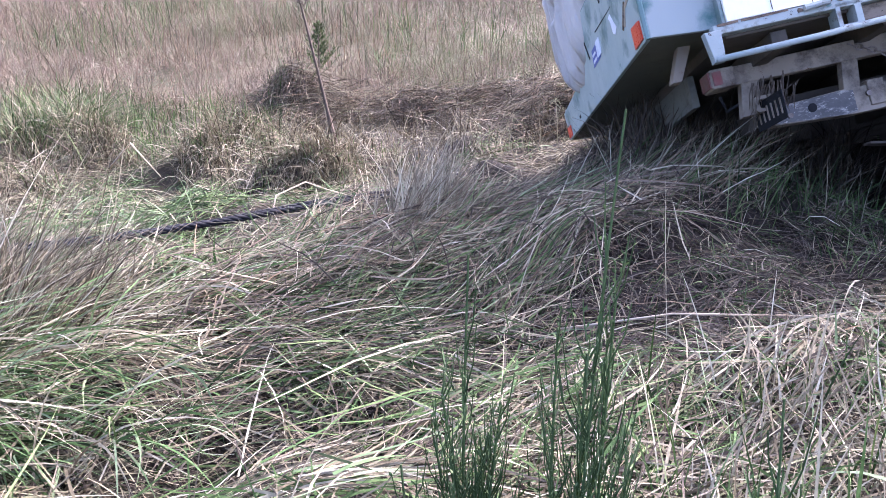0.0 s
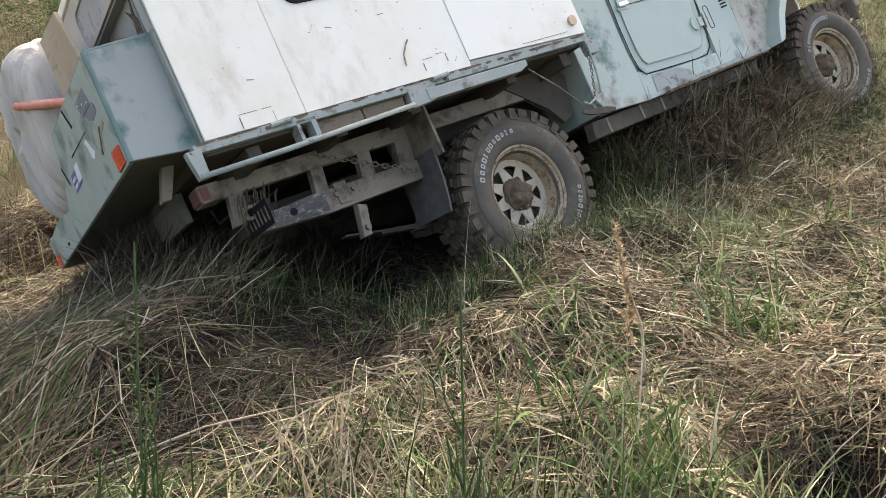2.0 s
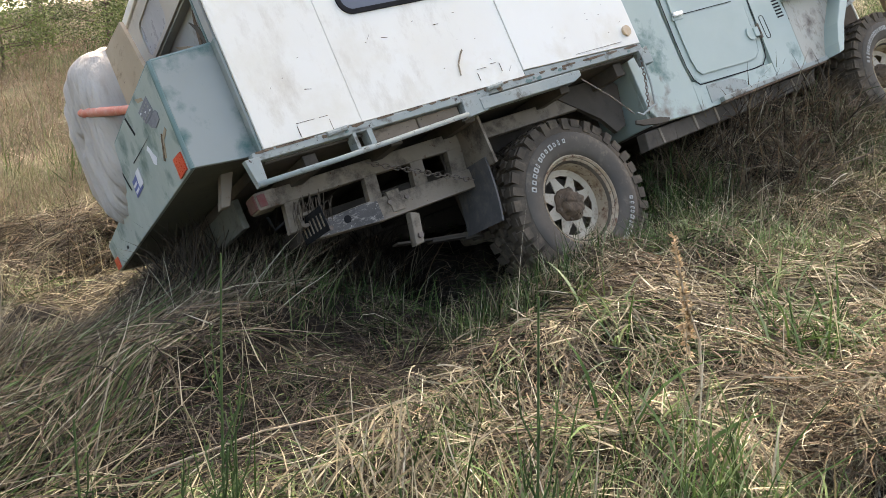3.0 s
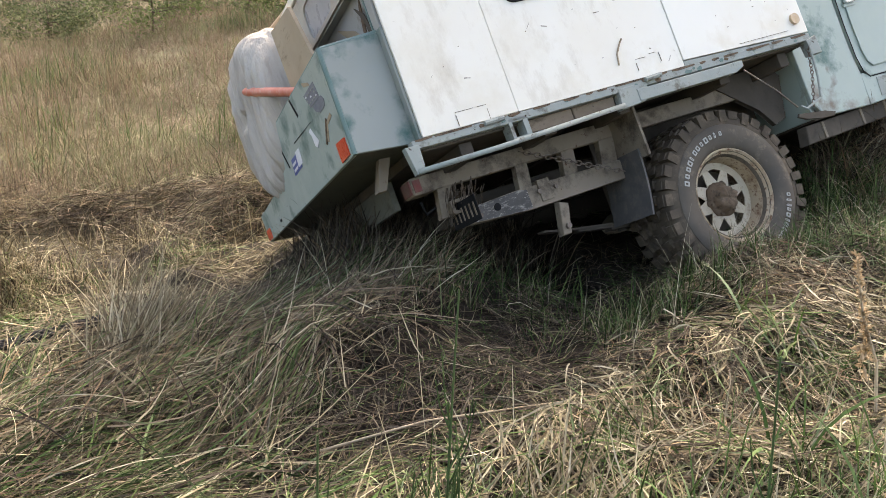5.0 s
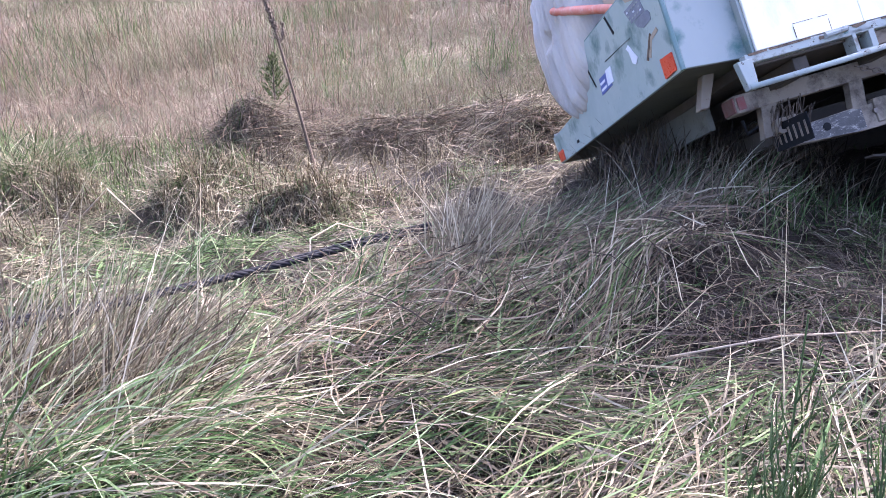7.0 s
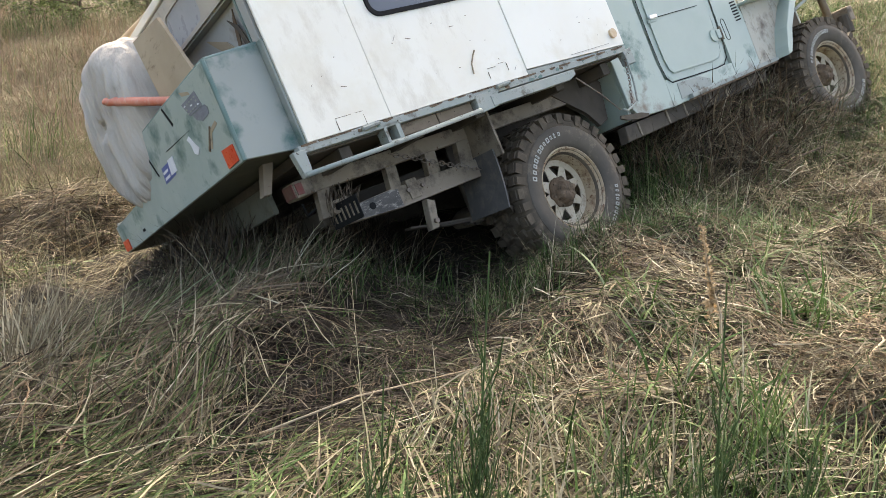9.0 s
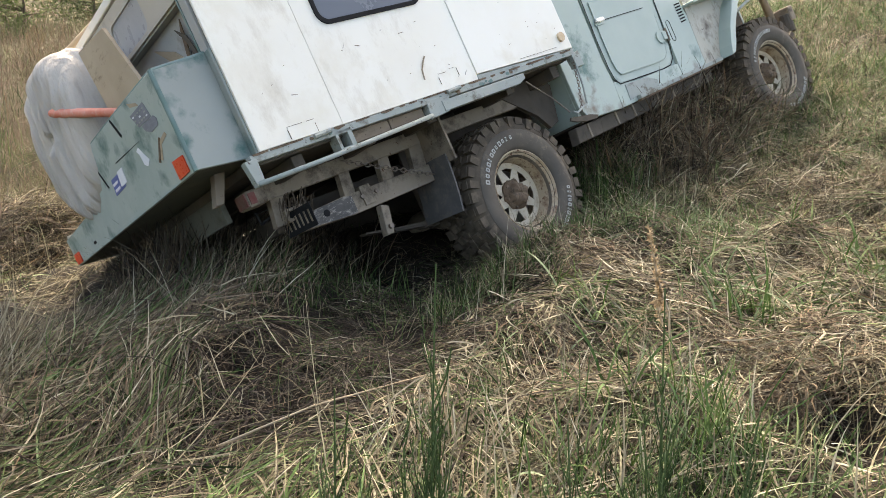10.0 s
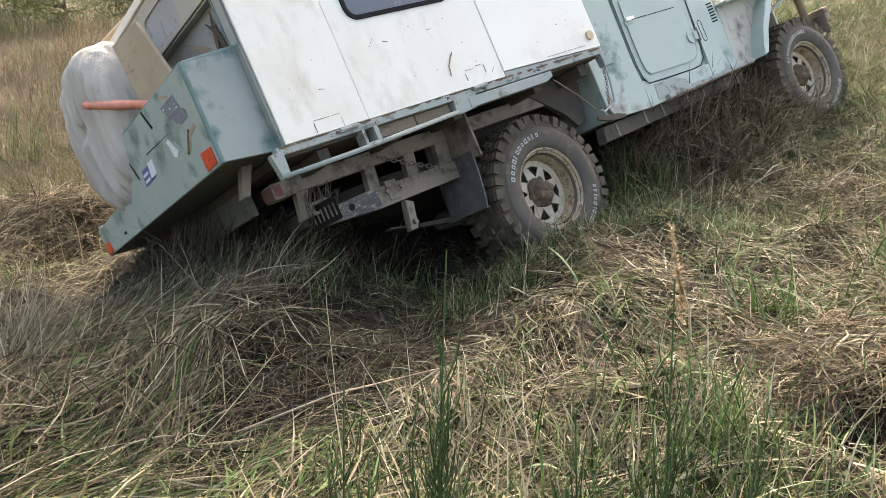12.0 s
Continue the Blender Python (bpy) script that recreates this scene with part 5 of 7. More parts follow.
def cover(x, y):
    """Thick cover with worn gaps that show the brown thatch."""
    return np.clip(0.55 + 2.0 * value_noise(x, y, 0.42, 151) + 1.4 * value_noise(x, y, 0.15, 153), 0.05, 1)


def turf(x, y):
    return near_weight(x, y) * (1 - 0.96 * bare(x, y)) * cover(x, y)


lay("matted_straw", 40000, lambda x, y: turf(x, y) * clump(x, y) * (1.1 - 0.95 * greenness(x, y)), (0.14, 0.40), (0.0024, 0.0050), (-0.05, 0.40), (-0.1, 0.25), 0.06, STRAW, "pale dry straw matted flat over the ground", "grass")
lay("broad_straw_blades", 4200, lambda x, y: turf(x, y) * clump(x, y), (0.12, 0.36), (0.0042, 0.007), (0.0, 0.5), (0.0, 0.5), 0.06, STRAW, "broad flattened dry grass blades", "grass", curl=0.25)
lay("tan_straw", 6500, lambda x, y: turf(x, y) * clump(x, y, 87), (0.16, 0.46), (0.0018, 0.0036), (0.0, 0.5), (-0.05, 0.3), 0.07, PALE, "tan straw lying loose over the mat", "grass")
lay("long_laid_straw", 700, lambda x, y: clump(x, y, 87) * drift(x, y), (0.24, 0.60), (0.0024, 0.0048), (0.0, 0.30), (-0.05, 0.3), 0.08, PALE, "long pale straw laid over in swathes", "grass")
lay("matted_green_grass", 46000, lambda x, y: turf(x, y) * clump(x, y, 81) * greenness(x, y), (0.14, 0.42), (0.0028, 0.0056), (-0.05, 0.45), (-0.1, 0.3), 0.06, GREEN, "long green grass laid flat among straw", "grass")
lay("hollow_green_grass", 2600, lambda x, y: clump(x, y, 97) * np.clip(1.1 * hill(x, y, -4.1, 0.4, 1.0, 0.9), 0, 1) * np.clip(0.25 + 2.0 * value_noise(x, y, 0.5, 99), 0, 1) * (1 - 0.9 * by_rope(x, y)), (0.12, 0.34), (0.003, 0.006), (0.0, 0.6), (-0.05, 0.4), 0.06, GREEN, "green grass laid over in the hollow by the rope", "grass")
lay("hollow_fresh_grass", 1300, lambda x, y: clump(x, y, 97) * np.clip(1.1 * hill(x, y, -4.1, 0.4, 1.0, 0.9), 0, 1) * np.clip(2.2 * value_noise(x, y, 0.5, 99), 0, 1) * (1 - 0.9 * by_rope(x, y)), (0.10, 0.30), (0.003, 0.006), (0.0, 0.7), (0.0, 0.5), 0.06, BRIGHT, "fresh green grass laid over in the hollow by the rope", "grass")
lay("broad_green_blades", 3600, lambda x, y: turf(x, y) * clump(x, y, 81) * greenness(x, y), (0.16, 0.42), (0.004, 0.008), (0.05, 0.6), (0.2, 0.8), 0.06, BRIGHT, "broad fresh green blades bent over", "grass", curl=0.2)
lay("straw_litter", 26000, lambda x, y: turf(x, y) * clump(x, y, 91), (0.04, 0.15), (0.0018, 0.0036), (-0.1, 0.5), (-0.1, 0.4), 0.05, STRAW, "short broken straw litter", "grass", seg=2, spread=2.0, curl=0.2)
# dead thatch whose dark colour doubles as the shade between the blades
lay("shade_thatch", 52000, lambda x, y: near_weight(x, y) * (1 - 0.25 * bare(x, y)), (0.06, 0.26), (0.0024, 0.005), (0.0, 0.5), (0.0, 0.5), 0.035, BRUSH, "brown dead thatch beneath the grass, its dark tone serving as shade", "grass", seg=3, spread=1.5, curl=0.3)
lay("bleached_slope_straw", 1500, lambda x, y: np.clip(1.3 * hill(x, y, -0.5, -1.5, 1.5, 0.6, 8), 0, 1) * (1 - bare(x, y)) * clump(x, y, 111), (0.12, 0.40), (0.0028, 0.0055), (0.0, 0.35), (0.0, 0.3), 0.09, LIGHT, "bleached straw strewn over the trampled slope", "grass", spread=1.4, curl=0.2)
lay("slope_straw_mat", 2600, lambda x, y: np.clip(1.3 * hill(x, y, -0.5, -1.5, 1.5, 0.6, 8), 0, 1) * (1 - bare(x, y)) * clump(x, y, 117), (0.10, 0.34), (0.0028, 0.006), (-0.05, 0.3), (0.0, 0.4), 0.08, PALE, "flattened tan straw over the trampled slope", "grass", spread=1.5, curl=0.3)
lay("long_dry_stems", 1800, lambda x, y: turf(x, y), (0.30, 0.65), (0.0016, 0.0028), (0.05, 0.6), (0.0, 0.5), 0.06, PALE, "long thin dry stems lying across the grass", "grass", seg=5, curl=0.08)

# torn brown root mats on the slope, each a loose clod of fine fibres
mats = scatter(80, -1.75, 2.6, -2.05, -0.45, lambda x, y: near_weight(x, y) * (1 - bare(x, y)))
for nm, per, mat, lab, top in (("small_root_mats", 150, TALL_DRY, "torn brown tufts of fine roots on the slope", 0.09), ("dark_root_mats", 150, BRUSH, "dark torn roots on the slope", 0.06), ("pale_mat_straw", 60, PALE, "pale straw torn up with the root mats", 0.09)):
    n = 80 * per
    p = np.repeat(mats, per, 0) + rng.normal(0, 1, (n, 2)) * np.repeat(U(0.04, 0.11, 80), per)[:, None]
    stuff(nm, blade_mesh(nm, p, U(0.03, 0.13, n), U(0.0022, 0.0044, n), U(0, 6.283, n), U(-0.2, 0.6, n), U(-0.9, 0.2, n), U(0, top, n), 4, 0.9), mat, lab, "grass")
n = 3400
p = rng.normal((-1.02, -1.95), (0.13, 0.09), (n, 2))
stuff("root_mat", blade_mesh("root_mat", p, U(0.03, 0.14, n), U(0.002, 0.004, n), U(0, 6.283, n), U(-0.2, 0.9, n), U(-0.9, 0.3, n), U(0, 0.05, n), 4, 1.0), TALL_DRY, "torn brown mat of fine roots beside a hole", "grass")
n = 1900
p = rng.normal((-1.04, -1.93), (0.20, 0.10), (n, 2))
stuff("pale_root_mat", blade_mesh("pale_root_mat", p, U(0.05, 0.18, n), U(0.002, 0.004, n), U(0, 6.283, n), U(-0.2, 0.35, n), U(-0.4, 0.3, n), U(0.01, 0.06, n), 4, 0.8), PALE, "pale torn straw beside a hole", "grass")


# the swathe of long grass bent in towards the tail
def swathe_keep(x, y):
    return np.clip(1.5 * hill(x, y, -2.2, 0.05, 0.78, 0.46, 28), 0, 1) * (1 - bare(x, y)) * clump(x, y, 101) * cover(x, y) * (1 - 0.9 * by_rope(x, y)) * np.clip((-1.45 - x) / 0.25, 0, 1)


for nm, n, mat, lab, w in (("bent_straw_swathe", 1500, PALE, "long pale straw bent over towards the tail", (0.0022, 0.0042)), ("bleached_swathe_stems", 340, LIGHT, "long bleached stems bent over towards the tail", (0.0022, 0.004)), ("bent_grass_swathe", 1500, GREEN, "long green grass bent over towards the tail", (0.0028, 0.0056)), ("fresh_swathe_blades", 1300, BRIGHT, "fresh green blades bent over towards the tail", (0.003, 0.006)), ("bent_brown_stems", 2000, TALL_DRY, "brown dry stems bent over towards the tail", (0.0020, 0.004)), ("dark_swathe_stems", 1500, BRUSH, "dark dead stems bent over towards the tail", (0.0024, 0.0046))):
    p = scatter(n, -3.3, -1.15, -0.8, 0.95, swathe_keep)
    far = np.clip((p[:, 1] - 0.35) / 0.5, 0, 1)
    e = np.clip(rng.normal(0.10, 0.09, n), -0.02, 0.4) * (1 - 0.75 * far)
    me = blade_mesh(nm, p, U(0.22, 0.70, n) * (1 - 0.35 * far), U(*w, n), rng.normal(0.82, 0.30, n) + 0.7 * value_noise(p[:, 0], p[:, 1], 0.4, 105), e, e - U(-0.05, 0.35, n), U(0.0, 0.06, n), 5, 0.10)
    stuff(nm, me, mat, lab, "grass")


# standing tufts
def tufts(name, centres, per, lengths, widths, lean, mat, label, spread_r=0.05, turn=None, droop=(-0.9, 0.5), seg=5, tilt=0.0):
    n = len(centres) * per
    c = np.repeat(centres, per, 0)
    p = c + rng.normal(0, spread_r, (n, 2))
    head = U(0, 2 * math.pi, n) if turn is None else rng.normal(turn, 0.7, n)
    size = np.repeat(U(0.7, 1.2, len(centres)), per)
    e0 = math.pi / 2 - np.abs(rng.normal(tilt, lean, n))
    me = blade_mesh(name, p, U(*lengths, n) * size, U(*widths, n), head, e0, e0 + U(*droop, n) - 0.3, U(0, 0.01, n), seg, 0.15)
    return stuff(name, me, mat, label, "grass")


def ones(x, y):
    return np.ones_like(x)


# stems that reach up beneath the tail
for nm, n, mat, lab in (("tail_straw", 150, PALE, "pale stems reaching up beneath the tail"), ("tail_brown_stems", 170, TALL_DRY, "brown stems reaching up beneath the tail"), ("tail_green_stems", 90, GREEN, "green blades reaching up beneath the tail")):
    p = scatter(n, -2.05, -1.3, -0.25, 0.5, lambda x, y: np.clip(1.2 * hill(x, y, -1.7, 0.15, 0.3, 0.2, 30), 0, 1))
    e = U(0.15, 0.62, n)
    stuff(nm, blade_mesh(nm, p, U(0.25, 0.55, n), U(0.0022, 0.0042, n), rng.normal(0.62, 0.4, n), e, e - U(0.0, 0.4, n), U(0, 0.04, n), 5, 0.1), mat, lab, "grass")


under_tail = scatter(90, -1.75, -0.55, 0.55, 1.45, ones)
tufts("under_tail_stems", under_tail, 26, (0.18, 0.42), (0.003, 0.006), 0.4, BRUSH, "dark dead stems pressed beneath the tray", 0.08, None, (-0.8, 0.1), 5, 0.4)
tufts("under_tail_grass", under_tail, 12, (0.16, 0.38), (0.003, 0.006), 0.4, TALL_DRY, "brown grass pressed beneath the tray", 0.08, None, (-0.8, 0.1), 5, 0.5)


# a loose tangle over the swathe
for nm, n, mat, lab in (("swathe_tangle", 600, BRUSH, "dark dead stems tangled over the bent grass"), ("swathe_brown_tangle", 800, TALL_DRY, "brown stems tangled over the bent grass"), ("swathe_straw_tangle", 700, PALE, "pale straw tangled over the bent grass")):
    p = scatter(n, -3.5, -1.4, -1.1, 0.95, lambda x, y: np.clip(swathe(x, y) + 0.6 * drift(x, y), 0, 1) * (1 - cover(x + 2, y)) * (1 - bare(x, y)) * (1 - 0.9 * by_rope(x, y)))
    e = U(-0.05, 0.25, n)
    stuff(nm, blade_mesh(nm, p, U(0.12, 0.45, n), U(0.0022, 0.0046, n), rng.normal(0.7, 0.95, n), e, e - U(0.0, 0.5, n), U(0.02, 0.13, n), 4, 0.3), mat, lab, "grass")


def open_ground(x, y):
    return near_weight(x, y) * (1 - 0.95 * bare(x, y)) * (1 - 0.75 * order(x, y))


tufts("green_tufts", scatter(420, -6, 3.6, -2.7, 3.4, lambda x, y: open_ground(x, y) * greenness(x, y)), 16, (0.07, 0.20), (0.0022, 0.0044), 0.5, GREEN, "short green grass tufts", 0.05, None, (-0.9, 0.1), 4, 1.0)
tufts("fresh_green_tufts", scatter(200, -6, 3.6, -2.7, 3.4, lambda x, y: open_ground(x, y) * (0.1 + greenness(x, y))), 10, (0.08, 0.22), (0.003, 0.006), 0.5, BRIGHT, "fresh light green grass tufts", 0.035, None, (-1.0, 0.0), 4, 1.0)
tufts("straw_tufts", scatter(140, -6, 3.6, -2.7, 3.4, open_ground), 14, (0.08, 0.26), (0.0018, 0.0036), 0.5, PALE, "dry straw tufts", 0.045, None, (-0.7, 0.2), 4, 1.1)
# litter on the bare soil; the dark thatch also paints shade round the grass
for nm, n, mat, lab in (("bare_soil_litter", 900, STRAW, "broken straw scattered over dark bare soil"), ("bare_soil_thatch", 5200, BRUSH, "dark dead roots and stems on bare soil, serving as shade around the grass"), ("bare_soil_roots", 900, TALL_DRY, "torn brown roots scattered over bare soil"), ("bare_soil_blades", 1100, GREEN, "short green blades left on bare soil"), ("bare_soil_straw", 90, LIGHT, "bleached straws lying on dark bare soil")):
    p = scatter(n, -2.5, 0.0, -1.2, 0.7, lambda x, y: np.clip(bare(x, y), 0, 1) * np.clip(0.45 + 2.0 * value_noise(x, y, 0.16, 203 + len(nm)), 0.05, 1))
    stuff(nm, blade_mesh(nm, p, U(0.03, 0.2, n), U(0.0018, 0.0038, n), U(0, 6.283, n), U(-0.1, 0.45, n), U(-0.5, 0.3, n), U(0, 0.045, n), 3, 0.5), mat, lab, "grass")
spots = [(-2.80, 0.0), (-2.72, 0.08), (-2.76, 0.12), (-2.70, -0.03), (-2.66, 0.2), (-2.62, 0.28)]
tufts("leaning_dry_tuft", np.array(spots), 44, (0.26, 0.48), (0.003, 0.0058), 0.2, PALE, "leaning clump of dry grass", 0.05, 0.7, (-0.2, 0.3), 5, 0.65)
hollow_spots = np.array([(-1.52, -0.02), (-1.40, 0.03), (-1.28, 0.06), (-1.60, -0.10), (-1.15, 0.02), (-1.02, 0.10), (-1.45, 0.16), (-0.95, -0.08), (-1.25, -0.42), (-0.85, 0.12)])
tufts("hollow_tufts", hollow_spots, 30, (0.10, 0.27), (0.0024, 0.0048), 0.5, GREEN, "green grass tufts in the shaded hollow", 0.08, 0.9, (-0.9, 0.2), 5, 0.75)
tufts("hollow_dry_tufts", hollow_spots, 6, (0.12, 0.34), (0.002, 0.0036), 0.5, PALE, "dry stems in the shaded hollow", 0.08, 0.9, (-0.5, 0.2), 5, 0.6)
wheel_spots = np.array([(-0.98, -0.42), (-0.86, -0.38), (-0.74, -0.44), (-0.62, -0.42), (-0.50, -0.46), (-0.36, -0.46), (-0.20, -0.48), (-0.92, -0.55), (-0.78, -0.58), (-0.66, -0.60), (-0.04, -0.5), (0.15, -0.48), (-1.04, -0.52)])
tufts("wheel_side_grass", wheel_spots, 46, (0.10, 0.25), (0.0022, 0.0044), 0.45, GREEN, "grey-green grass standing by the rear wheel", 0.07, None, (-0.9, 0.2), 5, 0.3)
tufts("wheel_side_pale", wheel_spots, 24, (0.10, 0.27), (0.0020, 0.004), 0.45, PALE, "dry blades standing by the rear wheel", 0.08, None, (-0.8, 0.2), 5, 0.4)
tufts("wheel_bank_grass", scatter(30, -1.3, 0.1, -0.9, -0.35, lambda x, y: np.clip(1.2 * hill(x, y, -0.62, -0.6, 0.45, 0.17, 12), 0, 1)), 16, (0.08, 0.20), (0.0026, 0.005), 0.5, BRIGHT, "green grass on the bank beside the rear wheel", 0.07, None, (-0.9, 0.2), 5, 0.6)
behind_wheel = scatter(26, 0.45, 0.95, -0.28, 0.25, ones)
tufts("behind_wheel_grass", behind_wheel, 34, (0.14, 0.34), (0.0024, 0.0046), 0.4, GREEN, "dark green grass standing behind the rear wheel", 0.06, None, (-0.8, 0.2), 5, 0.35)

# bank of tall dead grass below the sill
bank = scatter(230, 0.75, 2.75, -0.38, 0.42, ones)
tufts("sill_side_straw", bank, 15, (0.18, 0.42), (0.004, 0.0078), 0.45, TALL_DRY, "brown dry grass standing below the sill", 0.07, None, (-1.4, 0.0), 5, 0.7)
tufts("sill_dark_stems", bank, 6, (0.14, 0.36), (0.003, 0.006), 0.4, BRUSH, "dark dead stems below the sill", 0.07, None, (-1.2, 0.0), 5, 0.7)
tufts("mound_dry_grass", scatter(260, 0.8, 2.8, -0.45, 0.4, ones), 6, (0.16, 0.40), (0.0032, 0.006), 0.4, PALE, "pale dry grass heaped below the sill", 0.07, None, (-1.2, 0.1), 5, 0.85)

fore = scatter(60, -2.45, -1.45, -1.95, -1.30, lambda x, y: 1 - bare(x, y - 0.1))
tufts("foreground_straw", fore, 7, (0.12, 0.30), (0.0026, 0.0056), 0.3, PALE, "pale straw leaning in the foreground", 0.06, 0.6, (-0.6, 0.2), 5, 1.0)
tufts("foreground_bleached", fore, 2, (0.14, 0.38), (0.0024, 0.005), 0.35, LIGHT, "bleached straw stems standing in the foreground", 0.06, 0.6, (-0.4, 0.2), 5, 0.85)
tufts("foreground_green", scatter(40, -2.6, -1.3, -2.35, -1.35, lambda x, y: 1 - np.clip(2.2 * hill(x, y, -1.23, -2.13, 0.22, 0.16, 70), 0, 1)), 9, (0.12, 0.30), (0.0024, 0.005), 0.4, GREEN, "green blades standing in the foreground", 0.05, None, (-0.8, 0.1), 5, 0.6)
near_green = scatter(46, -2.35, -1.45, -2.3, -1.7, lambda x, y: 1 - np.clip(2.2 * hill(x, y, -1.23, -2.13, 0.22, 0.16, 70), 0, 1))
tufts("near_green_blades", near_green, 3, (0.14, 0.32), (0.003, 0.006), 0.3, GREEN, "upright green blades among the shrubs", 0.05, None, (-0.6, 0.1), 5, 0.25)
tufts("near_bleached_stems", near_green, 3, (0.14, 0.36), (0.0026, 0.005), 0.35, LIGHT, "bleached stems standing among the shrubs", 0.06, None, (-0.6, 0.1), 5, 0.5)
tufts("near_pale_blades", near_green, 4, (0.14, 0.34), (0.0028, 0.0056), 0.3, BRIGHT, "upright pale green blades among the shrubs", 0.05, None, (-0.6, 0.1), 5, 0.3)
left_tuss = scatter(34, -4.5, -2.95, -1.7, -0.85, lambda x, y: np.clip(1.3 * hill(x, y, -3.85, -1.22, 0.30, 0.14, -8), 0, 1))
tufts("green_tussock", left_tuss, 9, (0.26, 0.50), (0.003, 0.0064), 0.25, GREEN, "lush green tussock bent to one side", 0.07, -0.25, (-1.2, -0.4), 7, 0.95)
tufts("pale_tussock", left_tuss, 14, (0.28, 0.52), (0.003, 0.006), 0.25, BRIGHT, "pale fresh blades in the tussock", 0.07, -0.25, (-1.2, -0.4), 7, 0.9)
tufts("dry_tussock", left_tuss, 14, (0.28, 0.54), (0.003, 0.0055), 0.3, PALE, "dry blades in the tussock", 0.08, -0.2, (-1.1, -0.3), 7, 1.0)
tufts("leaning_seed_stems", scatter(40, -4.5, -3.65, -1.3, -0.55, ones), 8, (0.40, 0.80), (0.0018, 0.0032), 0.2, PALE, "leaning dry seed stems", 0.08, 0.5, (-0.2, 0.2), 6, 0.6)
brown_spots = scatter(28, -4.3, -3.55, -1.05, -0.35, lambda x, y: np.clip(1.2 * hill(x, y, -4.0, -0.72, 0.22, 0.15), 0, 1))
tufts("brown_tussock", brown_spots, 24, (0.24, 0.50), (0.0032, 0.006), 0.3, STRAW, "brown leaning tussock beside the rope", 0.07, 0.7, (-0.6, 0.1), 6, 0.75)
tufts("golden_tussock", brown_spots, 18, (0.24, 0.52), (0.0028, 0.005), 0.3, PALE, "golden dry blades in the leaning tussock beside the rope", 0.07, 0.7, (-0.6, 0.1), 6, 0.75)
tufts("brown_tussock_green", brown_spots, 7, (0.16, 0.40), (0.0026, 0.005), 0.3, GREEN, "green blades in the leaning tussock beside the rope", 0.06, 0.7, (-0.9, -0.1), 6, 0.85)
tufts("hole_side_blades", scatter(20, -1.75, -1.0, -2.4, -1.85, lambda x, y: 1 - np.clip(2.2 * hill(x, y, -1.23, -2.13, 0.22, 0.16, 70), 0, 1)), 6, (0.12, 0.28), (0.0026, 0.006), 0.4, BRIGHT, "fresh blades round a torn hole", 0.05, None, (-0.9, 0.1), 5, 0.7)

broad_spots = np.array([(-0.70, -1.66), (-0.62, -1.60), (-0.52, -1.66), (-0.58, -1.74), (-0.40, -1.55), (-0.12, -1.88), (-0.02, -1.82), (0.12, -1.75), (-1.02, -1.25), (-0.3, -1.25), (0.5, -1.35), (-1.85, -1.85), (-1.6, -1.95), (-1.45, -1.72)])
tufts("broad_blade_tufts", np.repeat(broad_spots, 2, 0) + rng.normal(0, 0.05, (28, 2)), 10, (0.14, 0.34), (0.0045, 0.009), 0.35, BRIGHT, "tufts of broad pale green blades", 0.04, None, (-1.3, -0.2), 6, 0.55)
tufts("broad_dark_tufts", np.repeat(broad_spots, 2, 0) + rng.normal(0, 0.07, (28, 2)), 12, (0.10, 0.28), (0.0032, 0.0064), 0.4, GREEN, "tufts of darker green blades", 0.05, None, (-1.0, -0.1), 5, 0.6)
tufts("upright_straws", scatter(80, -2.5, 0.9, -2.1, -0.6, lambda x, y: near_weight(x, y) * (1 - bare(x, y))), 1, (0.16, 0.44), (0.0022, 0.004), 0.4, LIGHT, "single pale straw stems standing up", 0.03, None, (-0.1, 0.3), 4, 0.35)

# tussocks and bank further back
hump_spots = np.array([(-5.13, 2.0), (-4.75, 3.1), (-4.0, 2.6), (-3.5, 2.1), (-3.8, 3.0), (-3.15, 2.0), (-2.9, 2.4), (-5.6, 3.2)])
hump_roots = np.repeat(hump_spots, 9, 0) + rng.normal(0, 0.15, (72, 2))
tufts("hump_green", hump_roots, 9, (0.16, 0.36), (0.0026, 0.0052), 0.9, GREEN, "green tussocks on the humps of the bank", 0.07, -1.6, (-1.9, -0.7))
tufts("hump_straw", hump_roots, 40, (0.16, 0.42), (0.0024, 0.005), 1.0, STRAW, "dry tussocks hanging over the humps of the bank", 0.08, -1.7, (-2.0, -0.8))
tufts("hump_pale", hump_roots, 26, (0.18, 0.42), (0.0024, 0.0046), 1.0, PALE, "pale straw hanging over the humps of the bank", 0.08, -1.7, (-2.0, -0.8))
tall_tuss = scatter(26, -5.5, -4.85, 3.2, 3.7, ones)
tufts("tall_bank_tussock", tall_tuss, 60, (0.35, 0.65), (0.003, 0.006), 0.35, GREEN, "tall arching green tussock on the bank", 0.07, None, (-1.6, -0.5), 6, 0.3)
tufts("tall_bank_straw", tall_tuss, 40, (0.35, 0.65), (0.003, 0.0055), 0.35, PALE, "dry arching blades in the tall tussock", 0.07, None, (-1.6, -0.5), 6, 0.35)
tufts("bank_tussock", scatter(120, -7.5, -3.6, 2.6, 4.6, lambda x, y: np.clip(0.35 + hill(x, y, -5.6, 4.2, 0.9, 0.7), 0, 1)), 20, (0.18, 0.42), (0.003, 0.006), 0.65, GREEN, "green tussocks along the bank", 0.1)
tufts("bank_straw", scatter(240, -7.5, 0.0, 2.4, 5.5, ones), 26, (0.16, 0.42), (0.0024, 0.005), 0.75, STRAW, "dry grass along the bank", 0.1, None, (-1.2, 0.2))
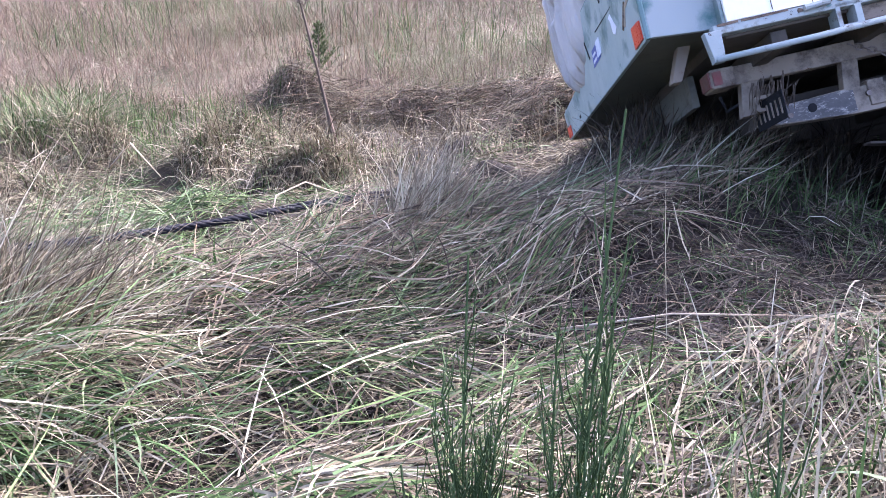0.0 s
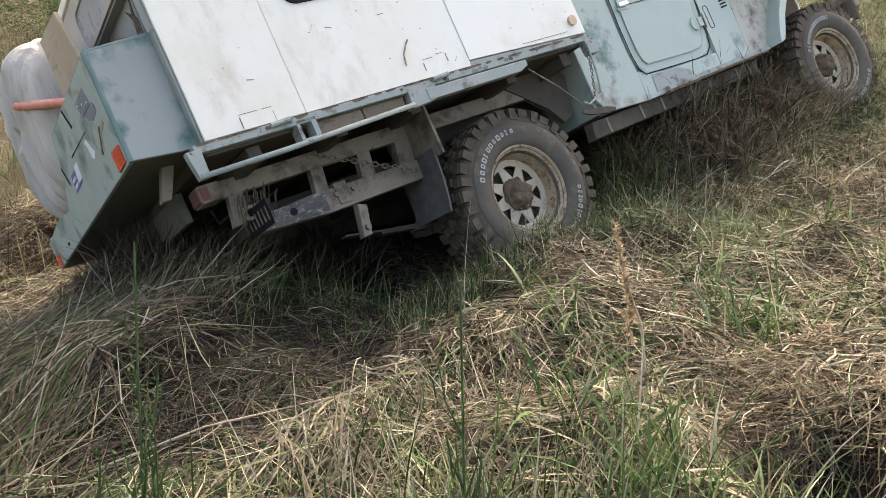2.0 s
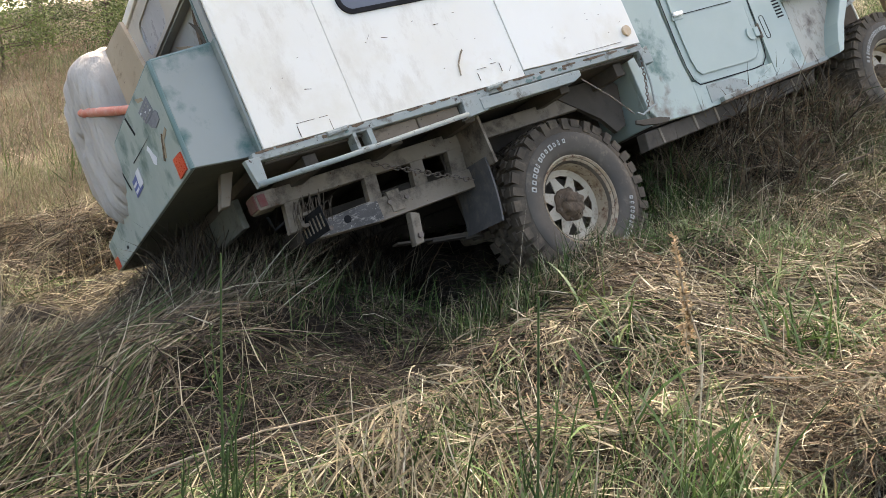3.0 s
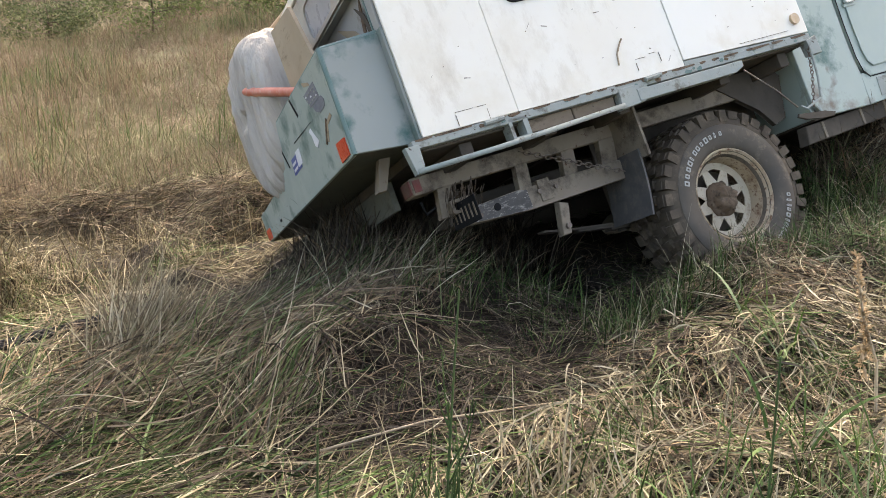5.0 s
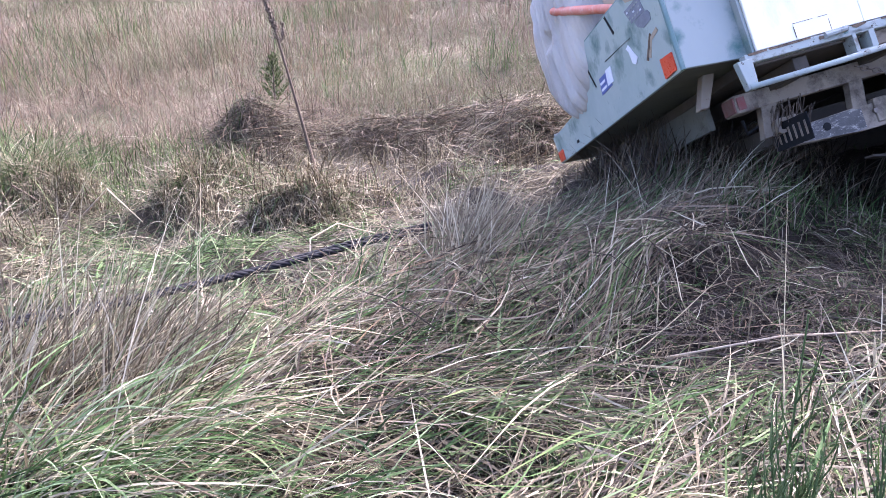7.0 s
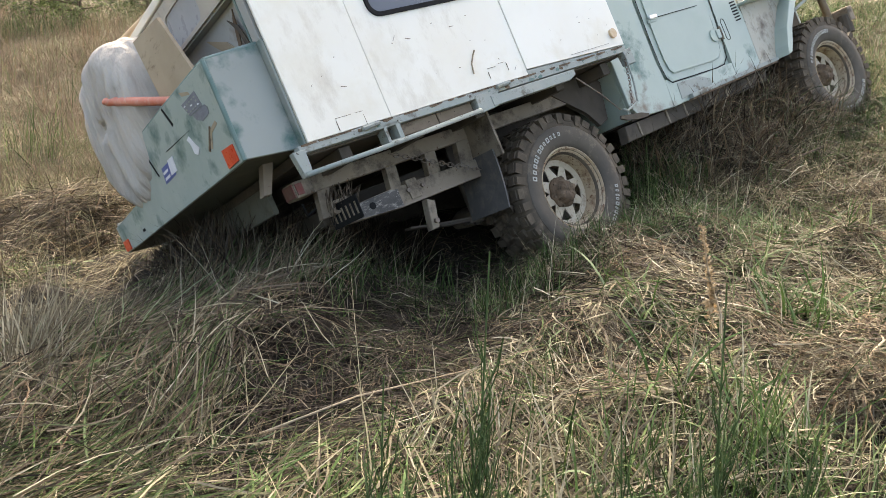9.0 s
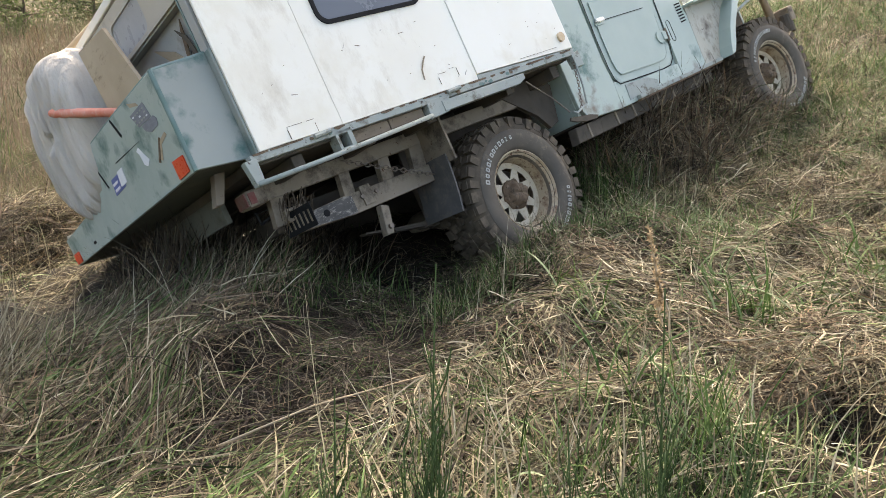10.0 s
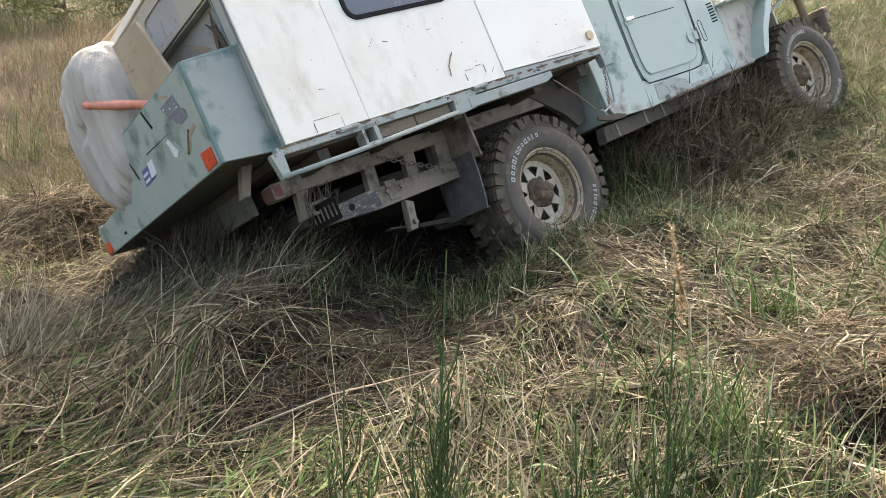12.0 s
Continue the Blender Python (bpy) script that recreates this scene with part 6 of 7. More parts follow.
tufts("bank_tangle", scatter(200, -6.5, -1.2, 1.2, 3.6, lambda x, y: (1 - 0.9 * by_rope(x, y))), 24, (0.14, 0.40), (0.0022, 0.0046), 0.3, PALE, "pale tangled straw over the bank", 0.1, None, (-0.9, 0.1), 4, 1.2)

tufts("field_green_weeds", scatter(120, -12, 3, 6.0, 18, lambda x, y: np.clip(0.2 + 2.2 * value_noise(x, y, 2.1, 61), 0, 1)), 22, (0.35, 0.8), (0.004, 0.008), 0.4, GREEN, "tall dark green weeds in the field", 0.14)
tufts("field_brown_weeds", scatter(300, -12, 3, 4.9, 16, lambda x, y: np.clip(0.25 + 2.4 * value_noise(x, y, 1.4, 163), 0.03, 1)), 20, (0.3, 0.75), (0.0035, 0.0065), 0.45, TALL_DRY, "tall reddish brown weeds in the field", 0.12)


# heaps of pulled dead brush
def brush_keep(x, y):
    return np.clip(1.2 * hill(x, y, -3.48, 4.4, 0.36, 0.3) + 0.8 * hill(x, y, -2.0, 4.1, 1.0, 0.26, -28) + 1.1 * hill(x, y, -1.45, 3.4, 0.45, 0.36, -20), 0, 1)


n = 5200
p = scatter(n, -4.3, -0.6, 2.7, 5.2, brush_keep)
stuff("brush_heap", blade_mesh("brush_heap", p, U(0.10, 0.36, n), U(0.003, 0.006, n), U(0, 6.283, n), U(-0.1, 0.7, n), U(-0.9, 0.2, n), U(0, 0.1, n), 4), BRUSH, "heap of dark dead twigs and uprooted brush", "brush")
n = 3400
p = scatter(n, -4.3, -0.6, 2.7, 5.2, brush_keep)
stuff("brush_stems", blade_mesh("brush_stems", p, U(0.12, 0.38, n), U(0.003, 0.006, n), U(0, 6.283, n), U(-0.1, 0.6, n), U(-0.9, 0.2, n), U(0.02, 0.12, n), 4), TALL_DRY, "brown dead stems in the brush heap", "brush")
n = 1900
p = scatter(n, -4.3, -0.6, 2.7, 5.2, brush_keep)
stuff("brush_straw", blade_mesh("brush_straw", p, U(0.2, 0.6, n), U(0.0025, 0.005, n), rng.normal(0.2, 0.6, n), U(0.0, 0.6, n), U(-0.8, 0.2, n), U(0.04, 0.14, n), 4), STRAW, "pale straw caught in the brush heap", "brush")


# the field behind
def field_keep(x, y):
    d = np.hypot(x + 3, y + 3)
    return np.clip((7.5 / d) ** 1.7, 0, 1) * (1 - np.clip(1.5 * brush_keep(x, y), 0, 1)) * np.clip(1.0 - (x - 0.5) / 2.5, 0.03, 1) * np.clip(0.45 + 1.5 * value_noise(x, y, 1.7, 51) + 1.3 * value_noise(x, y, 0.5, 53), 0.05, 1)


def field_blades(name, n, keep, lengths, widths, mat, label, lean, box4=(-13, 13, 4.4, 34), tilt=0.0):
    p = scatter(n, *box4, keep)
    d = np.hypot(p[:, 0] + 3, p[:, 1] + 3)
    e0 = math.pi / 2 - np.abs(rng.normal(tilt, lean, n))
    me = blade_mesh(name, p, U(*lengths, n), U(*widths, n) * (0.7 + d / 22), U(0, 6.283, n), e0, e0 + U(-1.4, 0.2, n), U(0, 0.06, n), 3, 0.4)
    stuff(name, me, mat, label, "grass")


field_blades("tall_dry_grass", 34000, field_keep, (0.16, 0.50), (0.0018, 0.0034), FIELD, "reddish brown dry weeds in the field", 0.6, tilt=0.75)
field_blades("tall_seed_stems", 2200, field_keep, (0.4, 0.95), (0.0022, 0.0034), FIELD, "tall dry weed stems in the field", 0.45, tilt=0.2)
field_blades("pale_field_grass", 30000, field_keep, (0.12, 0.40), (0.0020, 0.004), FIELD, "pale dry grass in the field", 0.5, tilt=1.1)
field_blades("straw_field_tangle", 11000, lambda x, y: field_keep(x, y) * np.clip(0.25 + 2.5 * value_noise(x, y, 1.2, 71), 0, 1), (0.14, 0.46), (0.0022, 0.0044), PALE, "tangled pale straw patches in the field", 0.35, tilt=1.15)
field_blades("fresh_field_grass", 12000, lambda x, y: field_keep(x, y) * np.clip(-0.1 + 2.6 * value_noise(x, y, 1.6, 61), 0, 1), (0.10, 0.34), (0.0024, 0.005), FIELD_GREEN, "fresh yellow-green grass patches in the field", 0.6, tilt=0.8)
field_blades("green_field_grass", 40000, lambda x, y: np.clip((8.0 / np.hypot(x + 3, y + 3)) ** 1.7, 0, 1) * np.clip(0.12 + 2.2 * value_noise(x, y, 2.1, 61) + 1.0 * value_noise(x, y, 0.6, 63), 0.02, 1), (0.12, 0.42), (0.0024, 0.0046), FIELD_GREEN, "green grass patches in the field", 0.6, tilt=0.8)


def far_keep(x, y):
    return np.clip(14.0 / np.hypot(x + 3, y + 3), 0, 1) * np.clip(0.4 + 1.6 * value_noise(x, y, 3.0, 65) + 0.8 * value_noise(x, y, 1.0, 67), 0.04, 1)


field_blades("far_dry_grass", 30000, far_keep, (0.18, 0.55), (0.0035, 0.007), FIELD, "far brown dry grass", 0.5, (-14, 12, 9, 42), 0.8)
field_blades("far_green_grass", 14000, lambda x, y: far_keep(x + 9, y + 4), (0.25, 0.7), (0.0035, 0.007), FIELD_GREEN, "far green weeds and grass", 0.5, (-14, 12, 9, 42), 0.6)
field_blades("brown_field_litter", 3500, field_keep, (0.1, 0.4), (0.0025, 0.006), BRUSH, "dark dead weeds in the field", 0.7, tilt=0.4)


def slope_keep(x, y):
    return np.clip((6.5 / np.hypot(x + 3, y + 3)) ** 1.3, 0, 1) * np.clip(0.5 + 1.4 * value_noise(x, y, 0.9, 57), 0.1, 1)


def side_keep(x, y):
    return np.clip(0.35 + 1.6 * value_noise(x, y, 0.6, 91) + 1.0 * value_noise(x, y, 0.2, 93), 0.04, 1) * (1 - 0.9 * bare(x, y))


field_blades("slope_dry_grass", 26000, slope_keep, (0.10, 0.30), (0.0026, 0.005), PALE, "bright dry grass up the slope", 0.4, (1.9, 14, -3.5, 10), 1.05)
field_blades("slope_green_grass", 34000, lambda x, y: slope_keep(x + 7, y) * np.clip(0.5 + 1.8 * value_noise(x, y, 0.9, 59), 0.05, 1), (0.08, 0.24), (0.0026, 0.005), GREEN, "green grass up the slope", 0.4, (1.9, 14, -3.5, 10), 0.9)
field_blades("slope_fresh_grass", 30000, lambda x, y: slope_keep(x + 3, y + 7) * np.clip(0.4 + 2.0 * value_noise(x, y, 0.9, 59), 0.0, 1), (0.10, 0.28), (0.0026, 0.0055), BRIGHT, "fresh yellow-green grass up the slope", 0.4, (1.9, 14, -3.5, 10), 0.9)
field_blades("slope_brown_litter", 18000, slope_keep, (0.08, 0.26), (0.003, 0.006), BRUSH, "brown litter up the slope", 0.3, (1.9, 14, -3.5, 10), 1.1)
for nm, n, mat, lab, w in (("upper_slope_straw", 16000, PALE, "rough dry grass on the slope ahead of the truck", (0.0028, 0.0052)), ("upper_slope_green", 13000, GREEN, "rough green grass on the slope ahead of the truck", (0.0028, 0.0052)), ("upper_slope_fresh", 9000, BRIGHT, "fresh grass on the slope ahead of the truck", (0.0028, 0.0056))):
    field_blades(nm, n, lambda x, y: np.clip(0.4 + 1.8 * value_noise(x, y, 0.8, 101 + len(nm)), 0.05, 1), (0.14, 0.38), w, mat, lab, 0.4, (2.6, 8.5, -2.6, 5.0), 0.95)
field_blades("side_brown_litter", 9000, lambda x, y: side_keep(x, y + 3), (0.06, 0.22), (0.0026, 0.0055), BRUSH, "dark brown litter beside the truck", 0.3, (-0.2, 4.2, -2.7, -0.25), 1.2)
field_blades("side_light_straw", 2600, lambda x, y: side_keep(x + 2, y + 1), (0.12, 0.36), (0.0026, 0.0046), LIGHT, "bleached straw lying beside the truck", 0.3, (-0.6, 4.2, -2.7, -0.3), 1.2)
field_blades("side_straw", 4500, side_keep, (0.10, 0.32), (0.0020, 0.004), PALE, "tangled pale straw beside the truck", 0.35, (-0.2, 4.2, -2.7, -0.25), 1.15)
field_blades("side_dark_straw", 9000, side_keep, (0.10, 0.30), (0.0020, 0.004), STRAW, "tangled brown straw beside the truck", 0.35, (-0.2, 4.2, -2.7, -0.25), 1.15)
field_blades("side_green_grass", 6000, lambda x, y: side_keep(x + 5, y), (0.08, 0.24), (0.0022, 0.0044), GREEN, "short green grass beside the truck", 0.4, (-0.2, 4.2, -2.7, -0.25), 1.15)
field_blades("side_fresh_grass", 6000, lambda x, y: np.clip(2.6 * value_noise(x, y, 0.5, 95), 0, 1) * (1 - 0.9 * bare(x, y)), (0.08, 0.26), (0.0026, 0.006), BRIGHT, "fresh yellow-green grass beside the truck", 0.4, (-0.2, 4.2, -2.7, -0.25), 1.1)

# swathes pressed flat: each patch of long blades lies one way
def pressed_keep(x, y):
    return (1 - bare(x, y)) * (1 - np.clip(2.0 * hill(x, y, -1.15, -2.05, 0.38, 0.3, 20), 0, 1)) * (1 - 0.9 * by_rope(x, y))


patches = np.concatenate([scatter(46, -0.2, 4.2, -2.5, -0.32, pressed_keep), scatter(44, -2.0, 0.4, -2.1, -0.95, pressed_keep), scatter(30, -4.4, -2.1, -1.7, 0.3, pressed_keep)])
ways = np.where(patches[:, 0] < -1.8, flow(patches[:, 0], patches[:, 1]), U(1.8, 5.0, len(patches)))
sizes = np.where(patches[:, 0] < -1.8, 1.0, U(0.4, 0.9, len(patches)))
tints = U(0, 1, len(patches))
for nm, per, mat, lab, lo, hi in (("pressed_straw", 46, PALE, "tan straw pressed flat in swathes", 0.0, 1.0), ("pressed_brown_straw", 60, STRAW, "brown straw pressed flat in swathes", 0.0, 0.7), ("pressed_dark_stems", 70, BRUSH, "dark dead stems pressed flat in swathes", 0.0, 0.6), ("pressed_fresh_grass", 26, BRIGHT, "yellow-green grass pressed flat in swathes", 0.5, 1.0), ("pressed_green_grass", 44, GREEN, "green grass pressed flat in swathes", 0.6, 1.0), ("pressed_bleached_straw", 18, LIGHT, "bleached straw pressed flat in swathes", 0.0, 0.8)):
    pick = (tints >= lo) & (tints <= hi)
    c, way, size = np.repeat(patches[pick], per, 0), np.repeat(ways[pick], per), np.repeat(sizes[pick], per)
    n = len(c)
    along, across = rng.normal(0, 0.13, n) * size, rng.normal(0, 0.075, n) * size
    p = c + np.stack([along * np.cos(way) - across * np.sin(way), along * np.sin(way) + across * np.cos(way)], -1)
    head = way + rng.normal(0, 0.45, n)
    L = U(0.12, 0.40, n) * size
    stay = bare(p[:, 0] + L * np.cos(head), p[:, 1] + L * np.sin(head)) < U(0.1, 1, n)
    p, head, L = p[stay], head[stay], L[stay]
    n = len(p)
    e = U(-0.05, 0.3, n)
    stuff(nm, blade_mesh(nm, p, L, U(0.0024, 0.0055, n), head, e, e - U(0.0, 0.6, n), U(0.0, 0.07, n), 4, 0.3), mat, lab, "grass")

# the meadow goes on behind and beside the camera
for nm, mat, lab, n in (("meadow_straw", STRAW, "dry matted grass of the meadow", 30000), ("meadow_green", GREEN, "green matted grass of the meadow", 26000)):
    p = scatter(n, -16, 16, -13, 5, lambda x, y: np.where(((x > -6.3) & (x < 3.4) & (y > -2.7)) | ((x > 1.5) & (y > -3.5)), 0.0, np.clip(7.0 / np.hypot(x + 2.5, y + 2.5), 0, 1) * np.clip(0.5 + 1.4 * value_noise(x, y, 1.1, 77), 0.1, 1)))
    d = np.hypot(p[:, 0] + 2.5, p[:, 1] + 2.5)
    me = blade_mesh(nm, p, U(0.12, 0.34, n), U(0.004, 0.008, n) * (0.7 + d / 6), U(0, 6.283, n), U(0.0, 0.8, n), U(-0.5, 0.2, n), U(0, 0.05, n), 3, 0.2)
    stuff(nm, me, mat, lab, "grass")


# ---- single plants and loose things ----
def on_ground(x, y):
    return float(ground_z(np.array([x]), np.array([y]))[0])


def tri_leaf(bm, at, along, wide, size):
    """A small pointed leaf of two triangles with a fold."""
    a = along.normalized() * size
    w = wide.normalized() * size * 0.22
    fold = a.cross(w).normalized() * size * 0.06
    v = [bm.verts.new(at), bm.verts.new(at + a * 0.5 + w + fold), bm.verts.new(at + a), bm.verts.new(at + a * 0.5 - w + fold)]
    bm.faces.new((v[0], v[1], v[2]))
    bm.faces.new((v[0], v[2], v[3]))


def broom_plant(x, y, top, stems, seed, lean=(0.0, 0.0)):
    """A broom seedling: upright thin green stems with close side shoots and small leaves."""
    rnd = random.Random(seed)
    g = on_ground(x, y)
    plant_ob = tagged(new("broom_shrub"), "young green broom shrub with thin upright stems", "shrub", "broom shrubs")
    plant_ob.location = (x, y, g)
    leaves = bmesh.new()
    for k in range(stems):
        h = (top - g) * (1.0 if k == 0 else rnd.uniform(0.4, 0.72))
        bx, by = rnd.uniform(-0.035, 0.035), rnd.uniform(-0.035, 0.035)
        lx, ly = lean[0] * h + rnd.uniform(-0.10, 0.10) * h, lean[1] * h + rnd.uniform(-0.10, 0.10) * h
        if k == 0:
            bx, by, lx, ly = 0, 0, lean[0] * h, lean[1] * h
        line = [Vector((bx + lx * f * f, by + ly * f * f, h * f - 0.02)) for f in [q / 9 for q in range(10)]]
        bm = tube(line, 0.003, 5, None, [0.0021 * (1 - 0.6 * q / 9) + 0.0005 for q in range(10)])
        for q in range(2, 8 if k == 0 else 10):
            for side in range(rnd.choice((2, 3, 4))):
                a = rnd.uniform(0, 6.283)
                p = line[q] + Vector((0, 0, rnd.uniform(-0.02, 0.02)))
                L = rnd.uniform(0.06, 0.20) * (1.15 - q / 11)
                out = Vector((math.cos(a), math.sin(a), 0))
                sh = [p, p + out * L * 0.22 + Vector((0, 0, L * 0.5)), p + out * L * 0.3 + Vector((0, 0, L))]
                tube(sh, 0.001, 4, bm, [0.0013, 0.0010, 0.0007])
                for f in (0.3, 0.5, 0.7, 0.9):
                    tri_leaf(leaves, sh[0].lerp(sh[2], f), Vector((rnd.uniform(-1, 1), rnd.uniform(-1, 1), 1.2)), Vector((rnd.uniform(-1, 1), rnd.uniform(-1, 1), 0.1)), rnd.uniform(0.005, 0.010))
            for f in range(5):
                at = line[q - 1].lerp(line[q], f / 5)
                tri_leaf(leaves, at, Vector((rnd.uniform(-1, 1), rnd.uniform(-1, 1), 0.9)), Vector((rnd.uniform(-1, 1), rnd.uniform(-1, 1), 0.1)), rnd.uniform(0.005, 0.011))
        part("stem", bm, BROOM, plant_ob)
    part("foliage", leaves, BROOM, plant_ob)
    return plant_ob


for k, (x, y, top, stems, lean) in enumerate((
        (-2.59, -2.01, 0.84, 9, (0.05, 0.03)), (-2.32, -2.28, 0.80, 11, (0.03, 0.04)), (-2.73, -1.93, 0.66, 10, (0.02, 0.0)),
        (-2.80, -2.02, 0.42, 5, (-0.03, 0.05)), (-2.42, -2.18, 0.58, 10, (-0.02, 0.03)), (-2.22, -2.36, 0.60, 7, (0.06, -0.03)),
        )):
    broom_plant(x, y, top, stems, 20 + k, lean)

# a young conifer standing up out of the brush heap
rnd = random.Random(44)
sapling = tagged(new("conifer_seedling"), "young dark green conifer standing behind a brush heap", "tree")
sapling.location = (-3.34, 4.72, on_ground(-3.34, 4.72))
part("trunk", tube([Vector((0, 0, -0.02)), Vector((0.01, 0, 0.3)), Vector((0.02, 0.01, 0.62))], 0.009, 7, None, [0.010, 0.007, 0.003]), BARK, sapling)
bm = bmesh.new()
for k in range(46):
    f = 0.28 + 0.72 * k / 45
    a, reach = 2.4 * k + rnd.uniform(-0.4, 0.4), (1.08 - f) * 0.27 * rnd.uniform(0.6, 1.1)
    root = Vector((0.02 * f, 0.01 * f, 0.62 * f))
    tip = root + Vector((math.cos(a) * reach, math.sin(a) * reach, reach * rnd.uniform(0.5, 1.0)))
    tube([root, root.lerp(tip, 0.5) + Vector((0, 0, -0.01)), tip], 0.002, 4, bm, [0.003, 0.002, 0.001])
    for q in range(24):
        tri_leaf(bm, root.lerp(tip, rnd.uniform(0.1, 1.0)), Vector((rnd.uniform(-1, 1), rnd.uniform(-1, 1), rnd.uniform(0, 1))) + (tip - root).normalized(), Vector((rnd.uniform(-1, 1), rnd.uniform(-1, 1), 0.1)), rnd.uniform(0.018, 0.034))
part("needles", bm, LEAF, sapling)

# a mullein stalk, dead and leaning
mx, my = -3.1, 2.6
mg = on_ground(mx, my)
line = [Vector((mx - 0.20 * f ** 1.2 - 0.10 * f, my + 0.05 * f, mg - 0.03 + 1.62 * f)) for f in [k / 16 for k in range(17)]]
mull = tagged(new("dead_mullein"), "dead brown mullein stalk with seed spike standing in matted grass", "plant")
part("stalk", tube(line, 0.02, 8, None, [0.040, 0.027, 0.018, 0.013, 0.0105, 0.0095, 0.009, 0.0085, 0.008, 0.0075, 0.0075, 0.0075, 0.0075, 0.007, 0.007, 0.006, 0.004]), BARK, mull, smooth=True)
rnd = random.Random(3)
bm = bmesh.new()
for k in range(150):
    f = rnd.uniform(10.2, 15.8)
    a = rnd.uniform(0, 6.283)
    p = line[int(f)].lerp(line[int(f) + 1], f - int(f)) + Vector((math.cos(a), math.sin(a), 0)) * 0.014
    bmesh.ops.create_icosphere(bm, subdivisions=1, radius=rnd.uniform(0.006, 0.011), matrix=Matrix.Translation(p))
part("seed_spike", bm, BARK, mull)
bm = tube([line[10], line[10] + Vector((0.03, 0, 0.03)), line[10] + Vector((0.035, 0, 0.12))], 0.006, 6)
for k in range(30):
    bmesh.ops.create_icosphere(bm, subdivisions=1, radius=rnd.uniform(0.006, 0.010), matrix=Matrix.Translation(line[10] + Vector((0.033 + rnd.uniform(-0.01, 0.01), rnd.uniform(-0.01, 0.01), rnd.uniform(0.03, 0.13)))))
part("side_spike", bm, BARK, mull)

# a dry weed with a feathery head, bent
sb = Vector((-1.07, -1.60, on_ground(-1.07, -1.60) - 0.02))
stp = Vector((-1.13, -1.52, 0.57))
stalk = tagged(new("dry_weed"), "dry tan weed with a feathery seed head", "plant")
part("stem", tube([sb, sb.lerp(stp, 0.4) + Vector((0.015, -0.01, 0.02)), sb.lerp(stp, 0.7), stp], 0.004, 6, None, [0.005, 0.0045, 0.004, 0.002]), POLEW, stalk)
bm = bmesh.new()
rnd = random.Random(8)
for k in range(380):
    f = rnd.uniform(0.45, 1.03)
    p = sb.lerp(stp, f)
    out = Vector((rnd.uniform(-1, 1), rnd.uniform(-1, 1), rnd.uniform(-0.2, 1.4)))
    tri_leaf(bm, p, out, out.orthogonal(), rnd.uniform(0.010, 0.028) * (1.3 - 0.6 * f))
for k in range(40):
    p = sb.lerp(stp, rnd.uniform(0.36, 0.58)) + Vector((-0.02, 0, 0.0))
    out = Vector((rnd.uniform(-1, 0.2), rnd.uniform(-1, 1), rnd.uniform(-1.2, 0.3)))
    tri_leaf(bm, p, out, out.orthogonal(), rnd.uniform(0.012, 0.03))
part("seed_head", bm, plant("tan_seed", [(0, (0.22, 0.15, 0.08)), (0.6, (0.36, 0.265, 0.155)), (1, (0.48, 0.385, 0.25))], 0.25), stalk)

# tow rope: two twisted lengths side by side in the grass
rope = tagged(new("tow_rope"), "black twisted tow rope lying doubled in the grass", "rope")
for off in (-0.019, 0.019):
    flat = []
    for (x0, y0), (x1, y1) in zip(ROPE_LINE, ROPE_LINE[1:]):
        steps = int(math.hypot(x1 - x0, y1 - y0) / 0.022)
        for q in range(steps):
            x, y = x0 + (x1 - x0) * q / steps, y0 + (y1 - y0) * q / steps
            flat.append((x, y, on_ground(x, y)))
    fine = []
    for k, (x, y, g) in enumerate(flat):
        near = [h for _, _, h in flat[max(0, k - 22):k + 23]]
        w = off * (1 + 0.6 * math.sin(x * 4))
        fine.append(Vector((x - 0.62 * w, y + 0.78 * w, max(sum(near) / len(near) + 0.10, g + 0.04))))
    for st in range(3):
        pts = []
        for k, p in enumerate(fine):
            a = 2 * math.pi * (k / 4.4 + st / 3)
            d = (fine[min(k + 1, len(fine) - 1)] - fine[max(k - 1, 0)]).normalized()
            s1 = d.orthogonal().normalized()
            pts.append(p + (s1 * math.cos(a) + d.cross(s1) * math.sin(a)) * 0.0068)
        part("strand", tube(pts, 0.0078, 6), ROPE_M, rope, smooth=True)


# roots and grass torn up and caught below the rear lamp
rnd = random.Random(17)
bm = bmesh.new()
for k in range(46):
    top = TM @ Vector((-1.316 + rnd.uniform(-0.05, 0.12), -0.02 + rnd.uniform(-0.03, 0.05), 0.43 + rnd.uniform(-0.05, 0.03)))
    drop = rnd.uniform(0.06, 0.22)
    a, out = rnd.uniform(0, 6.283), rnd.uniform(0.0, 0.05)
    side = Vector((math.cos(a), math.sin(a), 0)) * out
    tube([top, top + side * 0.6 + Vector((0, 0, -drop * 0.5)), top + side + Vector((rnd.uniform(-0.02, 0.02), 0, -drop))], 0.002, 4, bm, [0.0022, 0.0017, 0.001])
tagged(part("dangling_roots", bm, BARK, None, "thin roots and stems dangling below the tray"), "thin roots and stems dangling below the tray", "roots", kind="stuff")


def stick(points, r, mat, label, category="stick"):
    pts = [Vector((x, y, on_ground(x, y) + dz)) for x, y, dz in points]
    n = len(pts)
    ob = part(category, tube(pts, r, 7, None, [r * (1 - 0.6 * k / (n - 1)) for k in range(n)]), mat, None, label, True)
    return tagged(ob, label, category)


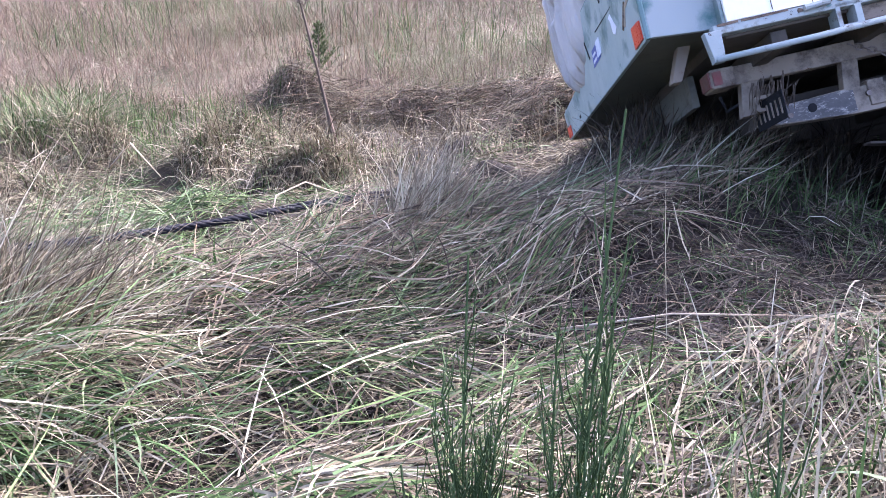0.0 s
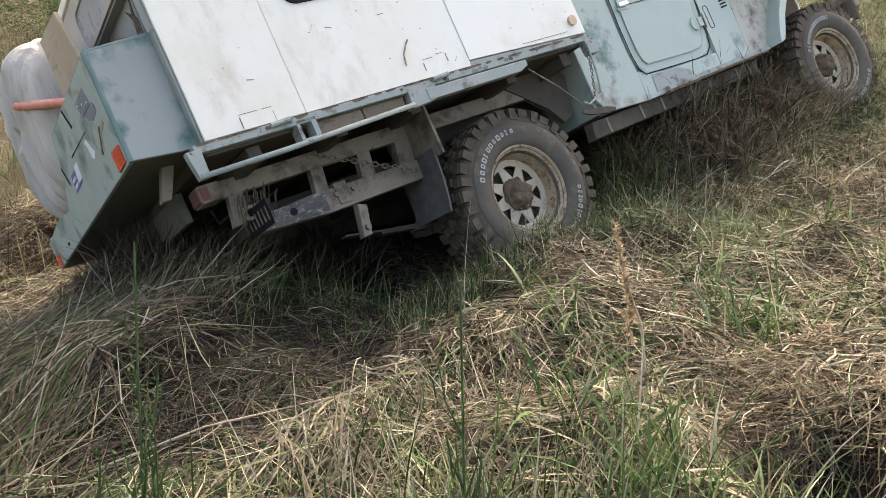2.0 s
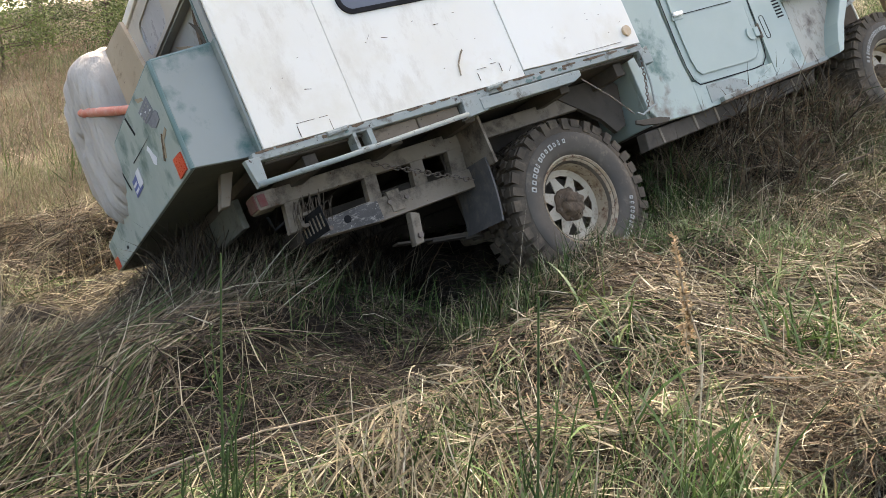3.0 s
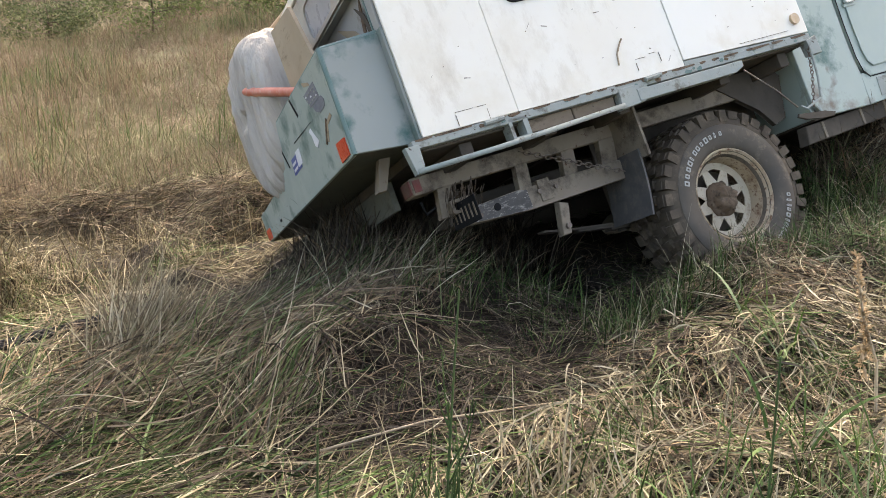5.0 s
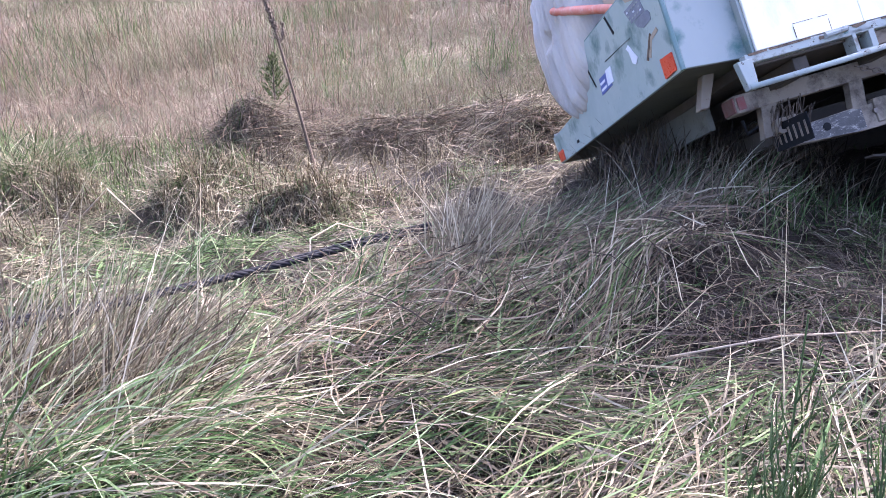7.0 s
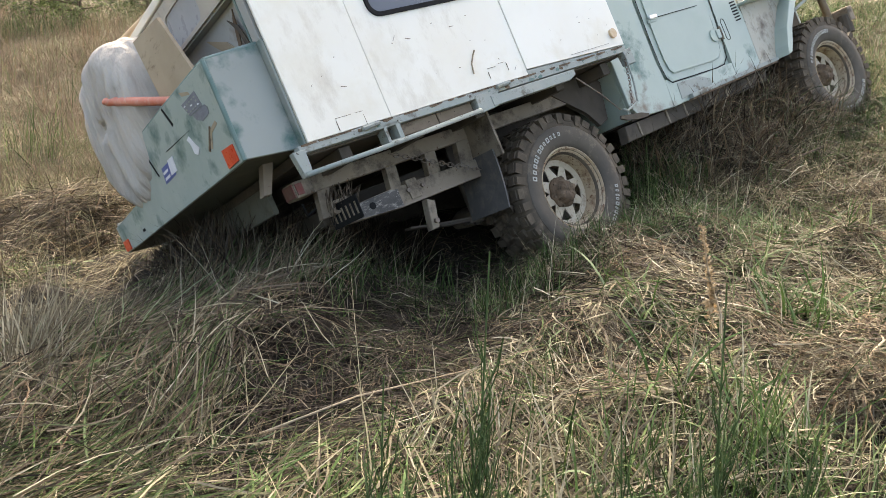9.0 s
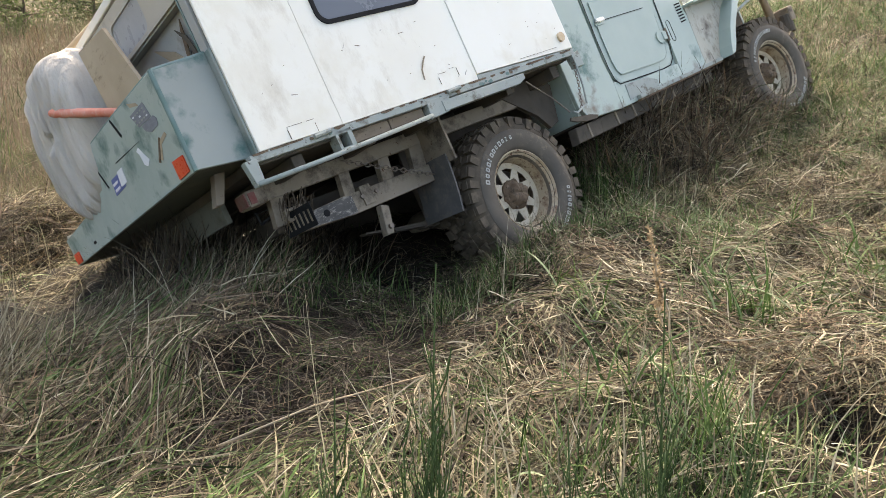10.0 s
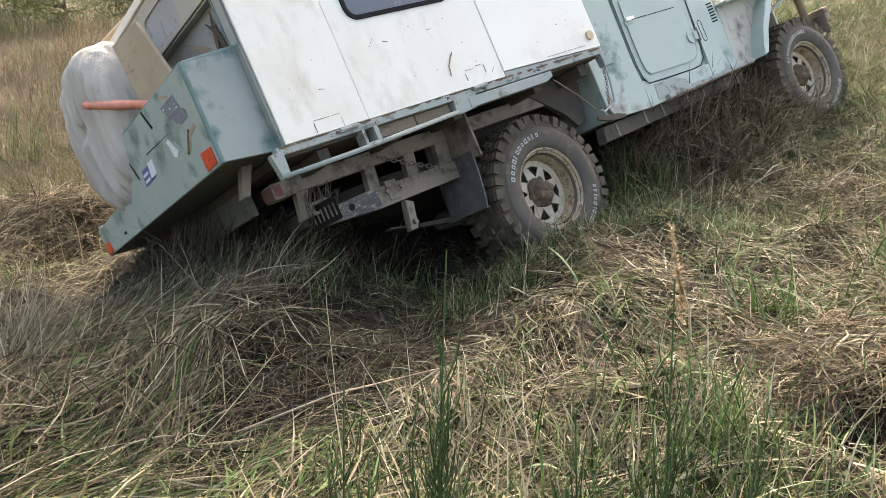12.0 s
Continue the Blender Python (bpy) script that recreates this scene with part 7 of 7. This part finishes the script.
stick([(-3.28, 0.35, 0.02), (-3.26, 0.50, 0.14), (-3.14, 0.56, 0.18), (-3.05, 0.60, 0.14), (-2.97, 0.62, 0.09)], 0.0042, POLEW, "thin bleached twig bent over the grass", "twig")
stick([(-3.46, 0.02, 0.05), (-3.36, -0.06, 0.05), (-3.25, -0.14, 0.05), (-3.17, -0.18, 0.03)], 0.017, BARK, "grey broken branch lying in the grass", "branch")
stick([(-0.95, -1.99, 0.03), (-0.88, -1.98, 0.06), (-0.80, -1.98, 0.07), (-0.74, -1.95, 0.06)], 0.006, POLEW, "bleached forked root by a torn hole", "root")
stick([(-0.88, -1.98, 0.06), (-0.84, -2.03, 0.08), (-0.80, -2.06, 0.06)], 0.004, POLEW, "bleached root prong by a torn hole", "root")
stick([(1.15, -0.62, 0.05), (1.35, -0.66, 0.10), (1.5, -0.72, 0.14)], 0.010, BARK, "dark dead branch on the slope", "branch")
stick([(-1.5, -0.72, 0.04), (-1.35, -0.77, 0.04), (-1.22, -0.80, 0.03)], 0.004, POLEW, "pale straight reed lying across bare soil", "reed")
stick([(-2.35, -0.85, 0.06), (-2.1, -1.0, 0.07), (-1.75, -1.12, 0.06)], 0.004, POLEW, "pale broken reed on the grass", "reed")
stick([(-4.6, 2.6, 0.05), (-4.4, 2.45, 0.22), (-4.2, 2.3, 0.06)], 0.008, POLEW, "pale dead twig on the bank", "twig")
stick([(-5.2, 2.9, 0.05), (-5.0, 2.7, 0.25), (-4.85, 2.75, 0.10)], 0.008, BARK, "grey dead twig on the bank", "twig")


def lump(x, y, r, mat, name, label, category, group, seed):
    rnd = random.Random(seed)
    bm = bmesh.new()
    bmesh.ops.create_icosphere(bm, subdivisions=3, radius=r)
    off = Vector((seed * 3.7, seed * 1.3, 0))
    for v in bm.verts:
        v.co *= 1 + 0.35 * noise.noise(v.co / r * 1.1 + off) + 0.15 * noise.noise(v.co / r * 3.0 + off)
        v.co.z *= 0.65
    ob = part(name, bm, mat, None, label, True)
    ob.location = (x, y, on_ground(x, y) + r * 0.2)
    ob.rotation_euler = (0, 0, rnd.uniform(0, 6))
    return tagged(ob, label, category, group)


lump(-2.62, 0.98, 0.05, STONE, "stone", "pale grey stone in the grass", "stone", "", 2)
rnd = random.Random(12)
for k in range(26):
    a, d = rnd.uniform(0, 6.28), rnd.uniform(0, 1) ** 0.6
    lump(-1.45 + 0.85 * d * math.cos(a) - 0.2 * d * math.sin(a), -0.35 + 0.45 * d * math.cos(a) + 0.22 * d * math.sin(a), rnd.uniform(0.015, 0.045), SOIL, "earth_clod", "dark clod of loose earth", "clod", "earth clods", 30 + k)


# ---- trees and bushes at the edge of the field ----
def tree(x, y, height, width, seed, mat, label, trunk_h=0.3, leaves=2600, name="tree", size=0.16, category="tree"):
    rnd = random.Random(seed)
    g = on_ground(x, y)
    t = tagged(new(name), label, category, "trees at the field edge" if category == "tree" else "bushes at the field edge")
    t.location = (x, y, g)
    bm = tube([(0, 0, -0.1), (0.05, 0.02, height * 0.4), (0.0, 0.08, height * 0.85)], 0.05, 7, None, [height * 0.028, height * 0.02, height * 0.006])
    clumps = []
    for k in range(16):
        a, f = rnd.uniform(0, 6.283), rnd.uniform(trunk_h, 0.95)
        reach = width * 0.5 * math.sqrt(max(0.05, 1 - ((f - 0.5) / 0.62) ** 2)) * rnd.uniform(0.55, 1.0)
        tip = Vector((math.cos(a) * reach, math.sin(a) * reach, height * (f + 0.06)))
        root = Vector((0, 0, height * f * 0.75))
        tube([root, root.lerp(tip, 0.5) + Vector((0, 0, -0.04 * height)), tip], 0.02, 5, bm, [height * 0.010, height * 0.006, height * 0.002])
        for j in range(4):
            clumps.append((root.lerp(tip, rnd.uniform(0.55, 1.05)), rnd.uniform(0.09, 0.2) * width))
    part("trunk", bm, BARK, t)
    lv = bmesh.new()
    for k in range(leaves):
        c, r = clumps[k % len(clumps)]
        p = c + Vector((rnd.gauss(0, 1), rnd.gauss(0, 1), rnd.gauss(0, 0.8))) * r * 0.6
        d = Vector((rnd.uniform(-1, 1), rnd.uniform(-1, 1), rnd.uniform(-0.6, 0.8)))
        tri_leaf(lv, p, d, d.orthogonal() + Vector((0.1, 0.2, 0.1)), rnd.uniform(0.6, 1.4) * size * 1.6)
    part("crown", lv, mat, t)


rnd = random.Random(4)
for k in range(17):
    az = radians(54 + 4.0 * k + rnd.uniform(-1.2, 1.2))
    D = rnd.uniform(42, 58)
    tree(-3 + D * math.cos(az), -3 + D * math.sin(az), rnd.uniform(4.5, 8.0), rnd.uniform(4.5, 7.0), 60 + k, LEAF, "dark green leafy tree at the field edge", 0.08, 4200, "tree", 0.2)
for k, (az, D, h, w) in enumerate(((72.5, 21, 1.5, 2.4), (75.0, 24, 1.9, 2.6), (81.0, 23, 1.6, 3.0), (68.5, 22, 1.7, 2.8), (78.5, 27, 1.8, 3.2), (87.0, 26, 1.5, 3.0), (101.0, 22, 1.5, 2.4))):
    tree(-3 + D * math.cos(radians(az)), -3 + D * math.sin(radians(az)), h, w, 90 + k, FRESH_LEAF if k in (0, 2) else LEAF, "low rounded green bush in dry grass", 0.02, 3600, "bush", 0.055, "bush")
